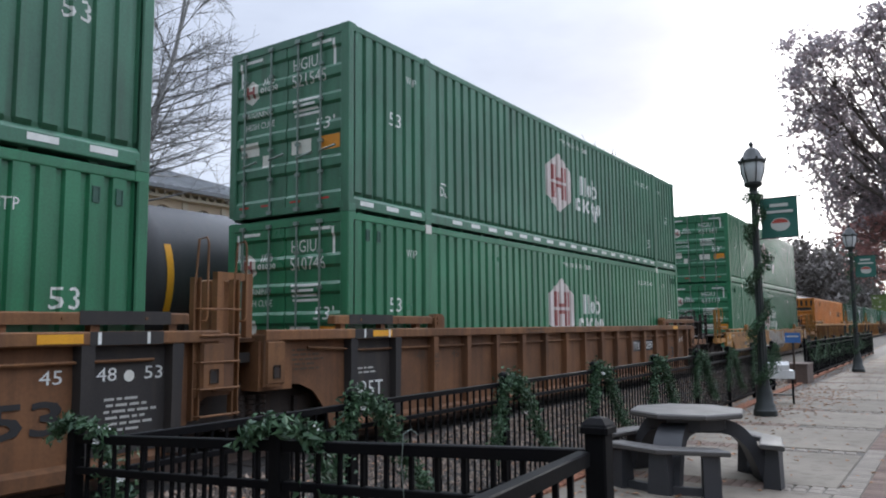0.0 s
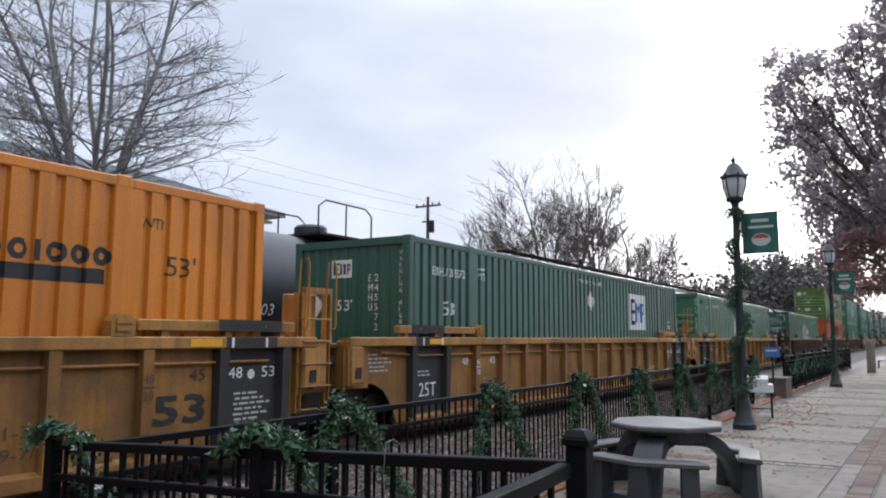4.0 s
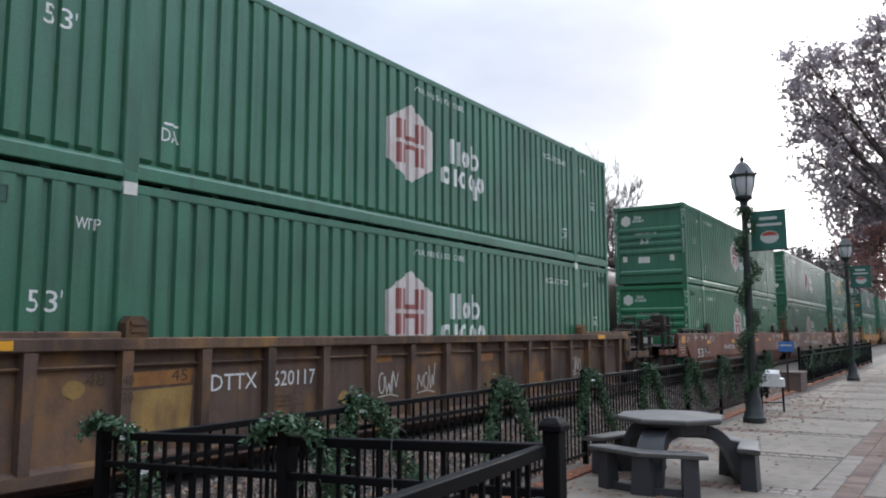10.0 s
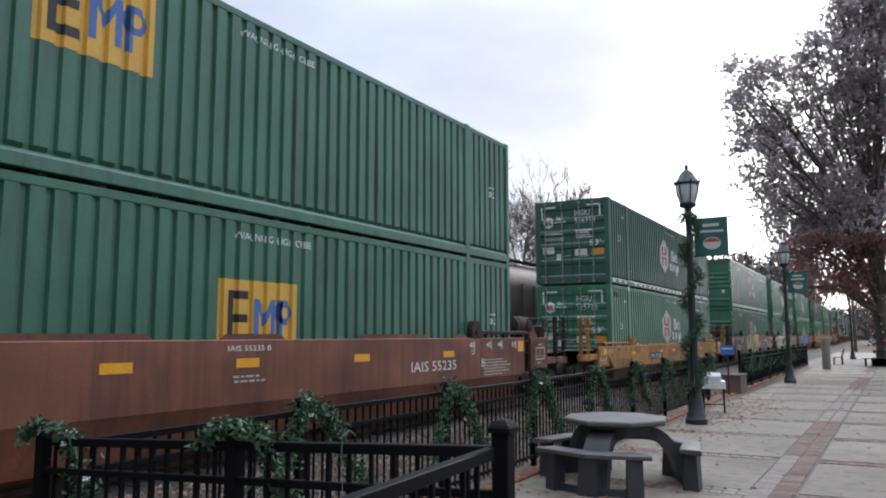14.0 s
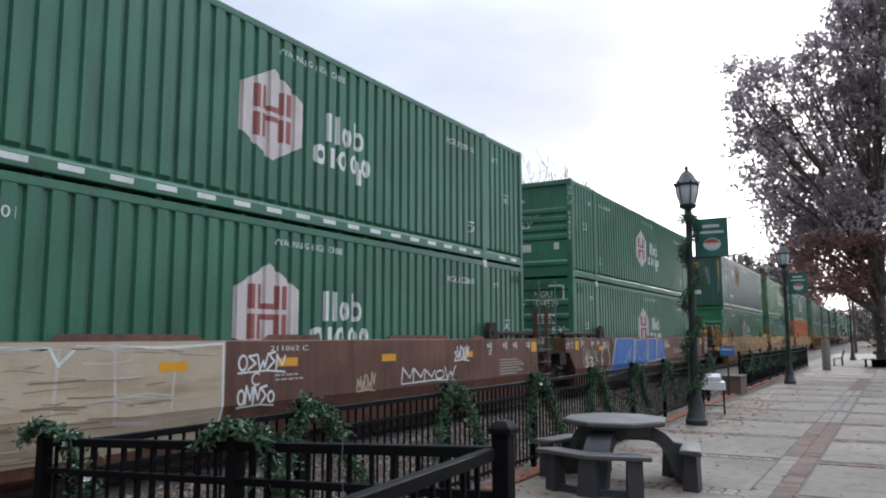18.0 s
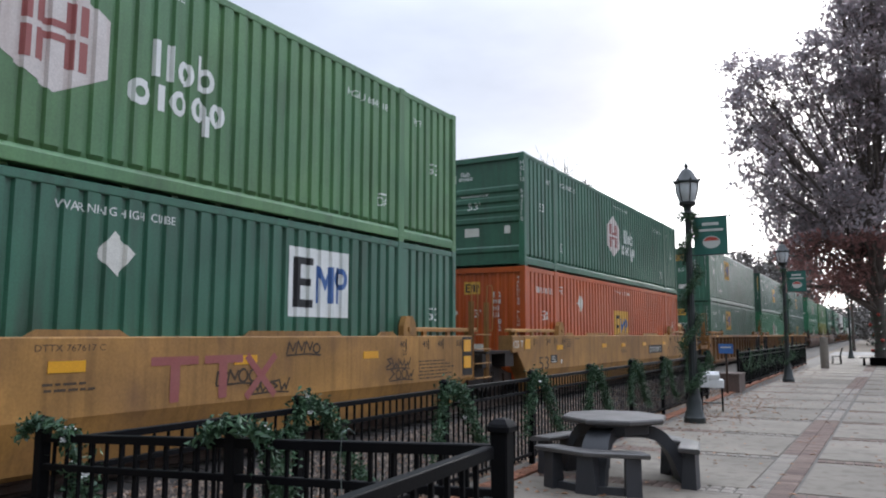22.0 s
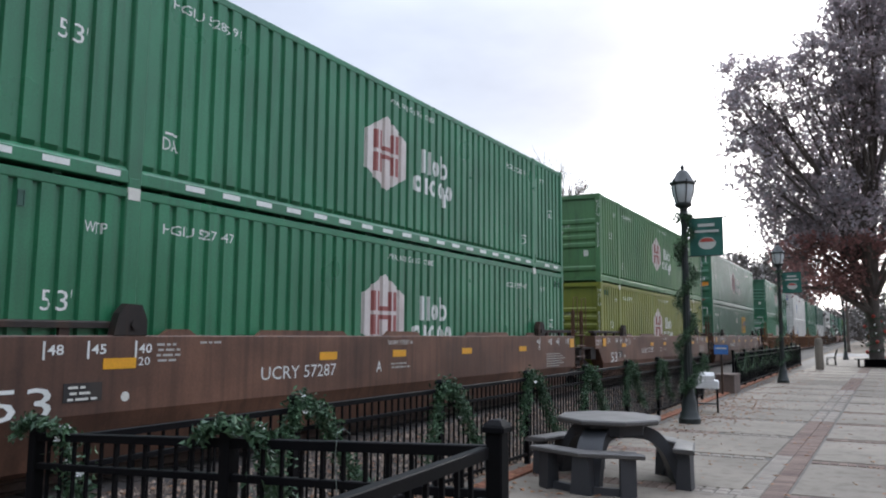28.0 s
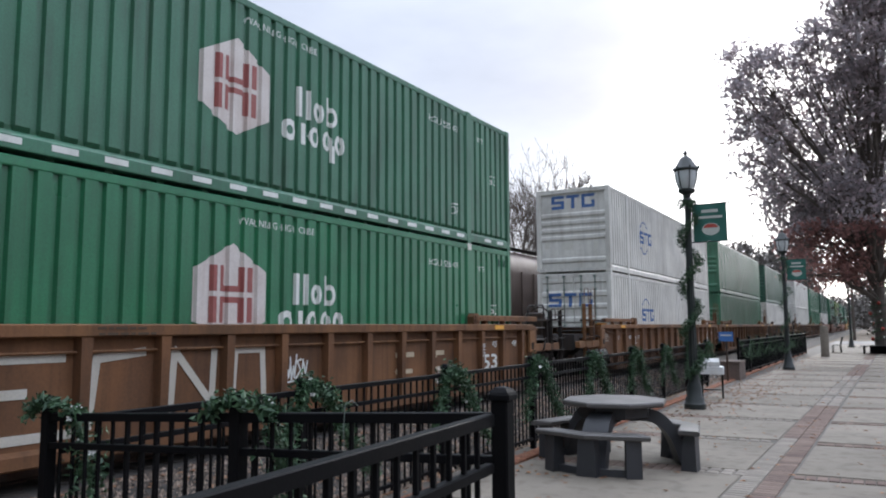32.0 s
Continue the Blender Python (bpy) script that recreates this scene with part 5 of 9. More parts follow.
    end = Shape().box(-SIDE, SIDE - 0.04, -0.3, 0.15, 1.0, 1.30).box(-0.5, 0.5, -1.6, 0.15, 0.75, 1.1).box(-SIDE, SIDE - 0.02, -0.75, 0.0, 1.30, 1.36)
    d["end_platform"] = end.mesh("end_platform", M_STEEL)
    tank = Shape().tube([(0.2, -0.45, 1.62), (1.0, -0.45, 1.62)], 0.20, 14).tube([(1.0, -0.45, 1.62), (1.06, -0.45, 1.62)], [0.2, 0.12], 14)
    tank.box(0.4, 0.8, -0.55, -0.35, 1.3, 1.5)
    tank.cham(0.55, 0.95, -0.62, -0.3, 1.80, 2.0, 0.02)
    d["air_tank"] = tank.mesh("air_tank", steel, True)
    res = Shape().tube([(0.95, 16.78, 2.0), (0.95, 16.84, 2.0), (0.95, 17.72, 2.0), (0.95, 17.78, 2.0)], [0.12, 0.23, 0.23, 0.12], 16)
    res.tube([(0.95, 17.0, 2.0), (0.95, 17.05, 2.0)], 0.24, 16).tube([(0.95, 17.5, 2.0), (0.95, 17.55, 2.0)], 0.24, 16)
    d["reservoir"] = res.mesh("air_reservoir", M_STEEL if colour in ("red", "maroon") else c, True)
    d["gusset"] = Shape().prism([(17.85, 1.36), (18.55, 1.36), (18.35, 1.75), (18.0, 2.15), (17.85, 2.15)], "x", 0.98, 1.02).box(0.80, 1.2, 17.0, 17.08, 1.60, 1.80).box(0.80, 1.2, 17.48, 17.56, 1.60, 1.80).mesh("gusset", c)
    fr = Shape().cham(SIDE + 0.004, SIDE + 0.016, -1.14, -0.44, 1.33, 1.68, 0.004)
    for y0, y1, z0, z1 in ((-1.14, -0.44, 1.66, 1.68), (-1.14, -0.44, 1.33, 1.35), (-1.14, -1.12, 1.35, 1.66), (-0.46, -0.44, 1.35, 1.66)):
        fr.box(SIDE + 0.014, SIDE + 0.028, y0, y1, z0, z1)
    d["load_plate"] = fr.mesh("load_plate", c)
    d["dark_corner"] = Shape().box(SIDE + 0.0125, SIDE + 0.0145, 16.12, 16.545, 0.90, 1.675).mesh("dark_corner", M_BLACKPANEL)
    d["reflect"] = Shape().box(SIDE + 0.010, SIDE + 0.018, 0, 0.42, 1.33, 1.45).mesh("reflector", M_REFLECT)
    d["block"] = Shape().box(SIDE + 0.010, SIDE + 0.026, 0, 0.30, 1.38, 1.62).mesh("reflector", M_REFLECT)
    d["inner"] = Shape().box(-1.12, 1.12, 0.0, 16.15, 0.24, 0.34).mesh("well_floor", M_UNDER)
    return d


@functools.lru_cache(maxsize=None)
def car_text(text, h, w, y, z, mat_name, x=SIDE + 0.016, bold=0.0):
    v, f = text_flat(text, h, w, bold)
    return Shape().add([(x, y + a, z + b) for a, b in v], f).mesh("lettering", bpy.data.materials[mat_name])


def letter(car, text, h, w, y, z, mat=None, x=SIDE + 0.016, bold=0.0):
    part("lettering", car_text(text, h, w, y, z, (mat or M_WHITE).name, x, bold), None, car)


def lines(car, y, z, n=4, w=0.55, mat=None, x=SIDE + 0.016):
    """Unreadable small print: rows of short word bars."""
    s = Shape()
    for i in range(n):
        u, end, zz = y + 0.02 * (i % 2), y + w * (0.7 + 0.3 * ((i * 7) % 5) / 4), z - i * 0.062
        k = 0
        while u < end - 0.03:
            ln = (0.11, 0.06, 0.15, 0.08, 0.13)[(i * 3 + k) % 5]
            v = min(u + ln, end)
            s.add([(x, u, zz), (x, v, zz), (x, v, zz + 0.026), (x, u, zz + 0.026)], [(0, 1, 2, 3)])
            u, k = v + 0.028, k + 1
    part("small_print", s, mat if mat not in (None, M_WHITE) else M_PRINT, car)


def coupler(car, y, sign):
    s = Shape().box(-0.10, 0.10, min(y, y + sign * 1.1), max(y, y + sign * 1.1), 0.78, 0.98)
    e = y + sign * 1.1
    s.box(-0.18, 0.16, min(e, e + sign * 0.35), max(e, e + sign * 0.35), 0.70, 1.05)
    part("coupler", s, M_STEEL, car)
    h = Shape().tube([(0.35, y, 0.9), (0.38, y + sign * 0.6, 0.55), (0.2, y + sign * 1.2, 0.45)], 0.025, 6)
    part("air_hose", h, M_UNDER, car)


CARNAME = {"ochre": "weathered ochre", "yellow": "dusty yellow", "brown": "rusted brown", "tan": "faded tan", "red": "red-oxide", "maroon": "dark brown", "straw": "chalky straw-yellow", "umber": "dull umber"}


def well_car(style, colour, lead_coupled, trail_coupled, spec):
    kind = "ribbed-side" if style == "ribbed" else "smooth-side"
    car = thing("well_car", f"{CARNAME[colour]} {kind} double-stack railway well car under its containers", "railcar", group="well cars of the moving train")
    for sx in (1, -1):
        def put(nm, me, y=0.0, flip=False, label="", z=0.0):
            o = part(nm, me, None, car, label)
            if sx > 0:
                o.matrix_basis = pose(0, y, z) @ (Matrix.Scale(-1, 4, (0, 1, 0)) if flip else Matrix())
            else:
                o.matrix_basis = Matrix.Scale(-1, 4, (1, 0, 0)) @ pose(0, y, z) @ (Matrix.Scale(-1, 4, (0, 1, 0)) if flip else Matrix())
            return o
        if style == "ribbed":
            d = ribbed_meshes(colour)
            blacks = {True: (0, 1, 15, 16), "rear": (15, 16), "front": (0, 1)}.get(spec.get("black"), ())
            for nm in ("top_chord", "side_sheet", "bottom_sill"):
                put(nm, d[nm])
            for i, y in enumerate(RIB_Y):
                if sx > 0:
                    put("panel_rib" if i in blacks else "rib", d["panel_rib"] if i in blacks else d["rib"], y)
            if spec.get("black") and sx > 0:
                if 0 in blacks:
                    put("black_panel", d["panel"], RIB_Y[0])
                if 15 in blacks:
                    put("black_panel", d["panel"], RIB_Y[15])
            if sx > 0:
                put("brake_pipe", d["pipe"])
                for y in (2.10, 14.05):
                    put("container_guide", d["guide"], y)
                put("walkway_edge", d["long_edge" if lead_coupled else "walkway_edge"])
                put("walkway_edge", d["long_edge" if trail_coupled else "walkway_edge"], 16.15, True)
                put("jacking_pad", d["jacking_pad"], -1.72)
                put("pad_slot", d["pad_slot"], -1.72)
                put("jacking_pad", d["jacking_pad"], 16.75)
                put("pad_slot", d["pad_slot"], 16.75)
                for y in (0.35, 14.9):
                    put("reflector", d["reflect"], y, label="yellow reflective tape")
                put("ladder", d["end_ladder" if trail_coupled else "ladder"], 18.34 if trail_coupled else 16.72)
                put("arch_plate", d["arch_plate"])
                put("arch_plate", d["arch_plate"], 16.15, True)
                if lead_coupled:
                    put("ladder", d["ladder"], -2.93)
                    put("end_sill", d["end_sill"], -1.70, label="")
                    put("deck_channel", d["deck_channel"])
                    put("brake_rod", d["brake_rod"], -1.75)
                if trail_coupled:
                    put("end_sill", d["end_sill"], 17.10, True)
                    put("deck_channel", d["deck_channel"], 16.3, True)
        else:
            d = smooth_meshes(colour)
            put("side_plate", d["side_plate"])
            put("guide_lip", d["guide_lip"])
            put("locking_beam", d["locking_beam"])
            put("locking_beam", d["locking_beam"], 16.15, True)
            put("bracket", d["bracket"])
            put("bracket", d["bracket"], 16.15, True)
            if sx > 0:
                put("ladder", d["end_ladder"] if trail_coupled else d["ladder"], 18.68 if trail_coupled else 16.64)
                put("arch_plate", d["arch_plate"])
                put("arch_plate", d["arch_plate"], 16.15, True)
                if lead_coupled:
                    put("ladder", d["end_ladder"], -3.17)
                    put("end_plate", d["end_plate"])
                    put("data_panel", d["data_panel"], label="white data lines")
                    put("end_sill", d["end_sill"])
                if trail_coupled:
                    put("end_plate", d["end_plate"], 16.15, True)
                    put("data_panel", d["data_panel"], 16.15, True, label="white data lines")
                    put("end_sill", d["end_sill"], 16.15, True)
                if not lead_coupled:
                    put("load_plate", d["load_plate"])
                if trail_coupled:
                    put("air_reservoir", d["reservoir"], label="grimy horizontal air reservoir")
                    put("gusset", d["gusset"])
                for y in (1.65, 5.35, 7.35, 9.9, 12.75):
                    put("reflector", d["reflect"], y, label="yellow reflective tape")
                put("reflector", d["block"], -1.42 if lead_coupled else -0.42, label="yellow reflective patch")
                put("reflector", d["block"], 16.17, label="yellow reflective patch")
                if colour in ("yellow", "straw"):
                    put("dark_corner", d["dark_corner"], label="black painted end corner")
                    put("reflector", d["block"], 16.17, label="yellow reflective patch", z=-0.33)
    d = ribbed_meshes(colour) if style == "ribbed" else smooth_meshes(colour)
    part("well_floor", d["inner"], None, car)
    if style == "ribbed":
        part("end_platform", d["end_platform"], None, car).location = (0, -1.75, 0)
        o = part("end_platform", d["end_platform"], None, car)
        o.matrix_basis = pose(0, 17.25, 0, 0, 0, 0) @ Matrix.Scale(-1, 4, (0, 1, 0))
        part("truck_hood", d["hood"], None, car).location = (0, -1.95 if lead_coupled else -1.62, 0)
        if trail_coupled:
            part("truck_hood", d["hood"], None, car).location = (0, 18.1, 0)
        if not trail_coupled:
            part("brake_stand", d["brake_stand"], None, car).location = (0, 17.75, 0)
        for y in (-1.7, 16.5):
            part("deck_plate", d["plate"], None, car).location = (0, y - (0.3 if y < 0 else 0), 0)
    else:
        part("end_platform", d["end_platform"], None, car).location = (0, -1.1, 0)
        part("end_platform", d["end_platform"], None, car).matrix_basis = pose(0, 17.25, 0) @ Matrix.Scale(-1, 4, (0, 1, 0))
    if lead_coupled:
        truck(car, -1.95)
        coupler(car, -2.3, -1)
        end_gear(car, 1, 0)
        if style == "smooth" and not spec.get("low"):
            part("air_tank", d["air_tank"], None, car, "grimy steel air tank").location = (0, -1.15, 0.32)
    else:
        truck(car, -1.62)
    if trail_coupled:
        truck(car, 18.1)
        coupler(car, 18.45, 1)
        end_gear(car, -1, 0)
    if spec.get("plain") is None:
        car_marks(car, style, spec)
    if spec.get("graffiti") or spec.get("word") or spec.get("mark"):
        graffiti(car, style, spec)
    if spec.get("cover"):
        part("cover_plate", Shape().cham(SIDE - 0.14, SIDE + 0.004, 14.0, 16.45, 1.70, 1.90, 0.02), CAR[colour], car)
        letter(car, spec["cover"], 0.14, 1.6, 14.3, 1.735, G_PALE, SIDE + 0.008)
    if spec.get("low"):
        squat = Matrix.Translation((0, 0, 0.26)) @ Matrix.Diagonal((1, 1, 0.80, 1)) @ Matrix.Translation((0, 0, -0.26))
        for o in car.children:
            if o.name.split(".")[0] not in ("bolster", "well_floor", "coupler", "air_hose", "end_platform", "ladder", "walkway", "handrail", "brake_wheel", "brake_gear", "end_sill", "air_tank"):
                o.matrix_basis = squat @ o.matrix_basis
    return car


def car_marks(car, style, spec):
    """Lettering and numbers on the near side."""
    num = spec.get("number", "")
    dark = M_DIMBLACK if spec.get("dark") or spec.get("ink") else M_WHITE
    if style == "ribbed":
        x = SIDE - 0.088
        for i, tx in (((1, "48"), (2, "45"), (14, "45")) if spec.get("black") else ((1, "48"), (2, "45"), (14, "45"), (15, "48"))):
            letter(car, tx, 0.14, 0.22, RIB_Y[i] + 0.62, 1.20, M_WHITE if spec.get("black") and i in (0, 15) else dark, x)
        letter(car, "53", 0.32, 0.70, RIB_Y[14] + 0.16, 0.74, M_BLACK if spec.get("black") else dark, x, 0.02)
        if not num or spec.get("number_bay", 3) < 8:
            letter(car, "IL 53' 1-3/4", 0.12, 0.95, RIB_Y[12] + 0.10, 0.76, dark, x)
            letter(car, "IW 8' 9-7/8", 0.12, 0.95, RIB_Y[12] + 0.10, 0.56, dark, x)
        if spec.get("black") in (True, "rear"):
            letter(car, "48", 0.14, 0.22, RIB_Y[15] + 0.16, 1.20, M_WHITE, x)
        letter(car, "53", 0.14, 0.22, RIB_Y[15] + 0.70 if spec.get("black") else RIB_Y[0] + 0.3, 1.20, M_WHITE if spec.get("black") else dark, x)
        for y in (RIB_Y[2] - 0.06, RIB_Y[14] - 0.06):
            letter(car, "40", 0.105, 0.13, y, 1.20, dark, SIDE + 0.024)
            letter(car, "20", 0.105, 0.13, y, 1.02, dark, SIDE + 0.024)
            part("lettering", Shape().box(SIDE + 0.0225, SIDE + 0.0245, y - 0.01, y + 0.14, 1.152, 1.168), dark, car)
        if spec.get("black"):
            if spec["black"] in (True, "front"):
                letter(car, "125T", 0.24, 0.62, RIB_Y[0] + 0.16, 0.72, M_WHITE, x)
                lines(car, RIB_Y[0] + 0.2, 1.12, 2, 0.5, M_WHITE, x)
            lines(car, RIB_Y[15] + 0.25, 1.0, 6, 0.6, M_WHITE if spec["black"] != "front" else M_DIMBLACK, x)
            s = Shape().add([(SIDE - 0.087, RIB_Y[15] + 0.52 + 0.06 * math.cos(a), 1.24 + 0.06 * math.sin(a)) for a in np.linspace(0, 6.283, 16, False)], [tuple(range(16))])
            part("inspection_mark", s, M_STICKER, car)
            for y in {True: (0.15, 0.72, 15.5, 16.05), "rear": (15.5, 16.05), "front": (0.15, 0.72)}[spec["black"]]:
                part("chord_mark", Shape().box(SIDE + 0.034, SIDE + 0.042, y, y + 0.035, 1.57, 1.69), M_WHITE, car)
            for y0, y1 in {True: ((-0.05, 0.75), (15.42, 16.25)), "rear": ((15.42, 16.25),), "front": ((-0.05, 0.75),)}[spec["black"]]:
                part("chord_band", Shape().box(SIDE + 0.03, SIDE + 0.037, y0, y1, 1.562, 1.698), M_BLACKPANEL, car)
                part("chord_band", Shape().box(SIDE + 0.008, SIDE + 0.014, max(y0 - 0.1, -0.4), min(y1 + 0.1, 16.55), 1.765, 1.905), M_BLACKPANEL, car)
        if num:
            k = spec.get("number_bay", 3)
            if spec.get("dark"):
                for b in (0, 1):
                    part("number_panel", Shape().box(x - 0.012, x - 0.004, RIB_Y[k + b] + 0.08, RIB_Y[k + b] + 0.95, 1.0, 1.30), M_BLACKPANEL, car)
            letter(car, num.split()[0], 0.21, 0.72, RIB_Y[k] + 0.15, 1.05, M_WHITE, x)
            letter(car, num.split()[1], 0.21, 0.78, RIB_Y[k + 1] + 0.12, 1.05, M_WHITE, x)
            lines(car, RIB_Y[k + 1] + 0.1, 0.9, 3, 0.6, dark, x)
            letter(car, num, 0.075, 0.8, 8.3, 1.61, M_DIMBLACK, SIDE + 0.042)
        lines(car, -1.3, 1.42, 5, 0.75, dark, x)
        lines(car, 5.2, 1.64, 2, 0.9, M_DIMBLACK, SIDE + 0.042)
    else:
        for y, tx in ((0.12, "53"), (0.95, "48"), (1.45, "45"), (2.05, "40"), (13.85, "40"), (14.62, "45"), (15.16, "48"), (15.90, "53")):
            letter(car, tx, 0.11, 0.18, y + 0.05 if y < 9 else y - 0.03, 1.50, dark, SIDE + 0.016, 0.012)
            k = y if y < 9 else y + 0.17
            part("tick_mark", Shape().box(SIDE + 0.012, SIDE + 0.017, k, k + 0.025, 1.45, 1.64), dark, car)
        for y in (2.08, 13.88):
            letter(car, "20", 0.10, 0.16, y + 0.02, 1.36, dark)
        letter(car, "125 T", 0.17, 0.54, -1.07, 1.42, M_WHITE, SIDE + 0.020)
        letter(car, "53", 0.33, 0.66, 0.42, 0.86, dark)
        lines(car, 2.35, 1.58, 4, 0.4, dark)
        lines(car, 14.45, 1.22, 6, 1.35, dark)
        lines(car, 3.0, 1.60, 1, 0.5, dark)
        lines(car, 7.3, 1.20, 2, 0.7, dark)
        s = Shape().add([(SIDE + 0.016, 1.95 + 0.055 * math.cos(a), 1.02 + 0.055 * math.sin(a)) for a in np.linspace(0, 6.283, 16, False)], [tuple(range(16))])
        part("inspection_mark", s, M_STICKER, car)
        part("data_plate", Shape().box(SIDE + 0.012, SIDE + 0.02, 1.2, 1.65, 1.0, 1.20), M_BLACKPANEL, car)
        lines(car, 1.25, 1.14, 3, 0.34, M_STICKER, SIDE + 0.023)
        if num:
            y = spec.get("number_at", 4.1)
            if spec.get("dark"):
                part("number_panel", Shape().box(SIDE + 0.012, SIDE + 0.0145, y - 0.12, y + 1.85, 1.04, 1.34), M_BLACKPANEL, car)
            if spec.get("graffiti") != "cream":
                letter(car, num, 0.19, 1.65, y, 1.09, M_WHITE, SIDE + 0.018)
            letter(car, spec.get("letter", "A"), 0.19, 0.16, y + 2.75, 1.09, dark)
            letter(car, num + " " + spec.get("letter", "A"), 0.075, 0.8, 7.2, 1.55, dark)


def hub(colour="green", end="nose", number="", dashes=False):
    return (colour, end, "hub", number, dashes)


def emp(colour="emp_green", end="flat", number="245257"):
    return (colour, end, "emp", number, False)


TAN2 = ("ribbed", "tan", {"black": "front", "number": "DTTX 785099", "number_bay": 11, "dark": True})
TAN = ("ribbed", "tan", {"black": True, "number": "DTTX 785099", "number_bay": 12})
AMB = ("ribbed", "yellow", {"black": True, "number": ""})
AM1 = ("ribbed", "yellow", {"black": "rear", "number": "DTTX 790180", "number_bay": 2, "dark": True})
RST = ("ribbed", "brown", {"number": "DTTX 620117", "number_bay": 3, "graffiti": "tags", "ink": True})
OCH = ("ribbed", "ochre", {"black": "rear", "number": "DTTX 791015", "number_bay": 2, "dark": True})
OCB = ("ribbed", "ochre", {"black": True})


def smooth(colour, number, letter_="A", at=4.1, dark=False, **more):
    return ("smooth", colour, {"number": number, "letter": letter_, "number_at": at, "dark": dark, **more})


# where each unit's lead container end stands at 0 s; car; upper and lower container
UNITS = [
    (-13.44, TAN, hub("green", "doors", "521490", True), hub("bright_green", "doors", "510712")),
    (5.99, TAN2, hub("green", "doors", "521545", True), hub("bright_green", "doors", "510746")),
    (29.50, smooth("yellow", "DTTX 721417", "A", 3.9, True, graffiti="grey", low=True), hub("bright_green", "doors", "651381"), hub("bright_green", "doors", "643119")),
    (52.94, AM1, None, ("amber", "nose", "schneider", "", False)),
    (72.38, AMB, None, emp("dark_green", "flat", "245572")),
    (91.56, AMB, None, hub("green", "nose", "640771")),
    (115.21, RST, None, hub("green", "doors", "642219")),
    (138.14, RST, hub("olive", "nose", "636960"), hub("orange", "flat", "634770")),
    (161.59, RST, hub("green", "doors", "503868"), hub("green", "doors", "504928")),
    (185.00, smooth("red", "IAIS 55235", "A"), hub("green", "nose", "529385"), hub("bright_green", "nose", "521617")),
    (204.29, smooth("red", "IAIS 55235", "C", 4.1, False, graffiti="scrawl", word=True), hub("green", "nose", "528643"), hub("green", "nose", "520056")),
    (223.76, smooth("red", "IAIS 55235", "B", 11.6), emp("emp_green", "flat", "648213"), emp("emp_green", "flat", "654402")),
    (247.57, smooth("yellow", "DTTX 721330", "A", 3.9, True, low=True), hub("dark_green", "doors", "526318", True), hub("green", "doors", "525725", True)),
    (270.78, smooth("umber", " 211062", "A", 4.1, False, graffiti="yellow"), hub("green", "nose", "527103"), hub("green", "nose", "521194")),
    (290.21, smooth("umber", " 211062", "C", 4.1, False, graffiti="cream"), hub("green", "nose", "529410", True), hub("green", "nose", "528801")),
    (309.80, smooth("umber", " 211062", "B", 11.0, False, graffiti="blue"), hub("green", "nose", "648583"), hub("green", "doors", "644529")),
    (333.48, smooth("straw", "DTTX 767617", "B", 4.4, True, cover="DASK MEME"), (*emp("dark_green", "flat", "214710")[:4], True), hub("bright_green", "nose", "528386")),
    (353.00, smooth("straw", "DTTX 767617", "C", 3.6, True, graffiti="scribble", mark="red"), hub("pale_green", "nose", "644718"), emp("emp_green", "flat", "245471")),
    (372.64, smooth("straw", "DTTX 767617", "A", 10.8, True), hub("emp_green", "nose", "647210"), ("orange", "flat", "emp", "281182", False)),
    (396.25, OCH, emp("emp_green", "flat", "644633"), emp("emp_green", "flat", "654031")),
    (415.78, OCB, emp("dark_green", "flat", "261180"), hub("bright_green", "nose", "658508")),
    (435.50, OCB, emp("dark_green", "flat", "290118"), emp("dark_green", "doors", "276120")),
    (458.94, smooth("maroon", "UCRY 57287", "A"), hub("bright_green", "nose", "528591", True), hub("bright_green", "nose", "527147")),
    (478.44, smooth("maroon", "UCRY 57287", "C"), hub("pale_green", "nose", "639750"), hub("lime", "nose", "639595")),
    (497.67, smooth("maroon", "UCRY 57287", "B"), hub("green", "doors", "502882"), ("green", "doors", "emp", "648934", False)),
    (521.24, ("ribbed", "tan", {"number": "", "graffiti": "pale"}), hub("green", "nose", "525103", True), hub("bright_green", "doors", "526409")),
    (545.11, ("ribbed", "tan", {"number": ""}), ("white", "nose", "white", "", False), ("white", "doors", "white", "", False)),
    (564.5, ("ribbed", "tan", {"number": ""}), hub("green", "nose"), hub("green", "nose")),
    (583.9, ("ribbed", "brown", {"number": ""}), hub("dark_green", "nose"), ("white", "doors", "white", "", False)),
    (607.4, ("ribbed", "brown", {"number": ""}), ("white", "nose", "white", "", False), ("white", "doors", "white", "", False)),
    (626.8, ("ribbed", "brown", {"number": ""}), hub("green", "nose"), hub("green", "nose")),
    (646.2, smooth("red", ""), hub("dark_green", "nose"), ("white", "nose", "white", "", False)),
    (669.7, smooth("red", ""), hub("green", "nose"), hub("green", "nose")),
    (689.1, smooth("red", ""), hub("olive", "nose"), hub("dark_green", "nose")),
    (708.5, smooth("red", ""), hub("green", "nose"), hub("green", "nose")),
    (732.0, smooth("yellow", ""), hub("dark_green", "nose"), hub("green", "nose")),
]
FLOOR_Z = 0.54
MOVING = []


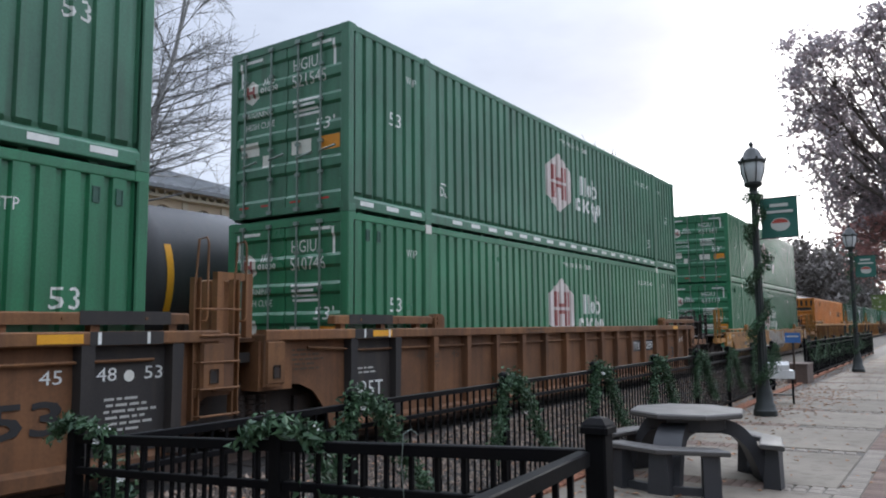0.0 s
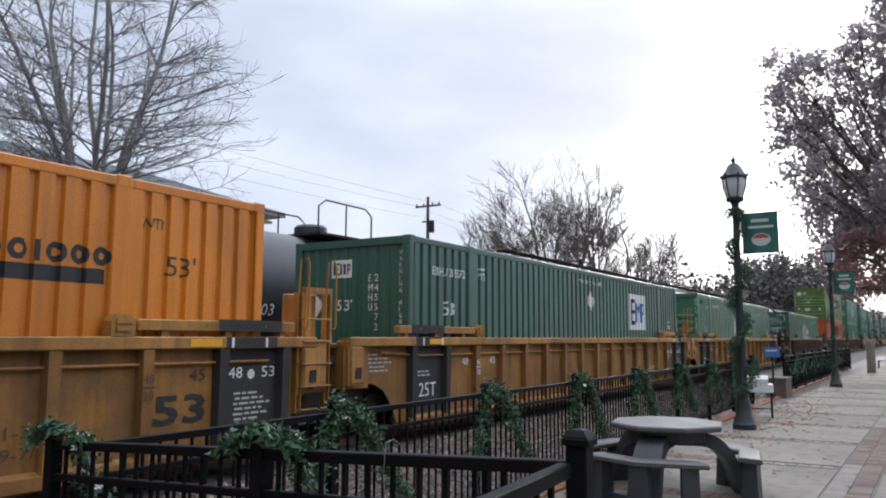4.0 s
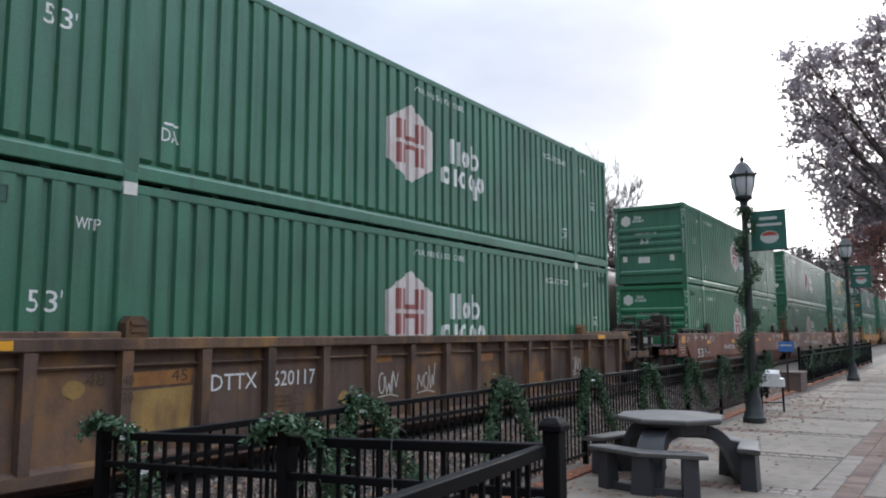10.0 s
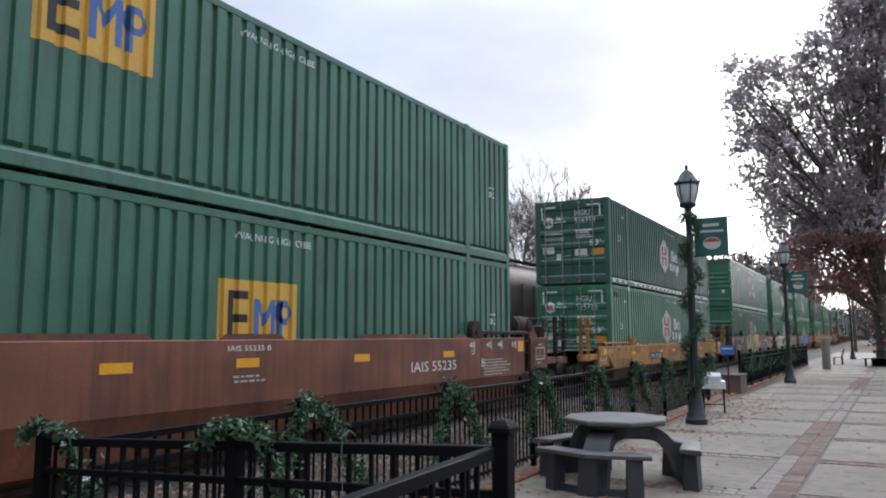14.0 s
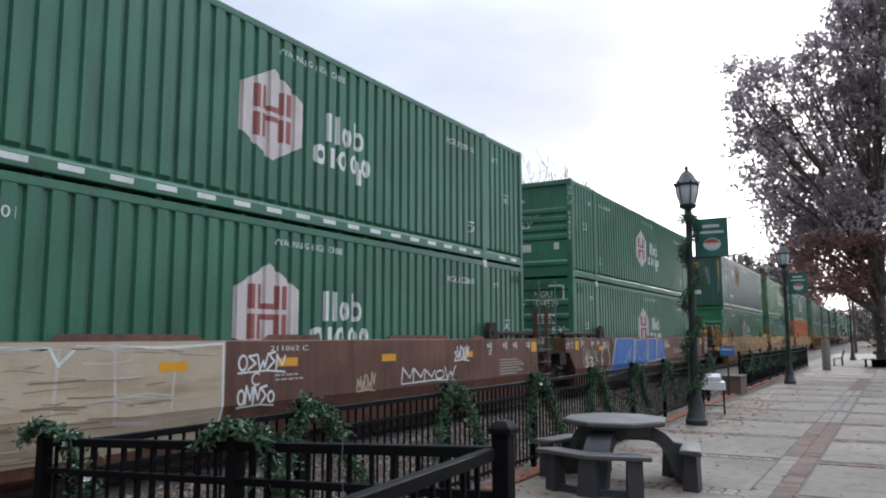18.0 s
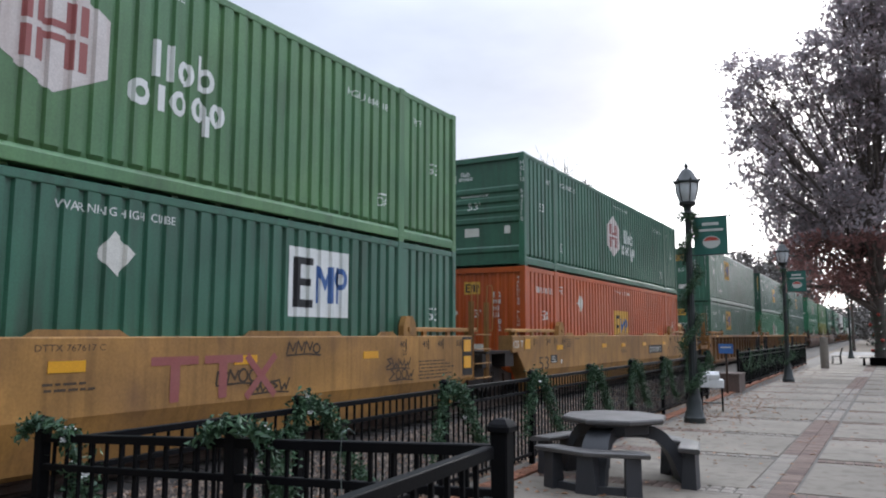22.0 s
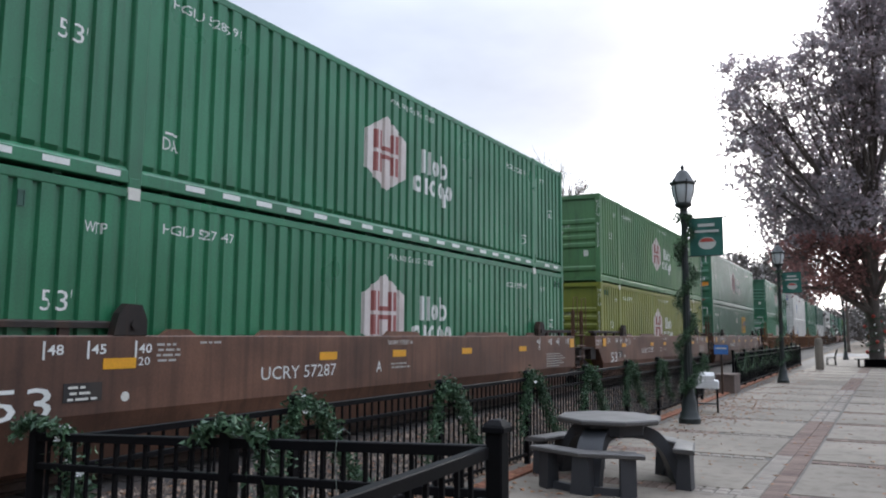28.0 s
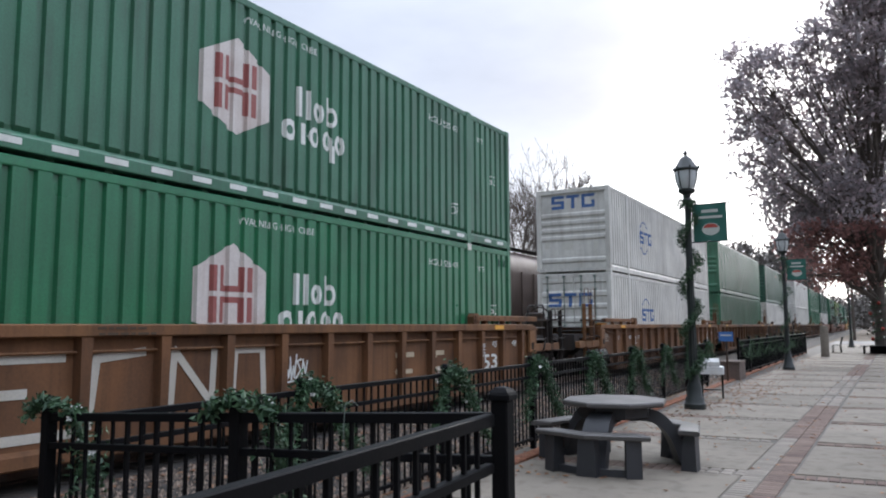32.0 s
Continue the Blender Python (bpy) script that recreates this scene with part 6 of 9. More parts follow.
def build_train():
    for i, (off, (style, colour, spec), top, low) in enumerate(UNITS):
        lead = i > 0 and off - UNITS[i - 1][0] > 21.5
        trail = i + 1 < len(UNITS) and UNITS[i + 1][0] - off > 21.5
        if i > 28:
            spec = {**spec, "plain": True}
        car = well_car(style, colour, lead, trail, spec)
        MOVING.append((car, off, 0.0))
        far = i > 26
        MOVING.append((container(*low, upper=False, far=far), off, FLOOR_Z))
        if top:
            MOVING.append((container(*top, upper=True, far=far), off, FLOOR_Z + TALL))


def train_gone(t):
    """Metres that the train has gone since 0 s."""
    k = t / 32.0
    return 32.0 * (16.1257521 * k - 0.28973505 * k ** 2 + 1.26395472 * k ** 3 - 0.72716825 * k ** 4)


def stroke(pts, w):
    """A brush line of even width, as flat pieces."""
    out = []
    for (a, b), (c, d) in zip(pts, pts[1:]):
        n = math.hypot(c - a, d - b) or 1.0
        ux, uy = (c - a) / n, (d - b) / n
        a2, b2, c2, d2 = a - ux * w * 0.35, b - uy * w * 0.35, c + ux * w * 0.35, d + uy * w * 0.35
        ox, oy = -uy * w / 2, ux * w / 2
        out.append([(a2 + ox, b2 + oy), (a2 - ox, b2 - oy), (c2 - ox, d2 - oy), (c2 + ox, d2 + oy)])
    return out


def curve(cx, cz, rx, rz, a0, a1, n=10):
    return [(cx + rx * math.cos(radians(a0 + (a1 - a0) * i / n)), cz + rz * math.sin(radians(a0 + (a1 - a0) * i / n))) for i in range(n + 1)]


def spray(car, polys, mat, level, style, label="sprayed graffiti paint"):
    """Paint on the near side of a car, laid over its bend; level orders the coats."""
    lift = 0.0165 + 0.0012 * level
    if style == "smooth":
        zs, xs = (0.26, 0.32, 0.80, 0.86, 2.0), (-0.25, -0.17, -0.022, 0.0, 0.0)
        s = Shape()
        for k, p in enumerate(polys):
            q = draped(shape_flat([p]), 0, 0, 1, list(zs), lambda z: float(np.interp(z, zs, xs)), lambda y, z, d, k=k: (SIDE + lift + d + 0.00008 * k, y, z))
            s.add(q.v, q.f)
    else:
        s = Shape()
        for k, p in enumerate(polys):
            s.add([(SIDE - 0.10 + lift * 0.5 + 0.00008 * k, y, z) for y, z in p], [tuple(range(len(p)))])
    part("graffiti", s, mat, car, label)


G_YEL = surface("yellow_spray_paint", (0.62, 0.36, 0.07), (0.55, 0.27, 0.04), 0.5, 0, 60, 2, 0.6, bump=0.03)
G_GRN = surface("green_spray_paint", (0.05, 0.22, 0.13), None, 0.5, 0, 60, 2, 0.5, bump=0.03)
G_PUR = surface("purple_spray_paint", (0.22, 0.12, 0.24), None, 0.5, 0, 60, 2, 0.5, bump=0.03)
G_BLU = surface("blue_spray_paint", (0.035, 0.15, 0.42), (0.03, 0.11, 0.33), 0.5, 0, 60, 1.5, 0.6, bump=0.03)
G_PALE = surface("pale_spray_paint", (0.55, 0.52, 0.45), (0.42, 0.38, 0.31), 0.6, 0, 60, 2, 0.6, bump=0.03)
G_CREAM = surface("cream_roller_paint", (0.52, 0.43, 0.30), (0.40, 0.32, 0.21), 0.6, 0, 60, 2, 0.8, (0.22, 0.10, 0.05), 0.5, (1, 0.1, 1), bump=0.05)
G_STREAK = surface("brown_brush_streak", (0.27, 0.185, 0.11), (0.20, 0.13, 0.08), 0.7, 0, 60, 2, 0.6, bump=0.03)
G_GREY = surface("silver_spray_paint", (0.24, 0.22, 0.19), (0.18, 0.16, 0.14), 0.45, 0.2, 60, 2, 0.6, bump=0.03)


G_OLDYEL = surface("old_dull_yellow_patch", (0.34, 0.21, 0.06), (0.24, 0.14, 0.045), 0.7, 0, 30, 3, 0.8, (0.12, 0.07, 0.04), 0.6, (1, 1, 0.4), bump=0.05)
G_OCHRE = surface("rust_orange_patch", (0.30, 0.13, 0.03), (0.20, 0.085, 0.028), 0.7, 0, 30, 3, 0.8, (0.10, 0.06, 0.035), 0.6, (1, 1, 0.4), bump=0.05)


def scribble(rng, y, z, w, h, n, lw):
    """A hand-written tag: slanted letter-like strokes that run into one another."""
    out, m = [], max(3, n // 2)
    cell = w / m
    for i in range(m):
        y0 = y + i * cell
        lean, hh = rng.uniform(0.05, 0.3) * cell, h * rng.uniform(0.55, 1.0)
        kind = rng.randrange(4)
        if kind == 0:
            pts = [(y0, z), (y0 + lean, z + hh), (y0 + cell * 0.7, z + hh * 0.25), (y0 + cell, z + hh * 0.9)]
        elif kind == 1:
            pts = [(y0 + cell * 0.9, z + hh), (y0 + lean, z + hh * 0.9), (y0 + cell * 0.8, z + hh * 0.45), (y0, z + rng.uniform(-0.1, 0.1) * h)]
        elif kind == 2:
            pts = curve(y0 + cell * 0.5, z + hh * 0.45, cell * 0.42, hh * 0.45, 60, 400, 9)
        else:
            pts = [(y0, z + hh), (y0 + cell * 0.25, z), (y0 + cell * 0.6, z + hh * 0.6), (y0 + cell * 0.75, z + rng.uniform(0, 0.2) * h), (y0 + cell * 1.1, z + hh * 1.1)]
        out += stroke(pts, lw)
    return out + stroke([(y, z - 0.12 * h), (y + w * 0.6, z - 0.05 * h), (y + w, z - 0.16 * h)], lw * 0.8)


def graffiti(car, style, spec):
    kind = spec.get("graffiti")
    rng = random.Random(len(bpy.data.objects))
    if kind == "yellow":
        spray(car, [[(3.5, 0.5), (9.0, 0.55), (9.32, 1.05), (9.0, 1.68), (3.3, 1.68)]], G_GRN, 0, style, "green graffiti ground")
        two = curve(7.55, 1.36, 0.42, 0.28, 160, -40) + [(7.15, 0.62), (8.05, 0.66)]
        five = [(8.85, 1.62), (8.2, 1.60), (8.12, 1.22)] + curve(8.55, 0.95, 0.50, 0.33, 110, -110)
        one = [(6.35, 1.6), (6.0, 0.5)]
        c4 = [(4.1, 1.6), (4.0, 1.0), (5.2, 1.05)]
        c5 = [(5.1, 1.65), (5.0, 0.45)]
        for k, pts in enumerate((two, five, one, c4, c5)):
            spray(car, stroke(pts, 0.50), M_BLACK, 1 + 3 * k, style, "black graffiti outline")
            spray(car, stroke(pts, 0.44), G_PALE, 2 + 3 * k, style, "pale graffiti outline")
            spray(car, stroke(pts, 0.38), G_YEL, 3 + 3 * k, style, "yellow graffiti letters")
        dots = [[(y + 0.09 * math.cos(a), z + 0.045 * math.sin(a)) for a in np.linspace(0, 6.283, 10, False)] for y, z in ((7.25, 1.3), (7.7, 0.95), (8.3, 1.05), (8.75, 1.2), (6.1, 1.2), (4.3, 1.2))]
        spray(car, dots, G_PUR, 18, style, "purple graffiti dots")
        for y in (9.5, 10.9, 13.1):
            spray(car, scribble(rng, y, 0.95, 0.7, 0.55, 9, 0.022), G_PALE, 2, style, "pale scrawled tag")
        spray(car, scribble(rng, 11.8, 1.35, 0.7, 0.22, 10, 0.03), M_WHITE, 2, style, "white scrawled tag")
    elif kind == "blue":
        body = [[(2.75, 0.55), (3.6, 0.55), (4.4, 1.68), (3.4, 1.68)], [(3.6, 0.55), (5.2, 0.7), (5.4, 1.66), (4.4, 1.68)], [(5.4, 0.75), (7.0, 0.8), (6.9, 1.66), (5.5, 1.6)], [(7.1, 0.85), (8.2, 0.9), (8.3, 1.66), (7.2, 1.66)],
                [(8.3, 0.9), (9.5, 0.95), (9.2, 1.6), (8.5, 1.62)]]
        spray(car, [[(p[0] + (0.06 if p[0] > sum(q[0] for q in b) / 4 else -0.10), p[1] + (0.02 if p[1] > 1.2 else -0.06)) for p in b] for b in body], G_PALE, 0, style, "pale graffiti outline")
        for k, b in enumerate(body):
            spray(car, [b], G_BLU, 1 + k, style, "blue graffiti letters")
        spray(car, stroke([(4.05, 0.78), (4.75, 1.30), (4.70, 0.98), (4.95, 1.45)], 0.035) + stroke([(5.55, 1.5), (5.85, 1.0), (6.1, 0.98)], 0.03) + stroke([(6.5, 0.95), (6.75, 1.3), (6.95, 0.92)], 0.03)
              + stroke([(7.4, 1.1), (7.7, 1.55), (8.0, 1.1)], 0.03) + stroke([(8.6, 1.0), (8.9, 1.5), (9.2, 1.0)], 0.03), G_PALE, 8, style, "pale graffiti lines")
        spray(car, ring_polys(2.25, 1.05, 0.42, 0.45, 0.07, 20) + scribble(rng, 0.2, 1.0, 1.2, 0.5, 12, 0.025), G_CREAM, 2, style, "tan scrawled ring")
        spray(car, ring_polys(9.75, 1.45, 0.26, 0.16, 0.03, 18) + scribble(rng, 9.55, 1.4, 0.45, 0.12, 7, 0.02), M_WHITE, 9, style, "white scrawled tag")
    elif kind == "cream":
        spray(car, [bar(0.9, 6.38, 0.45, 1.69)], G_CREAM, 0, style, "cream roller paint over old graffiti")
        dark, pale = [], []
        for _ in range(150):
            y0, z0, ln = rng.uniform(0.95, 5.7), rng.uniform(0.5, 1.64), rng.uniform(0.15, 0.7)
            (dark if rng.random() < 0.5 else pale).extend(stroke([(y0, z0), (y0 + ln * 0.5, z0 + rng.uniform(-0.02, 0.02)), (min(6.36, y0 + ln), z0 + rng.uniform(-0.03, 0.03))], rng.uniform(0.006, 0.018)))
        spray(car, dark, G_STREAK, 0.4, style, "brown brush streaks")
        spray(car, pale, G_PALE, 0.7, style, "pale brush streaks")
        spray(car, stroke([(0.95, 1.62), (2.3, 1.66), (2.45, 1.5), (2.6, 1.66), (4.0, 1.62), (4.1, 1.45), (4.3, 1.64), (5.5, 1.62), (6.34, 1.66), (6.36, 0.5)], 0.035), M_WHITE, 0.9, style, "white painted outline")
        spray(car, stroke([(4.1, 1.6), (4.05, 0.7)], 0.04) + stroke([(4.75, 1.65), (4.8, 0.8), (5.3, 0.75)], 0.04) + stroke([(5.6, 1.6), (5.55, 0.9)], 0.035) + stroke([(2.2, 1.5), (2.0, 0.7), (2.9, 0.8)], 0.04), G_PALE, 1, style)
        for y, z, w in ((6.6, 1.3, 0.9), (6.6, 0.85, 0.7), (9.2, 0.9, 0.5), (10.5, 0.95, 1.9), (12.4, 1.3, 0.6)):
            spray(car, scribble(rng, y, z, w, 0.28, 11, 0.032), M_WHITE if y != 9.2 else G_CREAM, 2, style, "white scrawled tag")
    elif kind == "grey":
        for k, pts in enumerate(([(6.7, 1.45), (7.3, 1.45), (7.0, 0.7)], curve(7.75, 1.05, 0.28, 0.3, 30, 330), [(8.3, 0.8), (8.45, 1.45), (8.8, 0.8)], [(9.1, 1.45), (9.1, 0.8), (9.5, 0.8)], [(9.8, 0.85), (10.0, 1.4), (10.3, 0.85)])):
            spray(car, stroke(pts, 0.50), G_PALE, 2 * k, style, "pale graffiti outline")
            spray(car, stroke(pts, 0.42), G_GREY, 2 * k + 1, style, "silver-grey graffiti letters")
        for y in (4.3, 5.2, 5.8, 12.6, 13.6):
            spray(car, scribble(rng, y, 0.72, 0.8, 0.25, 8, 0.035), M_BLACK, 1, style, "black scrawled tag")
        spray(car, [bar(10.35, 10.85, 0.98, 1.22), bar(11.0, 11.3, 1.05, 1.25)], M_STICKER, 12, style, "white patch")
    elif kind == "scrawl":
        spray(car, scribble(rng, 1.0, 0.9, 1.2, 0.6, 12, 0.02) + ring_polys(11.3, 1.3, 0.35, 0.4, 0.02, 18) + scribble(rng, 10.0, 1.0, 0.9, 0.55, 9, 0.022), M_WHITE, 1, style, "white chalk scrawl")
    elif kind == "scribble":
        for y, z in ((9.6, 1.1), (10.2, 0.95), (10.9, 1.45), (13.4, 1.15), (13.5, 0.95)):
            spray(car, scribble(rng, y, z, 0.75, 0.2, 9, 0.03), M_DIMBLACK, 1, style, "faded black scrawl")
    elif kind == "pale":
        for pts in ([(3.6, 1.35), (4.9, 1.35)], [(3.6, 1.0), (4.5, 1.0)], [(3.6, 0.55), (5.0, 0.55)], [(5.9, 1.38), (5.3, 1.32), (5.22, 0.6)], [(6.3, 0.6), (6.35, 1.38), (6.95, 0.7), (6.98, 1.38)],
                    [(7.3, 0.6), (7.35, 1.36), (7.85, 1.36), (7.9, 0.6)], [(1.3, 1.3), (2.2, 1.3), (1.9, 0.7)], [(2.5, 0.6), (2.6, 1.35), (3.2, 1.3)]):
            spray(car, stroke(pts, 0.10), G_PALE, 1, style, "pale brushed graffiti")
        spray(car, scribble(rng, 8.3, 0.9, 0.5, 0.35, 9, 0.03), M_WHITE, 2, style, "white scrawled tag")
        for y in (11.2, 12.3):
            spray(car, stroke([(y, 1.15), (y + 0.55, 1.15)], 0.09) + stroke([(y + 0.3, 1.15), (y, 0.85), (y + 0.5, 0.85)], 0.08), G_CREAM, 1, style, "tan graffiti letters")
    elif kind == "tags":
        for i in spec.get("tag_bays", (0, 6, 7, 13)):
            spray(car, scribble(rng, RIB_Y[i] + 0.25, 0.80, 0.5, 0.42, 6, 0.022), G_PALE, 1, style, "pale scrawled tag")
        spray(car, [[(RIB_Y[2] + 0.10, 0.52), (RIB_Y[2] + 0.88, 0.56), (RIB_Y[2] + 0.92, 1.14), (RIB_Y[2] + 0.12, 1.12)]], G_OLDYEL, 0, style, "patch of worn yellow paint")
        for i, y0, y1, z0, z1 in ((2, 0.12, 0.92, 1.16, 1.34), (6, 0.15, 0.6, 1.28, 1.42), (9, 0.1, 0.7, 1.2, 1.36), (-1, 0.2, 0.9, 0.98, 1.14), (11, 0.3, 0.8, 0.6, 0.9)):
            y = RIB_Y[i] if i >= 0 else -1.1
            spray(car, [[(y + y0, z0), (y + y1 * 0.96, z0 + 0.01), (y + y1, z1), (y + y0 + 0.02, z1 - 0.02)]], G_OCHRE, 0, style, "rusty patch of worn paint")
        for i, z in ((0, 1.14), (1, 1.16), (0, 0.84), (5, 0.8)):
            blob = [(RIB_Y[i] + 0.5 + 0.13 * math.cos(a) * rng.uniform(0.8, 1.2), z + 0.09 * math.sin(a) * rng.uniform(0.7, 1.3)) for a in np.linspace(0, 6.283, 12, False)]
            spray(car, [blob], G_OLDYEL, 0.4, style, "small patch of worn paint")
    if spec.get("word"):
        letter(car, "Transportation", 0.26, 2.6, 7.0, 0.98)
    if spec.get("mark") == "red":
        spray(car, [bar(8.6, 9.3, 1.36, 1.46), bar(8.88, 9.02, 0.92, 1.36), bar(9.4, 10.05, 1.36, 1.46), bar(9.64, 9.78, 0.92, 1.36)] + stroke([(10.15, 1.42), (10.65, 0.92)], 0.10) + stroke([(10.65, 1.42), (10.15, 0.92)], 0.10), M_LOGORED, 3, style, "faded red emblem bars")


# ---- ground, pavement, tracks ----
def ground_height(x):
    """Soil level: flat by the tracks, rising behind them towards the station."""
    return float(np.interp(x, (-60, -27, -17, -14.6, -3.4, 6, 40), (4.2, 3.2, 1.6, -0.12, -0.12, -0.12, -0.12)))


def build_ground():
    s = Shape()
    xs = [-2500, -300, -60, -40, -27, -22, -17, -14.6, -10, -3.42, 6, 40, 300, 2500]
    ys = [-2500, -200, -40, -10, 0, 10, 20, 40, 80, 200, 600, 4500]
    s.loft([[(x, y, ground_height(x)) for x in xs] for y in ys], closed=False)
    tagged(part("ground", s, M_GROUND), "leaf-strewn brown soil around the railway", "ground", kind="structure")
    b = Shape()
    rows = []
    for y in (-60, 800):
        rows.append([(-15.2, y, -0.10), (-14.0, y, 0.02), (-4.9, y, 0.02), (-3.9, y, -0.10)])
    b.loft(rows, closed=False)
    tagged(part("ballast", b, M_BALLAST), "grey crushed-stone railway ballast", "ground", kind="structure")
    rng = random.Random(5)
    st = Shape()
    for _ in range(4200):
        x, y = rng.uniform(-6.4, -3.6), rng.uniform(-3, 26)
        r = rng.uniform(0.02, 0.05)
        z = 0.02 if x < -4.9 else np.interp(x, (-4.9, -3.9), (0.02, -0.10))
        a = rng.uniform(0, 6.28)
        ring = [(x + r * math.cos(a + k * 1.57) * rng.uniform(0.7, 1.3), y + r * math.sin(a + k * 1.57), z - 0.01 + rng.uniform(0, 0.01)) for k in range(4)]
        top = (x + rng.uniform(-.3, .3) * r, y, z + r * rng.uniform(0.7, 1.3))
        st.add(ring + [top], [(0, 1, 4), (1, 2, 4), (2, 3, 4), (3, 0, 4)])
    for _ in range(15000):
        x, y = rng.uniform(-6.3, -3.45), rng.uniform(-1.5, 13)
        r = rng.uniform(0.014, 0.034)
        z = float(np.interp(x, (-4.9, -3.9), (0.02, -0.10)))
        a = rng.uniform(0, 6.28)
        ring = [(x + r * math.cos(a + k * 2.09) * rng.uniform(0.7, 1.3), y + r * math.sin(a + k * 2.09), z - 0.008) for k in range(3)]
        st.add(ring + [(x + rng.uniform(-.3, .3) * r, y, z + r * rng.uniform(0.6, 1.2))], [(0, 1, 3), (1, 2, 3), (2, 0, 3)])
    tagged(part("ballast_stones", st, leafy("loose_ballast_stone", (0.025, 0.021, 0.018), (0.34, 0.26, 0.20), 0.85)), "loose grey and brown ballast stones by the fence", "gravel", kind="stuff")


def build_track(cx, name):
    t = thing(name, "worn steel railway track on timber sleepers in ballast", "railway track", kind="structure")
    prof = [(-0.075, 0.0), (0.075, 0.0), (0.075, 0.015), (0.012, 0.03), (0.012, 0.11), (0.036, 0.125), (0.036, 0.155), (-0.036, 0.155), (-0.036, 0.125), (-0.012, 0.11), (-0.012, 0.03), (-0.075, 0.015)]
    for sx in (-1, 1):
        r = Shape().prism([(cx + sx * 0.755 + p[0], RAIL_TOP - 0.155 + p[1]) for p in prof], "y", -60, 700)
        part("rail", r, M_RAIL, t)
    tie = Shape().cham(cx - 1.3, cx + 1.3, -0.11, 0.11, -0.10, 0.035, 0.01).mesh("sleeper", M_TIE)
    near = 45 if name == "track_1" else 14
    for i in range(near):
        part("sleeper", tie, None, t).location = (0, -6 + i * 0.52, 0)
    rest = Shape()
    for i in range(near, 130):
        rest.box(cx - 1.3, cx + 1.3, -6.11 + i * 0.52, -5.89 + i * 0.52, -0.10, 0.035)
    tagged(part("far_sleepers", rest, M_TIE, t), kind="stuff")


BAND0, BAY, BAND = 6.55, 2.66, 0.36          # first cross band, spacing of the bands, width of a band


def skew(x, y):
    """The paving runs slightly askew to the tracks."""
    return x + 0.018 * (y - BAND0), y + 0.07 * (x + 0.27)


def skewed(x0, x1, y0, y1, z0, z1, c):
    s = Shape().cham(x0, x1, y0, y1, z0, z1, c)
    s.v = [(x + 0.018 * (y - y0), y + 0.07 * (x + 0.27), z) for x, y, z in s.v]
    return s


def build_pavement():
    s = Shape().box(-3.42, 30, -25, 72, -0.14, -0.012)
    p = tagged(part("pavement", s, M_JOINT), "damp concrete promenade with brick and pale stone bands", "pavement", kind="structure")
    tagged(part("road", Shape().box(-3.2, 60, 74, 86, -0.12, -0.06), M_ASPHALT), "grey asphalt street beyond the promenade", "road", kind="structure")
    ys = [BAND0 + BAY * i for i in range(-6, 24)]
    h = BAND / 2
    slab = {}

    def lay(name, me, x, y, dz=0.0):
        u, v = skew(x, y)
        part(name, me, None, p).matrix_basis = pose(u, v, dz, 0, 0, 1.5)

    # concrete slabs between the cross bands
    for y in ys[:-1]:
        for x0, x1 in ((-2.95, -0.515), (-0.015, 3.0), (3.02, 12.0)):
            y0, y1 = h + 0.008, BAY - h - 0.008
            if (x0, x1, y0) not in slab:
                slab[(x0, x1, y0)] = skewed(x0 + 0.006, x1 - 0.006, y0, y1, -0.03, 0.0, 0.006).mesh("slab", M_CONCRETE)
            part("slab", slab[(x0, x1, y0)], None, p).location = (0.018 * (y + y0 - BAND0), y, 0)
    brick = Shape().cham(0.004, 0.106, 0.004, 0.206, -0.03, 0.0, 0.006).mesh("brick", M_BRICK)
    brick_e = Shape().cham(0.004, 0.206, 0.004, 0.106, -0.03, 0.0, 0.006).mesh("brick", M_EDGING)
    brick_w = Shape().cham(0.003, 0.228, 0.004, 0.104, -0.03, 0.0, 0.006).mesh("brick", M_BRICK)
    pale_w = Shape().cham(0.003, 0.228, 0.006, 0.102, -0.03, 0.002, 0.008).mesh("stone_paver", M_PAVER)
    paver = Shape().cham(0.008, 0.138, 0.006, 0.168, -0.03, 0.003, 0.012).mesh("stone_paver", M_PAVER)
    longp = Shape().cham(0.012, 0.219, 0.03, 0.56, -0.03, 0.003, 0.012).mesh("stone_paver", M_PAVER)
    rest, rest_p = Shape(), Shape()
    for i, y in enumerate(ys):
        if y < BAND0 - 0.1 or y > 44:
            continue
        near = y < 18
        first = abs(y - BAND0) < 0.1
        # fence side: brick courses, then pale stones towards the middle
        edge = -1.05 if first else -1.62
        x = -2.95
        while x < edge - 0.10:
            if near:
                for k in (-0.165, 0.0):
                    lay("brick", brick, x, y + k - 0.02)
            else:
                u, v = skew(x, y - 0.17)
                rest.cham(u, u + 0.21, v, v + 0.34, -0.03, 0.0, 0.006)
                x += 0.108
            x += 0.112
        x = edge
        while x < -0.60:
            for k in ((-0.17, 0.0) if first else (-0.085,)):
                if y < 32:
                    lay("stone_paver", paver, x, y + k)
            x += 0.148
        # wide joint of dull brick on the other side
        x = 0.0
        while x < (1.5 if near else 0.30):
            if near:
                lay("brick", brick, x, y - 0.10)
            x += 0.112
        if not near and y < 32:
            for k in range(4):
                lay("stone_paver", paver, 0.46 + 0.16 * k, y - 0.09)
    # lengthwise double band
    for col, x0 in ((0, -0.502), (1, -0.270)):
        y = 2.6
        while y < 60:
            k = (y - 14.75) % BAY
            if (14.75 < y < 24.9 or 33.0 < y < 38.0):
                u, v = skew(x0, y)
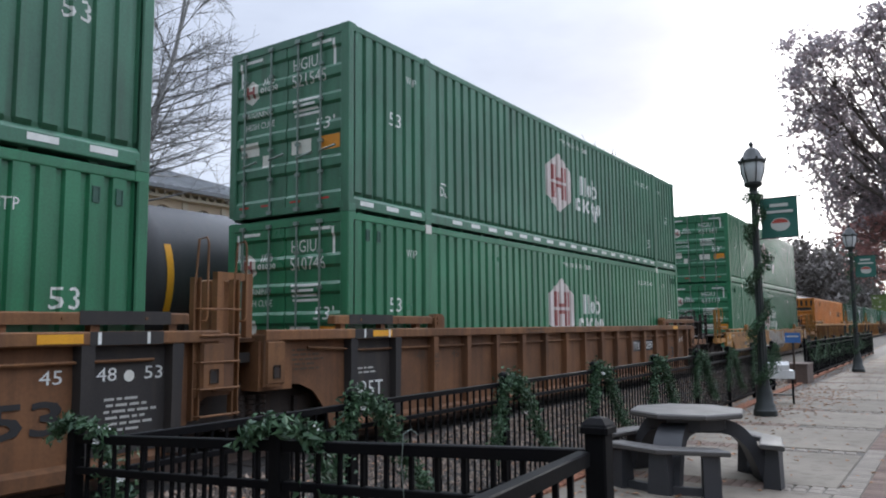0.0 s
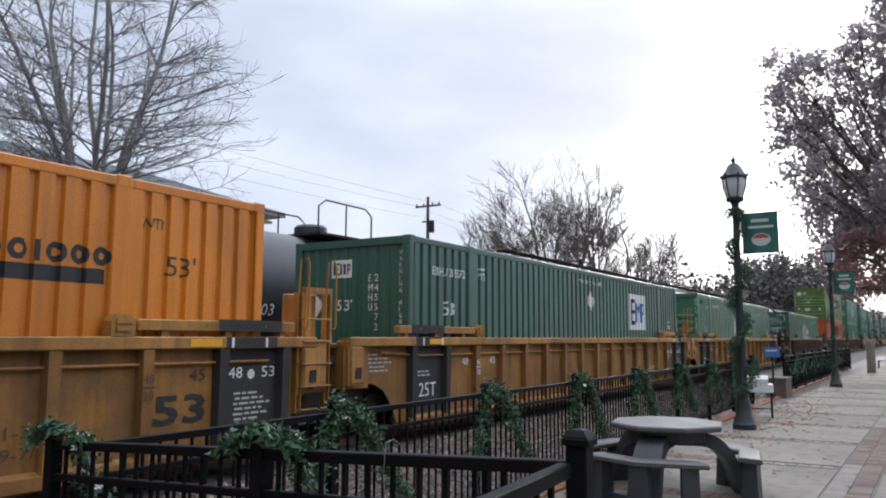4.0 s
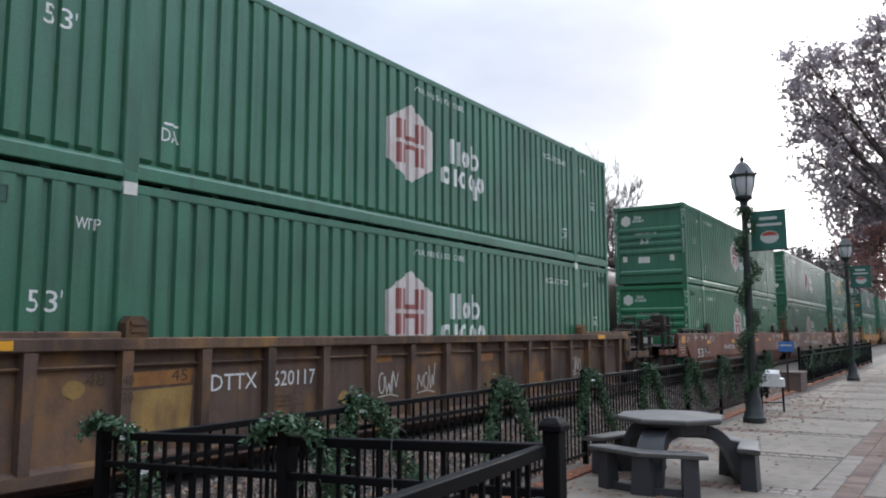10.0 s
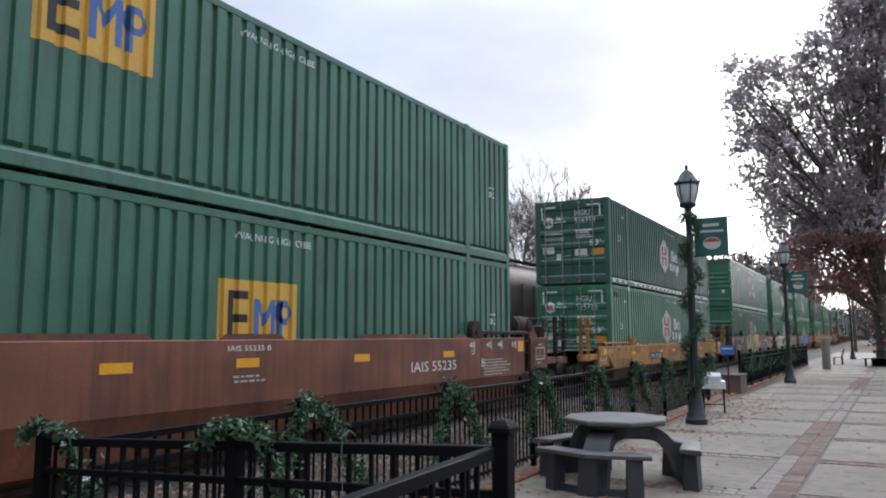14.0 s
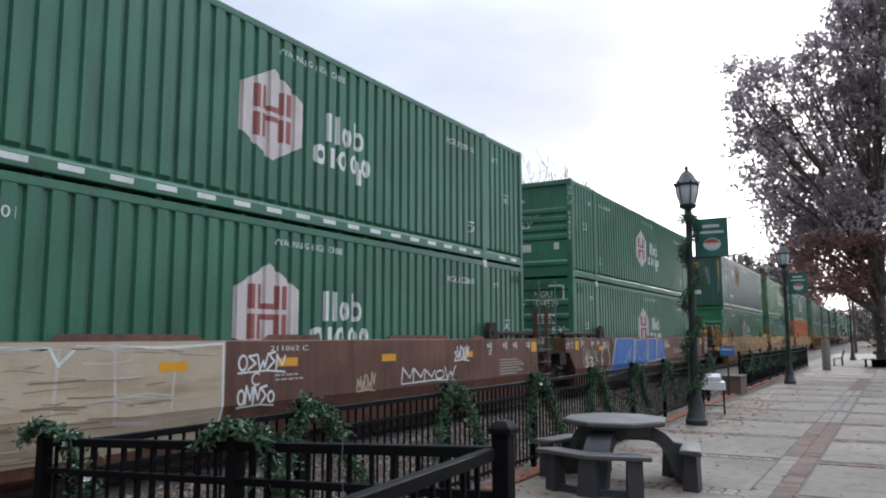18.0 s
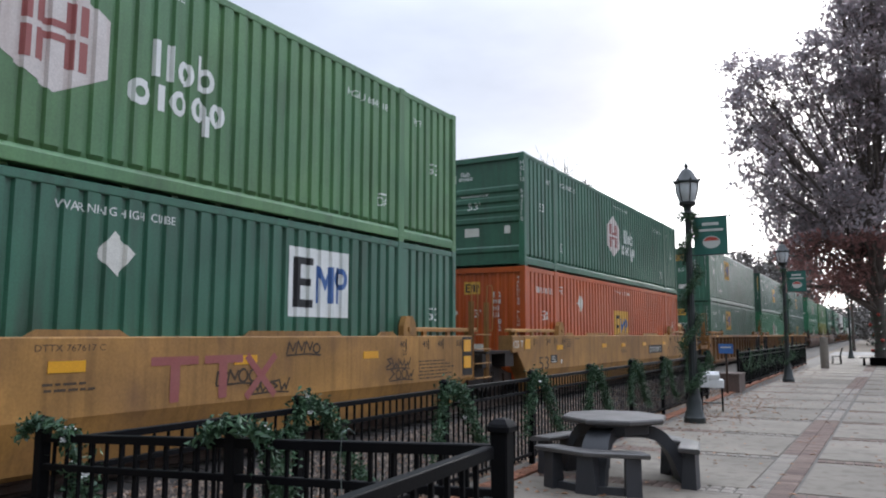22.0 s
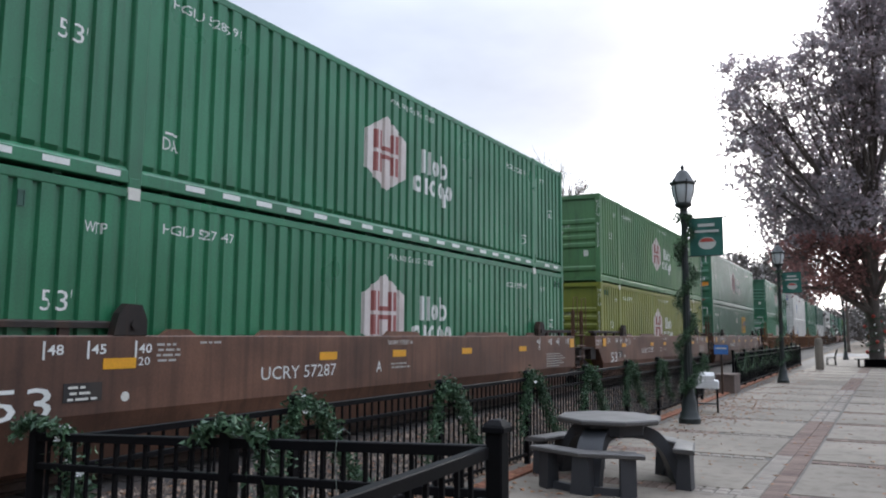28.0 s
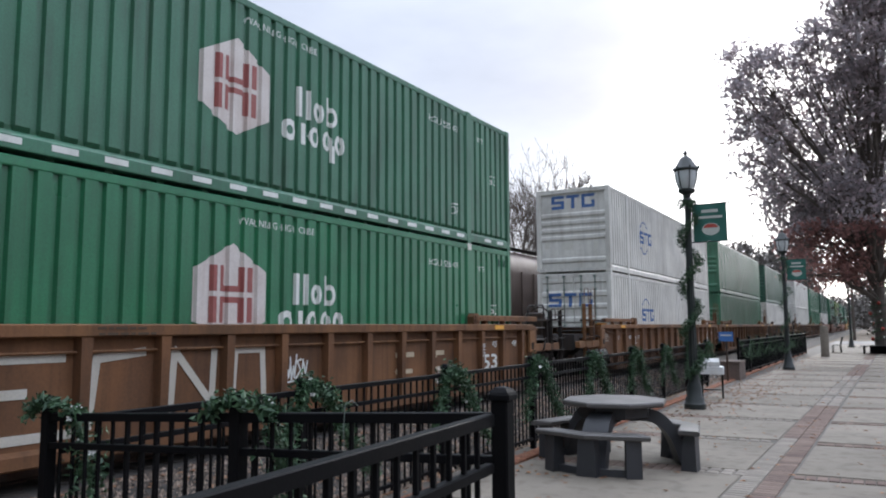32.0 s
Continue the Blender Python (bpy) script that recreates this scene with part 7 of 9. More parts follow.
                if k < 2.2:
                    if y < 26:
                        lay("stone_paver", longp, x0, y)
                    else:
                        rest_p.cham(u + 0.01, u + 0.22, v + 0.03, v + 0.56, -0.03, 0.003, 0.012)
                    y += 0.59
                else:
                    y += 0.12
                continue
            if y < 15:
                if col == 0 and y < 9.6:
                    lay("stone_paver", pale_w, x0, y)
                else:
                    lay("brick", brick_w, x0, y)
            else:
                u, v = skew(x0, y)
                rest.cham(u + 0.003, u + 0.228, v + 0.004, v + 0.104, -0.03, 0.0, 0.006)
            y += 0.108
    tagged(part("far_bricks", rest, M_BRICK, p), kind="stuff")
    tagged(part("far_stones", rest_p, M_PAVER, p), kind="stuff")
    # brick edging along the fence
    edge = Shape()
    y = 0.2
    while y < 48:
        if y < 14:
            part("brick", brick_e, None, p).location = (-3.20, y, 0.02)
        else:
            edge.cham(-3.196, -2.994, y + 0.004, y + 0.104, -0.03, 0.02, 0.006)
        y += 0.108
    tagged(part("edging_bricks", edge, M_EDGING, p), kind="stuff")


# ---- iron fence ----
FENCE_X = -3.30


def post_shape(h, w=0.04):
    s = Shape().cham(-w, w, -w, w, -0.1, h, 0.006)
    s.cham(-w - 0.012, w + 0.012, -w - 0.012, w + 0.012, h, h + 0.028, 0.008)
    s.loft([[(sx * (w + 0.008) * k, sy * (w + 0.008) * k, h + 0.028 + z) for sx, sy in ((-1, -1), (1, -1), (1, 1), (-1, 1))] for k, z in ((1, 0), (0.55, 0.02), (0.05, 0.026))], True)
    return s


def fence_run(f, a, b, za, zb, posts, step=0.115, drop=0.17, joined=False, post_w=0.035):
    """Rails and pickets from a to b (x, y), the top rail at za falling to zb."""
    ax, ay = a
    bx, by = b
    n = math.hypot(bx - ax, by - ay)
    ux, uy = (bx - ax) / n, (by - ay) / n
    ang = math.degrees(math.atan2(uy, ux))
    at = lambda d: (ax + ux * d, ay + uy * d, za + (zb - za) * d / n)
    for dz, hh, ww in ((0.0, 0.045, 0.022), (-drop, 0.036, 0.02), (None, 0.036, 0.02)):
        s = Shape()
        r = []
        for d in (0, n):
            x, y, z = at(d)
            z = z + dz if dz is not None else 0.14
            r.append([(x - uy * o, y + ux * o, z + q) for o, q in ((-ww, -hh), (ww, -hh), (ww, -0.004), (ww - 0.005, 0), (-ww + 0.005, 0), (-ww, -0.004))])
        s.loft(r, True)
        part("rail", s, M_IRON, f)
    k = int(n / step)
    pk = Shape()
    h = (za + zb) / 2
    me = None if joined else Shape().cham(-0.009, 0.009, -0.009, 0.009, 0.06, 1.0, 0.002).mesh("picket", M_IRON)
    for i in range(1, k):
        x, y, z = at(i * n / k)
        if joined:
            pk.box(x - 0.009, x + 0.009, y - 0.009, y + 0.009, 0.06, z - 0.02)
        else:
            o = part("picket", me, None, f)
            o.matrix_basis = pose(x, y, 0, 0, 0, ang) @ Matrix.Diagonal((1, 1, (z - 0.02), 1))
    if joined:
        tagged(part("picket_infill", pk, M_IRON, f), kind="stuff")
    for d in posts:
        x, y, z = at(d)
        part("post", post_shape(z + 0.05, post_w), M_IRON, f).matrix_basis = pose(x, y, 0, 0, 0, ang)


def build_fences():
    f = thing("iron_fence", "black iron picket fence between promenade and railway", "fence")
    fence_run(f, (FENCE_X, 0.12), (FENCE_X, 19.4), 1.13, 1.17, [2.12 + 2.4 * i for i in range(8)])
    f2 = thing("iron_fence", "black iron picket fence hung with green garlands", "fence")
    fence_run(f2, (-3.12, 23.3), (-2.95, 46.5), 1.17, 1.17, [2.32 * i for i in range(11)], joined=True)
    f3 = thing("iron_fence", "black iron picket fence with garlands round its posts", "fence")
    fence_run(f3, (-3.42, 0.12), (-0.46, 0.12), 1.15, 1.31, [0.0, 1.55], 0.118, 0.17)
    part("post", post_shape(1.36, 0.036), M_IRON, f3).location = (-0.43, 0.14, 0)
    f4 = thing("iron_fence", "black iron fence run with a square corner post", "fence")
    fence_run(f4, (-0.45, 0.06), (-0.25, -2.75), 1.31, 1.31, [2.8], 0.118, 0.19)
    # a loose tie wire on the rail
    w = Shape().tube([(-1.18, 0.09, 1.03), (-1.19, 0.085, 1.2), (-1.185, 0.09, 1.31), (-1.17, 0.12, 1.325), (-1.16, 0.15, 1.3)], 0.0018, 5)
    part("tie_wire", w, M_GALV, f3, "pale wire tie")


def garland(path, rng, n, spread, flowers=0, name_label="green artificial fir garland wound on a fence post"):
    """Fir twigs along a line; each twig a sprig of narrow leaves."""
    g = thing("garland", name_label, "garland", group="garlands on the fence")
    s, fl = Shape(), []
    pts = [Vector(p) for p in path]
    for i in range(n):
        t = rng.random() * (len(pts) - 1)
        k = int(t)
        c = pts[k].lerp(pts[min(k + 1, len(pts) - 1)], t - k) + Vector((rng.gauss(0, spread), rng.gauss(0, spread), rng.gauss(0, spread * 0.9)))
        d = Vector((rng.gauss(0, 1), rng.gauss(0, 1), rng.gauss(0.1, 0.8))).normalized()
        e = d.orthogonal().normalized()
        e = Matrix.Rotation(rng.uniform(0, 6.28), 3, d) @ e
        ln, w = rng.uniform(0.035, 0.075), rng.uniform(0.007, 0.016)
        a, b = c - d * ln * 0.5, c + d * ln * 0.5
        up = d.cross(e) * 0.010
        s.add([a, c + e * w + up, b, c - e * w + up], [(0, 1, 2, 3)])
        if len(fl) < flowers and rng.random() < 0.03:
            fl.append(c)
    part("foliage", s, M_FIR, g)
    stem = Shape().tube(path, 0.012, 5)
    part("stem", stem, M_FIR, g)
    for c in fl:
        q = Shape()
        for k in range(5):
            a = k * 1.257
            o = Vector((0.3, -0.4, 0.5)).normalized()
            u = o.orthogonal().normalized()
            u = Matrix.Rotation(a, 3, o) @ u
            v = o.cross(u)
            q.add([c, c + u * 0.018 + v * 0.008 + o * 0.008, c + u * 0.026 + o * 0.012, c + u * 0.018 - v * 0.008 + o * 0.008], [(0, 1, 2, 3)])
        part("flower", q, M_BOW, g, "small white flower")
    return g


def build_garlands():
    rng = random.Random(11)
    for i in range(8):
        y = 2.24 + 2.4 * i
        path = [(FENCE_X + 0.06, y - 0.34, 0.42), (FENCE_X + 0.07, y - 0.22, 0.78), (FENCE_X + 0.04, y - 0.08, 1.04), (FENCE_X + 0.04, y + 0.03, 1.18), (FENCE_X + 0.08, y + 0.15, 1.12),
                (FENCE_X + 0.07, y + 0.32, 1.02), (FENCE_X + 0.06, y + 0.50, 0.78), (FENCE_X + 0.06, y + 0.72, 0.52), (FENCE_X + 0.06, y + 0.98, 0.30)]
        garland(path, rng, 1900 if i < 5 else 1200, 0.047, 2 if i < 3 else 0)
    for i in range(10):
        y = 23.5 + 2.32 * i
        garland([(-3.1, y, 1.2), (-3.06, y + 0.5, 0.75), (-3.04, y + 1.16, 0.55), (-3.06, y + 1.8, 0.75), (-3.08, y + 2.3, 1.2), (-3.07, y + 2.3, 0.5)], rng, 420, 0.11, 0, "green artificial fir garland swagged along a fence")
    # thick tops on the near cross fence
    for x, n, z in ((-3.40, 300, 1.18), (-1.86, 430, 1.26)):
        path = [(x - 0.20, 0.10, z - 0.05), (x - 0.11, 0.09, z + 0.02), (x, 0.09, z + 0.045), (x + 0.14, 0.10, z + 0.02), (x + 0.26, 0.11, z - 0.02)]
        garland(path, rng, n, 0.026, 3, "bushy green fir garland with white flowers on a fence post")
        drop = [(x + 0.16, 0.19, z - 0.08), (x + 0.26, 0.20, z - 0.35), (x + 0.32, 0.20, z - 0.7), (x + 0.36, 0.20, z - 1.05)]
        garland(drop, rng, 520, 0.05, 2, "green fir garland hanging down a fence")


# ---- street lamps ----
def lamp(y, x, height, banner, detail=True):
    l = thing("street_lamp", "dark cast-iron street lamp with a lantern and wound garland", "street lamp", pose(x, y, 0), group="street lamps on the promenade")
    h = height
    base = Shape().lathe([(0.0, -0.02), (0.215, -0.02), (0.215, 0.10), (0.19, 0.13), (0.185, 0.20), (0.155, 0.24), (0.15, 0.42), (0.12, 0.50), (0.105, 0.62), (0.10, 0.66), (0.0, 0.66)], n=12)
    part("base", base, M_LAMPIRON, l, smooth=True)
    n = 12
    shaft = Shape()
    rings = []
    for z, r in ((0.62, 0.092), (1.2, 0.082), (h - 1.10, 0.058), (h - 0.95, 0.055)):
        rings.append([(r * (1.0 if k % 2 else 0.88) * math.cos(2 * math.pi * k / 20), r * (1.0 if k % 2 else 0.88) * math.sin(2 * math.pi * k / 20), z) for k in range(20)])
    shaft.loft(rings, True)
    part("shaft", shaft, M_LAMPIRON, l)
    head = Matrix.Translation((0, 0, h - 0.98)) @ Matrix.Scale(1.16, 4) @ Matrix.Translation((0, 0, 0.98 - h))
    cap = Shape().lathe([(0.055, h - 0.98), (0.09, h - 0.93), (0.06, h - 0.88), (0.07, h - 0.82), (0.14, h - 0.78), (0.15, h - 0.74), (0.12, h - 0.72)], n=16)
    cap = cap.moved(head)
    part("capital", cap, M_LAMPIRON, l, smooth=True)
    globe = Shape().lathe([(0.11, h - 0.73), (0.145, h - 0.66), (0.175, h - 0.54), (0.185, h - 0.42), (0.17, h - 0.37)], n=10)
    globe = globe.moved(head)
    part("lantern_glass", globe, M_GLOBE, l, "pale lantern glass", True)
    for k in range(6):
        a = k * math.pi / 3
        cage = Shape().tube([(0.125 * math.cos(a), 0.125 * math.sin(a), h - 0.73), (0.185 * math.cos(a), 0.185 * math.sin(a), h - 0.54), (0.197 * math.cos(a), 0.197 * math.sin(a), h - 0.38)], 0.010, 5)
        cage = cage.moved(head)
        part("cage_bar", cage, M_LAMPIRON, l)
    roof = Shape().lathe([(0.17, h - 0.40), (0.215, h - 0.39), (0.22, h - 0.36), (0.16, h - 0.28), (0.115, h - 0.19), (0.07, h - 0.14), (0.03, h - 0.12), (0.03, h - 0.09), (0.045, h - 0.07), (0.02, h - 0.04), (0.006, h)], n=12)
    for k in range(6):
        a = k * math.pi / 3
        roof.tube([(0.21 * math.cos(a), 0.21 * math.sin(a), h - 0.37), (0.225 * math.cos(a), 0.225 * math.sin(a), h - 0.32)], 0.018, 5)
    roof = roof.moved(head)
    part("lantern_roof", roof, M_LAMPIRON, l, smooth=True)
    if banner:
        for z in (4.10, 3.33):
            arms = Shape().tube([(0.05, 0, z), (0.80, -0.02, z)], 0.012, 6).tube([(0.80, -0.02, z), (0.83, -0.02, z)], 0.022, 8)
            part("banner_arm", arms, M_LAMPIRON, l)
        cloth = Shape()
        xs = np.linspace(0.11, 0.76, 14)
        zs = np.linspace(3.34, 4.09, 8)
        for o in (-0.004, 0.004):
            cloth.loft([[(xx, o - 0.02 + 0.012 * math.sin(xx * 11 + z * 2), z) for xx in xs] for z in zs], closed=False)
        part("banner", cloth, M_BANNER, l, "teal cloth banner with a pale emblem")
        em = Shape()
        disc = [(0.45 + 0.17 * math.cos(a), -0.036, 3.58 + 0.125 * math.sin(a)) for a in np.linspace(0, 2 * math.pi, 20, False)]
        em.add(disc, [tuple(range(20))])
        part("banner_emblem", em, M_BANPALE, l, "pale round print")
        half = [(0.45 + 0.145 * math.cos(a), -0.040, 3.60 + 0.09 * math.sin(a)) for a in np.linspace(0.1, math.pi - 0.1, 12)]
        part("banner_emblem", Shape().add(half, [tuple(range(12))]), M_BANRED, l, "red print")
        for z, x0, x1, hh in ((3.92, 0.28, 0.60, 0.06), (3.80, 0.22, 0.68, 0.05)):
            part("banner_print", Shape().add([(x0, -0.038, z), (x1, -0.038, z), (x1, -0.038, z + hh), (x0, -0.038, z + hh)], [(0, 1, 2, 3)]), M_BANPALE, l)
    return l


def lamp_garland(x, y, h, rng, n):
    path = []
    for i in range(70):
        z = 0.62 + (h - 1.67) * i / 69
        a = z * 6.5
        r = 0.15 + 0.04 * math.sin(z * 9.0)
        path.append((x + r * math.cos(a), y + r * math.sin(a), z))
    garland(path, rng, n * 3, 0.055, 0, "green fir garland wound up a lamp post")
    ring = [(x + 0.13 * math.cos(a), y + 0.13 * math.sin(a), h - 0.98 + 0.04 * math.sin(3 * a)) for a in np.linspace(0, 6.28, 9)]
    garland(ring, rng, n // 3, 0.06, 0, "green fir wreath below a lantern")


def build_lamps():
    rng = random.Random(21)
    for x, y, n, b in ((-2.38, 13.0, 1500, True), (-2.12, 28.1, 500, True), (-1.0, 60.5, 150, False)):
        lamp(y, x, 5.12, b)
        lamp_garland(x, y, 5.12, rng, n)


# ---- picnic table, white box, signs, benches ----
def build_table():
    t = thing("picnic_table", "grey octagonal picnic table with three attached benches", "table", pose(-1.95, 6.42, 0))
    at = lambda r, a, z: (r * math.cos(radians(a)), r * math.sin(radians(a)), z)

    def octagon(r, z0, z1, c=0.015):
        ring = lambda r, z: [at(r, 33 + 45 * k, z) for k in range(8)]
        return Shape().loft([ring(r - c, z0), ring(r, z0 + c), ring(r, z1 - c), ring(r - c, z1)], True)

    part("tabletop", octagon(0.64, 0.705, 0.765), M_TABLE, t)
    part("apron", octagon(0.44, 0.56, 0.705), M_TABLELEG, t)
    for mid in (268, 28, 148):
        m = pose(0, 0, 0, 0, 0, mid)
        rings = []
        for i in range(13):
            q = i / 12
            xo, zo = 0.30 + 0.56 * q ** 0.75, 0.66 - 0.66 * q ** 2.2
            xi, zi = 0.14 + 0.60 * q ** 0.62, 0.52 - 0.52 * q ** 2.6
            w = 0.13 + 0.04 * q
            rings.append([(xo, -w, zo), (xo, w, zo), (xi, w, zi), (xi, -w, zi)])
        part("arch_support", Shape().loft(rings, True).moved(m), M_TABLELEG, t, smooth=True)
        # a seat bent in the middle, along two sides of the top
        pts = [at(0.80, -40, 0), at(1.06, -40, 0), at(1.02, 0, 0), at(1.06, 40, 0), at(0.80, 40, 0), at(0.78, 0, 0)]
        rings = []
        for z, k in ((0.405, 0.018), (0.415, 0.0), (0.45, 0.0), (0.462, 0.018)):
            rings.append([(p[0] - (k if n in (1, 2, 3) else -k), p[1] * (1 - k), z) for n, p in enumerate(pts)])
        part("bench_seat", Shape().loft(rings, True).moved(m), M_TABLE, t)
        for a in (-31, 31):
            legs = [[at(r0, a - 5, z), at(r1, a - 5, z), at(r1, a + 5, z), at(r0, a + 5, z)] for z, r0, r1 in ((0.0, 0.80, 0.98), (0.41, 0.84, 0.97))]
            part("bench_leg", Shape().loft(legs, True).moved(m), M_TABLELEG, t)
        part("bench_leg", Shape().loft([[(0.80, -w, z), (0.97, -w, z), (0.97, w, z), (0.80, w, z)] for z, w in ((0.0, 0.12), (0.41, 0.09))], True).moved(m), M_TABLELEG, t)
        foot = Shape().loft([[at(0.84, a, z), at(0.92, a, z)][::1] + [at(0.92, a, z + 0.08), at(0.84, a, z + 0.08)] for a, z in ((-31, 0.0), (0, 0.0), (31, 0.0))], True)
        part("foot_bar", foot.moved(m), M_TABLELEG, t)


def build_small_things():
    g = thing("white_box_stand", "white lidded metal box on four dark legs", "box", pose(-2.50, 15.5, 0, 0, 0, 12))
    part("box", Shape().cham(-0.26, 0.26, -0.17, 0.17, 0.54, 0.72, 0.02), M_BOXWHITE, g)
    part("lid", Shape().loft([[(x, y, z) for y, z in ((-0.17, 0.72), (0.15, 0.72), (0.15, 0.80), (0.08, 0.89), (-0.10, 0.89), (-0.17, 0.82))] for x in (-0.25, 0.16)], True), M_BOXWHITE, g)
    for x in (-0.22, 0.22):
        for y in (-0.13, 0.13):
            part("leg", Shape().tube([(x, y, 0.0), (x, y, 0.55)], 0.018, 6), M_IRON, g)
    part("shelf", Shape().box(-0.23, 0.23, -0.13, 0.13, 0.18, 0.2), M_IRON, g)
    s = thing("blue_sign", "small blue sign on a thin grey post by the fence", "sign", pose(-3.05, 20.8, 0))
    part("post", Shape().tube([(0, 0, 0), (0, 0, 1.3)], 0.03, 8), M_STEEL, s)
    part("panel", Shape().box(-0.20, 0.20, -0.045, -0.03, 1.18, 1.46), M_BLUESIGN, s)
    part("panel_print", Shape().box(-0.15, 0.15, -0.049, -0.046, 1.34, 1.38), M_STICKER, s)
    b = thing("bollard_post", "pale round concrete post on the pavement", "post", pose(-1.65, 41.4, 0))
    part("shaft", Shape().lathe([(0.2, 0), (0.2, 1.5), (0.17, 1.6), (0.0, 1.62)], n=14), M_CONCRETE, b, smooth=True)
    bench = thing("park_bench", "dark slatted park bench on the promenade", "bench", pose(-1.45, 48.6, 0, 0, 0, -90))
    for k in range(4):
        part("slat", Shape().cham(-0.75, 0.75, -0.2 + k * 0.11, -0.11 + k * 0.11, 0.43, 0.455, 0.005), M_IRON, bench)
    for k in range(4):
        part("slat", Shape().cham(-0.75, 0.75, 0.24 + k * 0.03, 0.27 + k * 0.03, 0.52 + k * 0.1, 0.60 + k * 0.1, 0.005), M_IRON, bench)
    for x in (-0.65, 0.65):
        part("leg", Shape().tube([(x, -0.2, 0), (x, -0.18, 0.44), (x, 0.22, 0.44), (x, 0.36, 0.92)], 0.025, 6).tube([(x, 0.22, 0.44), (x, 0.26, 0)], 0.025, 6), M_IRON, bench)


def fallen_leaves():
    rng = random.Random(3)
    s = Shape()
    spots = [(rng.uniform(-3.9, -3.0), rng.uniform(1, 24)) for _ in range(900)] + [(rng.uniform(-3.0, 2.5), rng.uniform(3, 34)) for _ in range(620)] + [(-3.0 + abs(rng.gauss(0, 0.7)), rng.uniform(5, 40)) for _ in range(900)] \
        + [(rng.gauss(-1.9, 0.5), rng.gauss(16.5, 2.2)) for _ in range(330)] + [(rng.uniform(-6.3, -3.4), rng.uniform(-2, 22)) for _ in range(1500)]
    for x, y in spots:
        r, a = rng.uniform(0.022, 0.05), rng.uniform(0, 6.28)
        z = 0.006 if x > -3.42 else float(np.interp(x, (-4.9, -3.9), (0.03, -0.09)))
        if -3.22 < x < -2.98:
            z = 0.026
        c, sn = math.cos(a), math.sin(a)
        pt = lambda u, v, h: (x + (u * c - v * sn) * r, y + (u * sn + v * c) * r, z + h * r)
        s.add([pt(-1, 0, 0.05), pt(-0.2, 0.6, 0.35), pt(1, 0.1, 0.1), pt(-0.2, -0.6, 0.3)], [(0, 1, 2), (0, 2, 3)])
    tagged(part("fallen_leaves", s, M_FALLEN), "scattered brown autumn leaves on pavement and ballast", "leaves", kind="stuff")


# ---- cars standing on the second track ----
TRACK2 = -12.35


def tank_car(y0, y1, mark=True):
    """A black tank car; its shell runs from y0 to y1."""
    c = thing("tank_car", "black tank car with a white number standing on the far track", "railcar", pose(TRACK2, 0, 0), group="cars on the far track")
    R, zc = 1.52, 2.62
    prof = [(0.02, y0 - 0.44), (0.5, y0 - 0.41), (0.95, y0 - 0.31), (1.28, y0 - 0.16), (1.46, y0 - 0.04), (R, y0 + 0.1), (R, y1 - 0.1), (1.46, y1 + 0.04), (1.28, y1 + 0.16), (0.95, y1 + 0.31), (0.5, y1 + 0.41), (0.02, y1 + 0.44)]
    n = 40
    s = Shape().loft([[(r * math.cos(2 * math.pi * k / n), y, zc + r * math.sin(2 * math.pi * k / n)) for k in range(n)] for r, y in prof], True)
    part("shell", s, M_TANK, c, smooth=True)
    for y in (y0 + 0.15, y1 - 0.15):
        band = Shape().loft([[((R + 0.004) * math.cos(a), yy, zc + (R + 0.004) * math.sin(a)) for a in np.linspace(-0.45, 0.42, 12)] for yy in (y - 0.07, y + 0.07)], closed=False)
        part("reflector", band, M_REFLECT, c, "yellow vertical reflector band")
    sill = Shape().box(-0.35, 0.35, y0 - 1.0, y1 + 1.0, 0.95, 1.25).box(-1.5, 1.5, y0 - 1.02, y0 - 0.2, 1.12, 1.18).box(-1.5, 1.5, y1 + 0.2, y1 + 1.02, 1.12, 1.18)
    part("underframe", sill, M_UNDER, c)
    for y in (y0 + 0.9, y1 - 0.9):
        sd = Shape().prism([(-1.3, 1.1), (1.3, 1.1), (1.35, 2.0), (1.1, 1.5), (0.5, 1.25), (-0.5, 1.25), (-1.1, 1.5), (-1.35, 2.0)], "y", y - 0.3, y + 0.3)
        part("saddle", sd, M_UNDER, c)
    yc = (y0 + y1) / 2
    dome = Shape().lathe([(0.42, zc + R - 0.06), (0.42, zc + R + 0.28), (0.36, zc + R + 0.34), (0.0, zc + R + 0.36)], 0, yc, 18)
    part("dome", dome, M_TANK, c, smooth=True)
    plat = Shape().box(-1.2, 1.2, yc - 1.0, yc + 1.0, zc + R - 0.05, zc + R)
    part("platform", plat, M_UNDER, c)
    for sx in (-1.15, 1.15):
        rail = Shape().tube([(sx, yc - 1.0, zc + R), (sx, yc - 1.0, zc + R + 0.62), (sx, yc - 0.75, zc + R + 0.78), (sx, yc + 0.75, zc + R + 0.78), (sx, yc + 1.0, zc + R + 0.62), (sx, yc + 1.0, zc + R)], 0.022, 6)
        rail.tube([(sx, yc, zc + R), (sx, yc, zc + R + 0.78)], 0.02, 6)
        part("safety_rail", rail, M_UNDER, c)
    er = Shape()
    for y, sg in ((y0 - 0.92, 1), (y1 + 0.92, -1)):
        er.tube([(1.4, y, 1.15), (1.4, y, 2.05), (1.25, y, 2.15), (-1.25, y, 2.15), (-1.4, y, 2.05), (-1.4, y, 1.15)], 0.022, 6)
        er.tube([(1.4, y, 1.7), (-1.4, y, 1.7)], 0.018, 6)
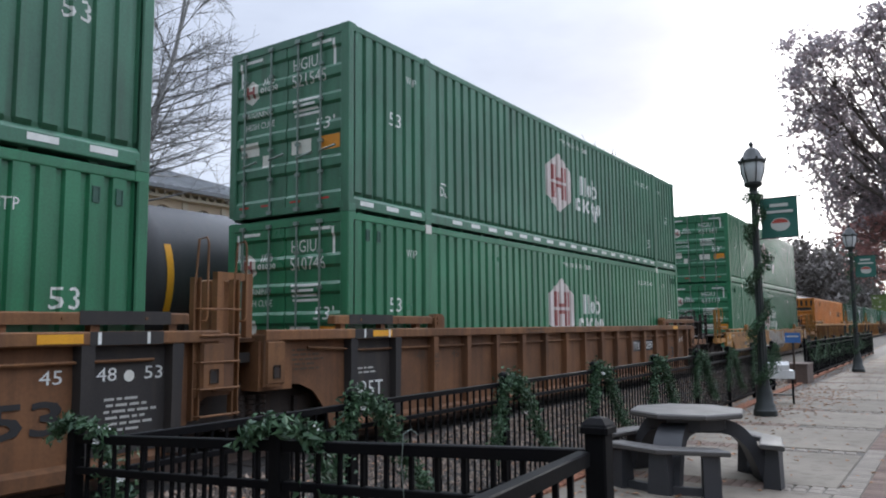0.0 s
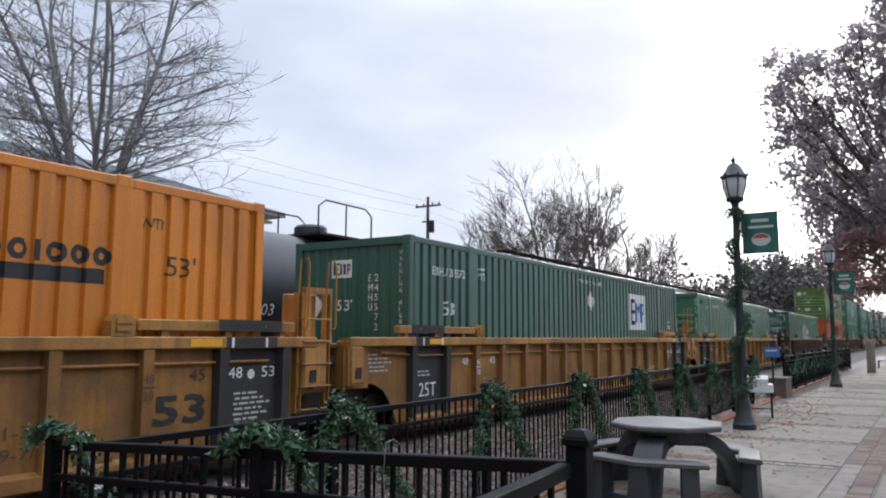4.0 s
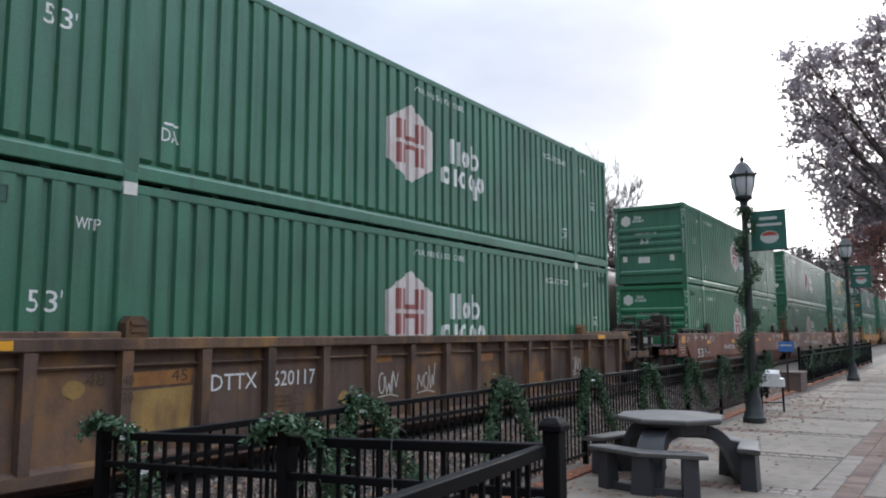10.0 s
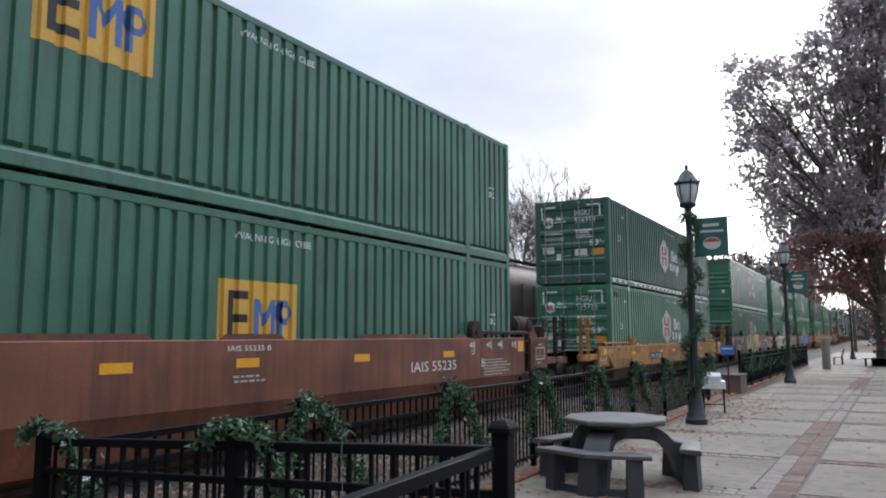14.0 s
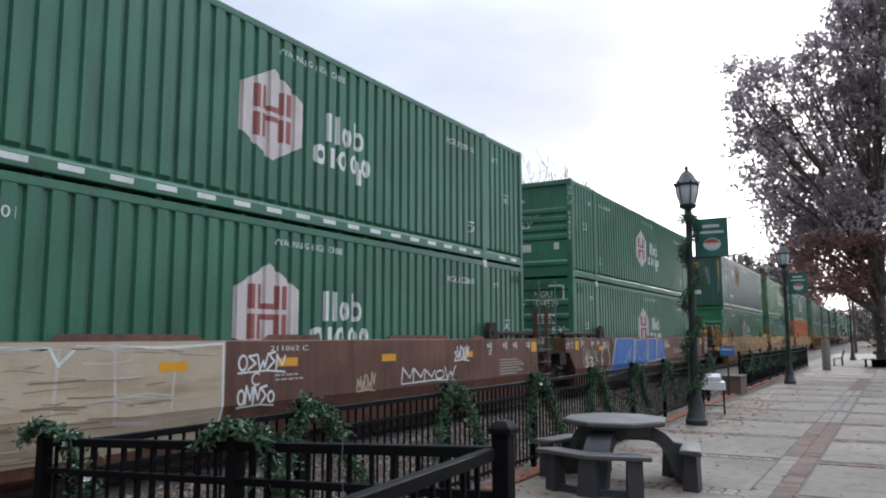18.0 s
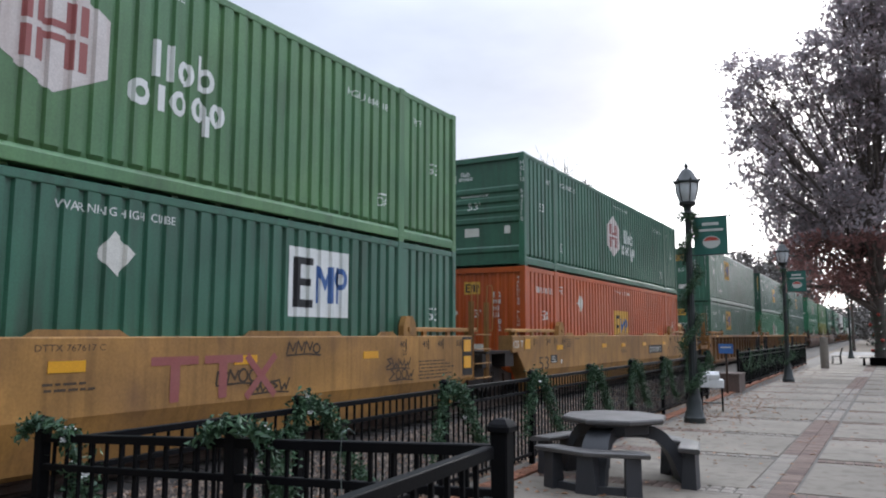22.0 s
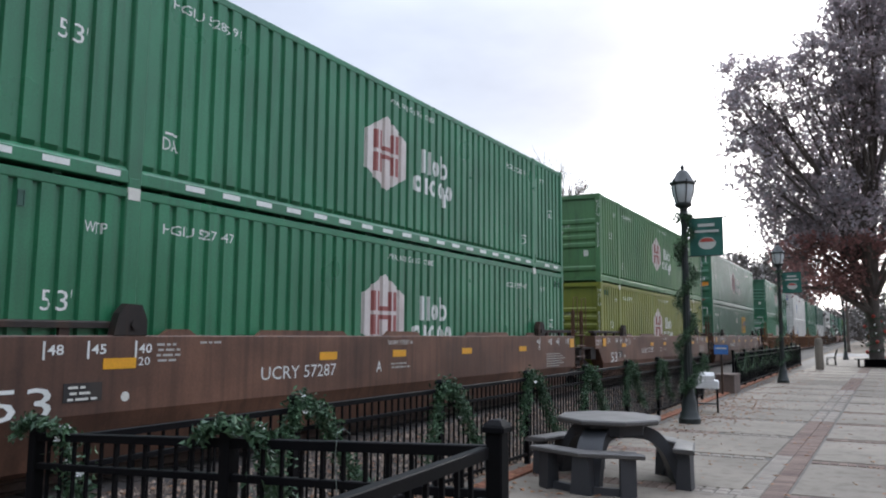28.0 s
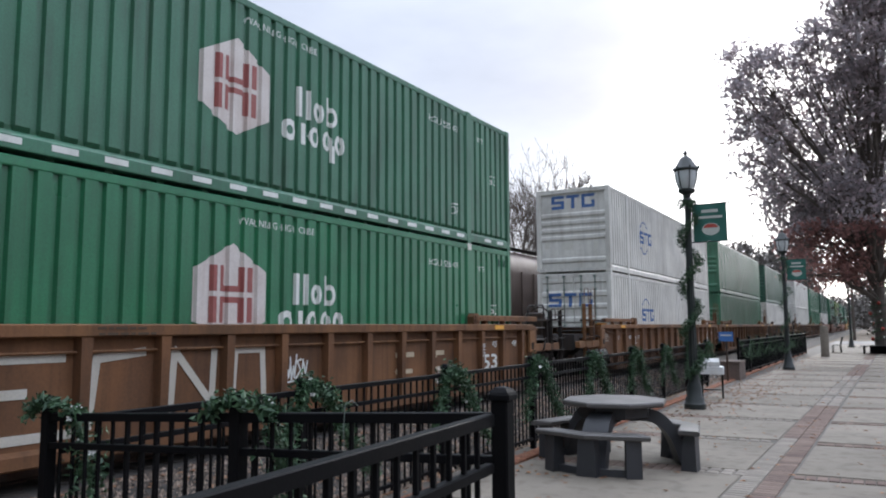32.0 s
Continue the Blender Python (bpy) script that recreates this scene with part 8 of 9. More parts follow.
        er.tube([(1.42, y + sg * 0.1, 0.5), (1.42, y + sg * 0.1, 2.0)], 0.018, 6).tube([(1.42, y + sg * 0.55, 0.5), (1.42, y + sg * 0.55, 1.3)], 0.018, 6)
        for z in (0.55, 0.85, 1.15):
            er.tube([(1.42, y + sg * 0.1, z), (1.42, y + sg * 0.55, z)], 0.014, 5)
    part("end_railing", er, M_UNDER, c)
    top = Shape().tube([(1.46, y0 + 0.3, 1.55), (1.50, y1 - 0.3, 1.55)], 0.02, 5)
    part("handrail", top, M_UNDER, c)
    bw = Shape()
    ring = [(1.35 + 0.0, y0 - 0.75 + 0.30 * math.cos(a), 1.72 + 0.30 * math.sin(a)) for a in np.linspace(0, 6.283, 17)]
    bw.tube(ring, 0.018, 5)
    for k in range(3):
        a = k * 1.047
        bw.tube([(1.35, y0 - 0.75 + 0.29 * math.cos(a), 1.72 + 0.29 * math.sin(a)), (1.35, y0 - 0.75 - 0.29 * math.cos(a), 1.72 - 0.29 * math.sin(a))], 0.010, 5)
    part("brake_wheel", bw, M_UNDER, c)
    for y in (y0 + 1.0, y1 - 1.0):
        truck(c, y)
    if mark:
        def wrap(flat, yy, zz, mat, nm, lab=""):
            v, f = flat
            pts = []
            for a, b in v:
                ang = math.asin(max(-0.99, min(0.99, (zz - zc) / R))) + b / R
                pts.append(((R + 0.006) * math.cos(ang), yy + a, zc + (R + 0.006) * math.sin(ang)))
            part(nm, Shape().add(pts, f), mat, c, lab)
        wrap(text_flat("UTLX", 0.26, 1.05, 0.012), 6.85, 2.14, M_WHITE, "number")
        wrap(text_flat("600903", 0.26, 1.15, 0.0), 7.95, 2.14, M_WHITE, "number")
        for i in range(3):
            wrap(shape_flat([bar(0, 1.5 - 0.2 * i, 0, 0.05)]), 7.2, 1.85 - 0.13 * i, M_STICKER, "small_print")
        disc = [(0.42 * math.cos(a), 0.42 * math.sin(a)) for a in np.linspace(0, 6.283, 24, False)]
        wrap(shape_flat([disc]), 10.95, 3.02, M_WHITE, "emblem", "white round emblem")
        wrap(shape_flat([bar(-0.3 + 0.16 * k, -0.24 + 0.16 * k, -0.3, 0.3) for k in range(4)]), 10.95, 3.02, M_TANK, "emblem_bar")
        wrap(shape_flat(word_blocks([0.42, 0.28, 0.22, 0.27, 0.36, 0.2, 0.28, 0.28, 0.26, 0.24, 0.2, 0.22], 0.30, 0.045)), 12.9, 2.72, M_WHITE, "emblem_word", "white emblem shapes")
        rng = random.Random(9)
        for yy, zz, w in ((9.55, 1.98, 0.75), (12.1, 1.86, 0.6)):
            wrap(shape_flat(scribble(rng, 0, 0, w, 0.38, 13, 0.035)), yy, zz, M_STICKER, "graffiti", "pale sprayed tag")
        # end number on the head
        s = Shape()
        v, f = text_flat("UTLX 600903", 0.15, 0.95)
        s.add([(-0.2 + a, y0 - 0.47 + 0.14 * ((a - 0.2) ** 2), 2.86 + b) for a, b in v], f)
        part("number", s, M_WHITE, c)
    return c


def hopper_car(y0, y1):
    c = thing("hopper_car", "grey-brown covered hopper car standing on the far track", "railcar", pose(TRACK2, 0, 0), group="cars on the far track")
    sec = [(-1.35, 1.3), (1.35, 1.3), (1.52, 1.7), (1.52, 3.6), (1.40, 4.1), (0.9, 4.5), (0.4, 4.62), (-0.4, 4.62), (-0.9, 4.5), (-1.40, 4.1), (-1.52, 3.6), (-1.52, 1.7)]
    s = Shape().loft([[(x, y, z) for x, z in sec] for y in (y0 + 0.4, y1 - 0.4)], True)
    part("body", s, M_HOPPER, c, smooth=True)
    for i in range(15):
        y = y0 + 0.6 + i * (y1 - y0 - 1.2) / 14
        part("rib", Shape().loft([[(1.52, y - 0.05, z), (1.575, y - 0.035, z), (1.575, y + 0.035, z), (1.52, y + 0.05, z)] for z in (1.5, 3.7)], True), M_HOPPER, c)
    for i in range(4):
        y = y0 + (i + 0.5) * (y1 - y0) / 4
        part("hatch", Shape().cham(-0.3, 0.3, y - 1.4, y + 1.4, 4.6, 4.72, 0.03), M_HOPPER, c)
    walk_ = Shape()
    for sx in (-0.75, 0.75):
        walk_.box(sx - 0.25, sx + 0.25, y0 + 0.1, y1 - 0.1, 4.70, 4.73)
    part("running_board", walk_, M_UNDER, c)
    e = Shape()
    for y, sg in ((y0, 1), (y1, -1)):
        for x in (-1.3, -0.9, 0.9, 1.3):
            e.tube([(x, y + sg * 0.15, 0.9), (x, y + sg * 0.15, 4.6)], 0.025, 6)
        for k in range(11):
            e.tube([(0.9, y + sg * 0.15, 1.0 + k * 0.35), (1.3, y + sg * 0.15, 1.0 + k * 0.35)], 0.014, 5)
    part("end_ladder", e, M_HOPPER, c)
    part("underframe", Shape().box(-0.4, 0.4, y0 - 0.4, y1 + 0.4, 0.9, 1.2).box(-1.4, 1.4, y0, y1, 1.18, 1.3), M_UNDER, c)
    for i in range(3):
        y = y0 + 3.6 + i * (y1 - y0 - 7.2) / 2
        bay = Shape().loft([[(-1.2, y - 1.6, 1.25), (1.2, y - 1.6, 1.25), (1.2, y + 1.6, 1.25), (-1.2, y + 1.6, 1.25)], [(-0.6, y - 0.4, 0.5), (0.6, y - 0.4, 0.5), (0.6, y + 0.4, 0.5), (-0.6, y + 0.4, 0.5)]], True)
        part("discharge_bay", bay, M_HOPPER, c)
    for y in (y0 + 1.7, y1 - 1.7):
        truck(c, y)


def build_far_track():
    tank_car(-12.9, 3.75, False)
    tank_car(5.95, 17.6)
    for i in range(4):
        hopper_car(20.6 + i * 18.4, 37.8 + i * 18.4)


# ---- station building behind the tracks ----
def build_station():
    X, y0, y1 = -26.0, -14.0, 23.2
    b = thing("station_building", "cream station building with arched windows and a grey metal hip roof", "building", kind="structure")
    zf, ze = 3.0, 7.55
    # front wall with real openings
    wins = []
    y = 21.4
    while y > y0 + 2:
        wins.append((y - 1.15, y))
        y -= 2.05
    wins = sorted(wins)
    wall = Shape()
    edges = [y0] + [e for w in wins for e in w] + [y1]
    for i in range(0, len(edges), 2):
        wall.box(X - 0.3, X, edges[i], edges[i + 1], zf, ze)
    for a, c in wins:
        wall.box(X - 0.3, X, a, c, zf, 5.62)
        arc = []
        for k in range(9):
            t = k / 8
            arc.append((a + (c - a) * t, 6.58 + 0.30 * math.sin(math.pi * t)))
        for p, q in zip(arc, arc[1:]):
            wall.loft([[(X - 0.3, p[0], p[1]), (X, p[0], p[1]), (X, p[0], ze), (X - 0.3, p[0], ze)], [(X - 0.3, q[0], q[1]), (X, q[0], q[1]), (X, q[0], ze), (X - 0.3, q[0], ze)]], True)
    part("wall", wall, M_WALL, b)
    part("wall", Shape().box(X - 12, X - 0.3, y1 - 0.3, y1, zf, ze).box(X - 12, X - 11.7, y0, y1 - 0.3, zf, ze).box(X - 11.7, X - 0.3, y0, y0 + 0.3, zf, ze), M_WALL, b)
    for a, c in wins:
        w = part("window", Shape().box(X - 0.20, X - 0.18, a, c, 5.62, 6.9), M_GLASS, b)
        fr = Shape().box(X - 0.18, X - 0.10, a, a + 0.06, 5.62, 6.75).box(X - 0.18, X - 0.10, c - 0.06, c, 5.62, 6.75).box(X - 0.18, X - 0.10, a, c, 6.2, 6.25).box(X - 0.18, X - 0.10, (a + c) / 2 - 0.025, (a + c) / 2 + 0.025, 5.62, 6.85)
        part("frame", fr, M_TRIM, w)
        part("sill", Shape().box(X - 0.1, X + 0.10, a - 0.1, c + 0.1, 5.52, 5.62), M_TRIM, w)
        part("pilaster", Shape().box(X, X + 0.07, c + 0.32, c + 0.58, 4.6, 7.1), M_TRIM, b)
    part("base_course", Shape().box(X, X + 0.05, y0, y1, zf, 5.0), M_REDBRICK, b)
    part("cornice", Shape().box(X, X + 0.35, y0, y1 + 0.3, 7.12, 7.24).box(X, X + 0.5, y0, y1 + 0.4, 7.42, 7.55), M_TRIM, b)
    br = Shape()
    y = y0 + 0.3
    while y < y1:
        br.box(X + 0.0, X + 0.30, y, y + 0.10, 7.24, 7.42)
        y += 0.42
    part("bracket_row", br, M_TRIM, b)
    # hip roof with standing seams
    ex, ey, rx, ry, rz = X + 0.75, y1 + 0.75, X - 5.0, 19.6, 9.55
    bx = X - 12.0
    r = Shape()
    r.add([(ex, y0 - 1, ze), (ex, ey, ze), (rx, ry, rz), (rx, y0 + 2, rz)], [(0, 1, 2, 3)])
    r.add([(ex, ey, ze), (bx, ey, ze), (rx, ry, rz)], [(0, 1, 2)])
    r.add([(bx, ey, ze), (bx, y0 - 1, ze), (rx, y0 + 2, rz), (rx, ry, rz)], [(0, 1, 2, 3)])
    r.add([(ex, y0 - 1, ze - 0.12), (ex, ey, ze - 0.12), (bx, ey, ze - 0.12), (bx, y0 - 1, ze - 0.12)], [(0, 1, 2, 3)])
    r.box(ex - 0.02, ex + 0.02, y0 - 1, ey, ze - 0.14, ze + 0.02)
    part("roof", r, M_METALROOF, b)
    seam = Shape()
    y = y0
    while y < ey - 0.2:
        k = 1.0 if y < ry else max(0.02, (ey - y) / (ey - ry))
        seam.tube([(ex, y, ze + 0.03), (ex + (rx - ex) * k, y, ze + 0.03 + (rz - ze) * k)], 0.03, 4)
        y += 0.45
    tagged(part("roof_seams", seam, M_METALROOF, b), kind="stuff")
    part("ridge_cap", Shape().tube([(rx, y0 + 2, rz + 0.03), (rx, ry, rz + 0.03), (ex, ey, ze + 0.03)], 0.08, 6), M_METALROOF, b)


# ---- trees and shrubs ----
def bare_tree(name_label, base, stems, height, seed, depth=5, thick=0.2, reach=1.0, lean=0.35, least=0.008, bark=None, twig=None):
    """A leafless tree: stems that fork again and again into fine twigs."""
    rng = random.Random(seed)
    t = thing("bare_tree", name_label, "tree", pose(*base), group="bare trees")
    wood, twigs = Shape(), Shape()

    def grow(p, d, ln, r, lev):
        n = 3
        pts, rs = [p], [r]
        q = p
        for i in range(n):
            d = (d + Vector((rng.gauss(0, 0.10), rng.gauss(0, 0.10), 0.05 + rng.gauss(0, 0.05)))).normalized()
            q = q + d * ln / n
            pts.append(q)
            rs.append(max(least, r * (1 - 0.35 * (i + 1) / n)))
        (wood if lev < 3 else twigs).tube(pts, rs, 7 if lev < 2 else (4 if lev < 4 else 3), False)
        if lev >= depth:
            return
        kids = 3 if lev == 0 else rng.choice((3, 4, 4))
        for k in range(kids):
            f = 1.0 if k == 0 else rng.uniform(0.35, 0.95)
            at = pts[0].lerp(pts[-1], f)
            ax = d.orthogonal().normalized()
            ax = Matrix.Rotation(rng.uniform(0, 6.283), 3, d) @ ax
            nd = (Matrix.Rotation(radians(rng.uniform(10, 22) if k == 0 else rng.uniform(26, 50)), 3, ax) @ d)
            nd = (nd + Vector((0, 0, 0.10))).normalized()
            grow(at, nd, ln * rng.uniform(0.62, 0.80) * (1 if k == 0 else 0.9) * reach, rs[-1] * (0.82 if k == 0 else 0.6), lev + 1)

    for i in range(stems):
        a = 6.283 * i / stems + rng.uniform(-0.4, 0.4)
        tilt = lean * (0.4 + 0.6 * rng.random()) if stems > 1 else 0.04
        d = Vector((math.cos(a) * tilt, math.sin(a) * tilt, 1)).normalized()
        grow(Vector((math.cos(a) * 0.12, math.sin(a) * 0.12, -0.2)), d, height * rng.uniform(0.30, 0.38), thick * rng.uniform(0.8, 1.1), 0)
    part("trunk", wood, bark or M_BARK, t, smooth=True)
    tagged(part("twig_mass", twigs, twig or M_TWIG, t), kind="stuff")
    return t


def vase_tree(base, stems, spread, height, seed):
    """A leafless tree whose many stems rise from one base and arch outwards into fine, level twigs."""
    rng = random.Random(seed)
    t = thing("bare_tree", "large bare multi-stemmed tree in front of the station", "tree", pose(*base), group="bare trees")
    wood, twigs = Shape(), Shape()

    def arch(p, d, ln, r0, r1, n, lift, sides, into):
        pts, rs, q = [p], [r0], p
        for i in range(n):
            d = (d + Vector((rng.gauss(0, 0.07), rng.gauss(0, 0.07), lift + rng.gauss(0, 0.04)))).normalized()
            q = q + d * ln / n
            pts.append(q)
            rs.append(r0 + (r1 - r0) * (i + 1) / n)
        into.tube(pts, rs, sides, False)
        return pts, d

    for i in range(stems):
        a = 6.283 * i / stems + rng.uniform(-0.3, 0.3)
        k = spread * (1.0 if i % 3 else 0.35)
        d = Vector((math.cos(a) * k, math.sin(a) * k, 1)).normalized()
        foot = Vector((math.cos(a) * 0.16, math.sin(a) * 0.16, rng.uniform(2.2, 3.4)))
        pts, _ = arch(foot, d, height * rng.uniform(0.66, 0.84), rng.uniform(0.075, 0.12), 0.014, 10, 0.035, 7, wood)
        for j in range(21):
            f = rng.uniform(1.2, 10)
            m = int(f)
            b = pts[m].lerp(pts[min(m + 1, 10)], f - m)
            a2 = a + rng.gauss(0, 1.0)
            d2 = Vector((math.cos(a2), math.sin(a2), rng.uniform(0.0, 0.6))).normalized()
            ln = (3.6 - 0.23 * f) * rng.uniform(0.6, 1.0)
            p2, e2 = arch(b, d2, ln, 0.036 - 0.0022 * f, 0.009, 5, 0.02, 4, wood)
            for _ in range(9):
                c = p2[rng.choice((1, 2, 3, 4, 5))]
                d3 = (e2 + Vector((rng.gauss(0, 0.6), rng.gauss(0, 0.6), rng.gauss(0.05, 0.45)))).normalized()
                p3, e3 = arch(c, d3, rng.uniform(0.6, 1.25), 0.010, 0.006, 3, 0.0, 3, twigs)
                for _ in range(4):
                    d4 = (e3 + Vector((rng.gauss(0, 0.7), rng.gauss(0, 0.7), rng.gauss(0.1, 0.5)))).normalized()
                    arch(p3[rng.choice((1, 2, 3))], d4, rng.uniform(0.25, 0.55), 0.006, 0.004, 2, 0.0, 3, twigs)
    wood.tube([(0, 0, -0.3), (0.03, 0, 1.0), (0, 0.02, 2.4), (0.02, 0, 3.6)], [0.36, 0.27, 0.25, 0.20], 10)
    part("trunk", wood, M_PALEBARK, t, smooth=True)
    tagged(part("twig_mass", twigs, M_PALEBARK, t), kind="stuff")


# foliage masses of the autumn tree: x, y, z from the foot of the trunk, radius
MASSES = [(-6.1, -4.1, 16.9, 1.3), (-6.4, -4.8, 14.8, 1.0), (-5.3, -2.9, 15.8, 1.7), (-6.0, -4.2, 13.1, 1.4), (-5.4, -4.6, 10.9, 1.5), (-4.0, -2.6, 14.0, 1.4), (-4.5, 0.9, 12.6, 1.8),
             (-4.1, 0.4, 10.2, 1.9), (-4.9, 0.3, 8.4, 1.3), (-2.3, -4.1, 17.3, 1.3), (-0.9, -2.0, 18.6, 1.6), (0.1, -3.9, 19.2, 1.7), (0.6, -4.3, 16.2, 1.8), (-1.2, -4.7, 15.2, 1.2),
             (0.1, -3.8, 14.0, 1.5), (-2.5, 1.1, 13.1, 1.7), (-1.0, 0.6, 11.8, 2.0), (0.5, 0.4, 12.6, 2.0), (-2.6, 0.5, 9.9, 2.1), (-0.5, -3.4, 8.4, 2.0), (-3.2, -2.5, 7.1, 1.4),
             (-1.8, -0.3, 7.0, 1.6), (-0.0, 0.5, 6.6, 1.8), (-2.2, 1.4, 5.1, 0.8), (-0.9, 1.7, 4.9, 0.9), (-4.2, -3.9, 6.1, 0.7), (2.5, -1.5, 18.4, 2.5), (3.1, -0.7, 14.0, 2.9),
             (2.8, -1.4, 9.4, 2.8), (2.0, -3.4, 6.1, 1.8), (0.7, -2.8, 22.3, 2.6), (3.2, -5.5, 21.1, 2.9),
          (-3.2, -1.7, 15.9, 1.3), (-1.9, -2.0, 14.2, 1.4), (-0.8, -3.2, 12.8, 1.4), (-3.1, 0.9, 11.7, 1.6), (-1.6, -3.7, 10.1, 1.4), (-5.4, -1.4, 13.6, 1.4), (-4.9, 0.8, 13.5, 1.4),
          (-0.6, -3.9, 16.3, 1.4), (1.1, -1.4, 18.8, 1.8), (0.8, -0.7, 15.0, 1.8), (-3.1, -4.2, 16.6, 0.8), (-4.6, -2.4, 17.4, 1.0), (-2.9, 0.3, 8.6, 1.5), (-5.2, -1.3, 10.0, 1.2),
          (-4.1, 0.6, 6.8, 1.2), (-2.6, -2.5, 6.0, 1.1), (-1.2, -1.9, 5.5, 1.1), (-1.0, -4.0, 19.6, 0.9), (1.0, -1.9, 21.0, 1.9),
          (4.5, 3.0, 9.0, 2.8), (4.0, 2.0, 14.0, 2.8), (0.5, 5.0, 11.0, 2.8), (0.5, 4.0, 16.5, 2.6), (3.5, 5.5, 7.5, 2.2), (-2.5, 4.5, 9.0, 2.2)]


def leaf_polygon(s, c, n, r, rng):
    """One lobed leaf, folded along its middle."""
    u = Matrix.Rotation(rng.uniform(0, 6.283), 3, n) @ n.orthogonal().normalized()
    v = n.cross(u)
    lift = n * (r * rng.uniform(0.05, 0.3))
    s.add([c - u * r, c - u * 0.25 * r + v * 0.85 * r + lift, c + u * 0.05 * r + v * 0.40 * r + lift * 0.4, c + u * 0.65 * r + v * 0.62 * r + lift, c + u * 1.15 * r,
           c + u * 0.65 * r - v * 0.62 * r + lift, c + u * 0.05 * r - v * 0.40 * r + lift * 0.4, c - u * 0.25 * r - v * 0.85 * r + lift], [(0, 1, 2, 3, 4), (0, 4, 5, 6, 7)])


def leaf_tree():
    """A broad tree in russet leaf: limbs rise from a short wrapped trunk to separate masses of leaves."""
    rng = random.Random(8)
    t = thing("autumn_tree", "large russet autumn tree in thinning leaf beside the promenade", "tree", pose(0.95, 47.0, 0))
    wood, leaves, low = Shape(), Shape(), Shape()
    wood.tube([(0, 0, -0.1), (0.02, 0, 0.5), (0.05, 0, 1.6), (-0.05, 0.05, 2.9), (0.05, 0.05, 4.2)], [0.52, 0.40, 0.34, 0.34, 0.28], 12)
    wood.tube([(0.05, 0.05, 4.0), (0.2, -0.3, 7.0), (-0.2, 0.2, 11.0), (0.1, 0.0, 17.5)], [0.28, 0.22, 0.15, 0.04], 8)

    def limb(p, q, r0, r1, n=5, sag=0.25):
        pts = [p.lerp(q, i / n) + Vector((rng.gauss(0, 0.10), rng.gauss(0, 0.10), sag * math.sin(math.pi * i / n))) * (0 if i in (0, n) else 1) for i in range(n + 1)]
        wood.tube(pts, [r0 + (r1 - r0) * i / n for i in range(n + 1)], 6 if r0 > 0.06 else 4, False)
        return pts

    for x, y, z, r in MASSES:
        c = Vector((x, y, z + (0.45 if z > 12 else 0.0)))
        rz = 3.1 + 0.28 * max(0.0, z - 4.0)
        main = limb(Vector((0.0, 0.0, min(rz, 11.0))), c, 0.15 if r > 1.4 else 0.10, 0.035, 7, 0.9 if z < 8 else 0.3)
        n = int(26 * (r / 1.4) ** 2) + 8
        for _ in range(n):
            d = Vector((rng.gauss(0, 1), rng.gauss(0, 1), rng.gauss(0, 1))).normalized()
            e = c + d * r * rng.uniform(0.25, 1.0) ** 0.6
            e.z -= 0.12 * r
            limb(main[rng.choice((5, 6, 7))], e, 0.022, 0.007, 3, 0.06)
            into = low if e.z < 7.2 else leaves
            size = 0.115 if e.z > 6.5 else 0.085
            for _ in range(rng.randint(9, 17)):
                p = e + Vector((rng.gauss(0, 0.26), rng.gauss(0, 0.26), rng.gauss(-0.05, 0.22)))
                nn = Vector((rng.gauss(0, 1), rng.gauss(0, 1), rng.gauss(0.2, 0.8))).normalized()
                leaf_polygon(into, p, nn, size * rng.uniform(0.7, 1.35), rng)
    # two long low limbs arching out over the promenade, thinly leaved
    for tip in (Vector((-4.6, -3.2, 4.3)), Vector((-3.4, 0.6, 4.6)), Vector((-2.3, -3.0, 4.4))):
        pts = limb(Vector((0, 0, 2.9)), tip, 0.16, 0.03, 8, 0.75)
        for q in pts[3:]:
            for _ in range(7):
                e = q + Vector((rng.gauss(0, 0.5), rng.gauss(0, 0.5), rng.gauss(0.15, 0.35)))
                limb(q, e, 0.016, 0.006, 2, 0.0)
                for _ in range(9):
                    nn = Vector((rng.gauss(0, 1), rng.gauss(0, 1), rng.gauss(0.2, 0.8))).normalized()
                    leaf_polygon(low, e + Vector((rng.gauss(0, 0.2), rng.gauss(0, 0.2), rng.gauss(0, 0.16))), nn, 0.08 * rng.uniform(0.7, 1.3), rng)
    part("trunk", wood, M_BARK, t, smooth=True)
    part("crown", leaves, M_AUTUMN, t)
    part("lower_crown", low, M_RUSSET, t, "russet lower leaves")
    wrap = [(0.44 * math.cos(a), 0.44 * math.sin(a), 0.55 + a * 0.072) for a in np.linspace(0, 36, 80)]
    garland([(0.95 + x, 47.0 + y, z) for x, y, z in wrap], rng, 2600, 0.07, 0, "green fir garland with red bows wound round a tree trunk")
    ball = Shape().lathe([(0.01, -0.09), (0.06, -0.06), (0.09, 0), (0.06, 0.06), (0.01, 0.09)], n=8)
    red, pale = ball.mesh("bauble", M_BANRED, True), ball.mesh("bauble", M_BOW, True)
    g = thing("bauble_string", "string of red and white baubles hung round a tree trunk", "ornament", pose(0.95, 47.0, 0))
    part("cord", Shape().tube([(0.50 * math.cos(a), 0.50 * math.sin(a), 0.6 + a * 0.078) for a in np.linspace(0, 31, 90)], 0.012, 4), M_FIR, g)
    for k in range(26):
        a = k * 1.24
        part("bauble", red if k % 3 == 0 else pale, None, g).matrix_basis = pose(0.52 * math.cos(a), 0.52 * math.sin(a), 0.55 + a * 0.078) @ Matrix.Scale(1.2 if k % 3 == 0 else 0.55, 4)
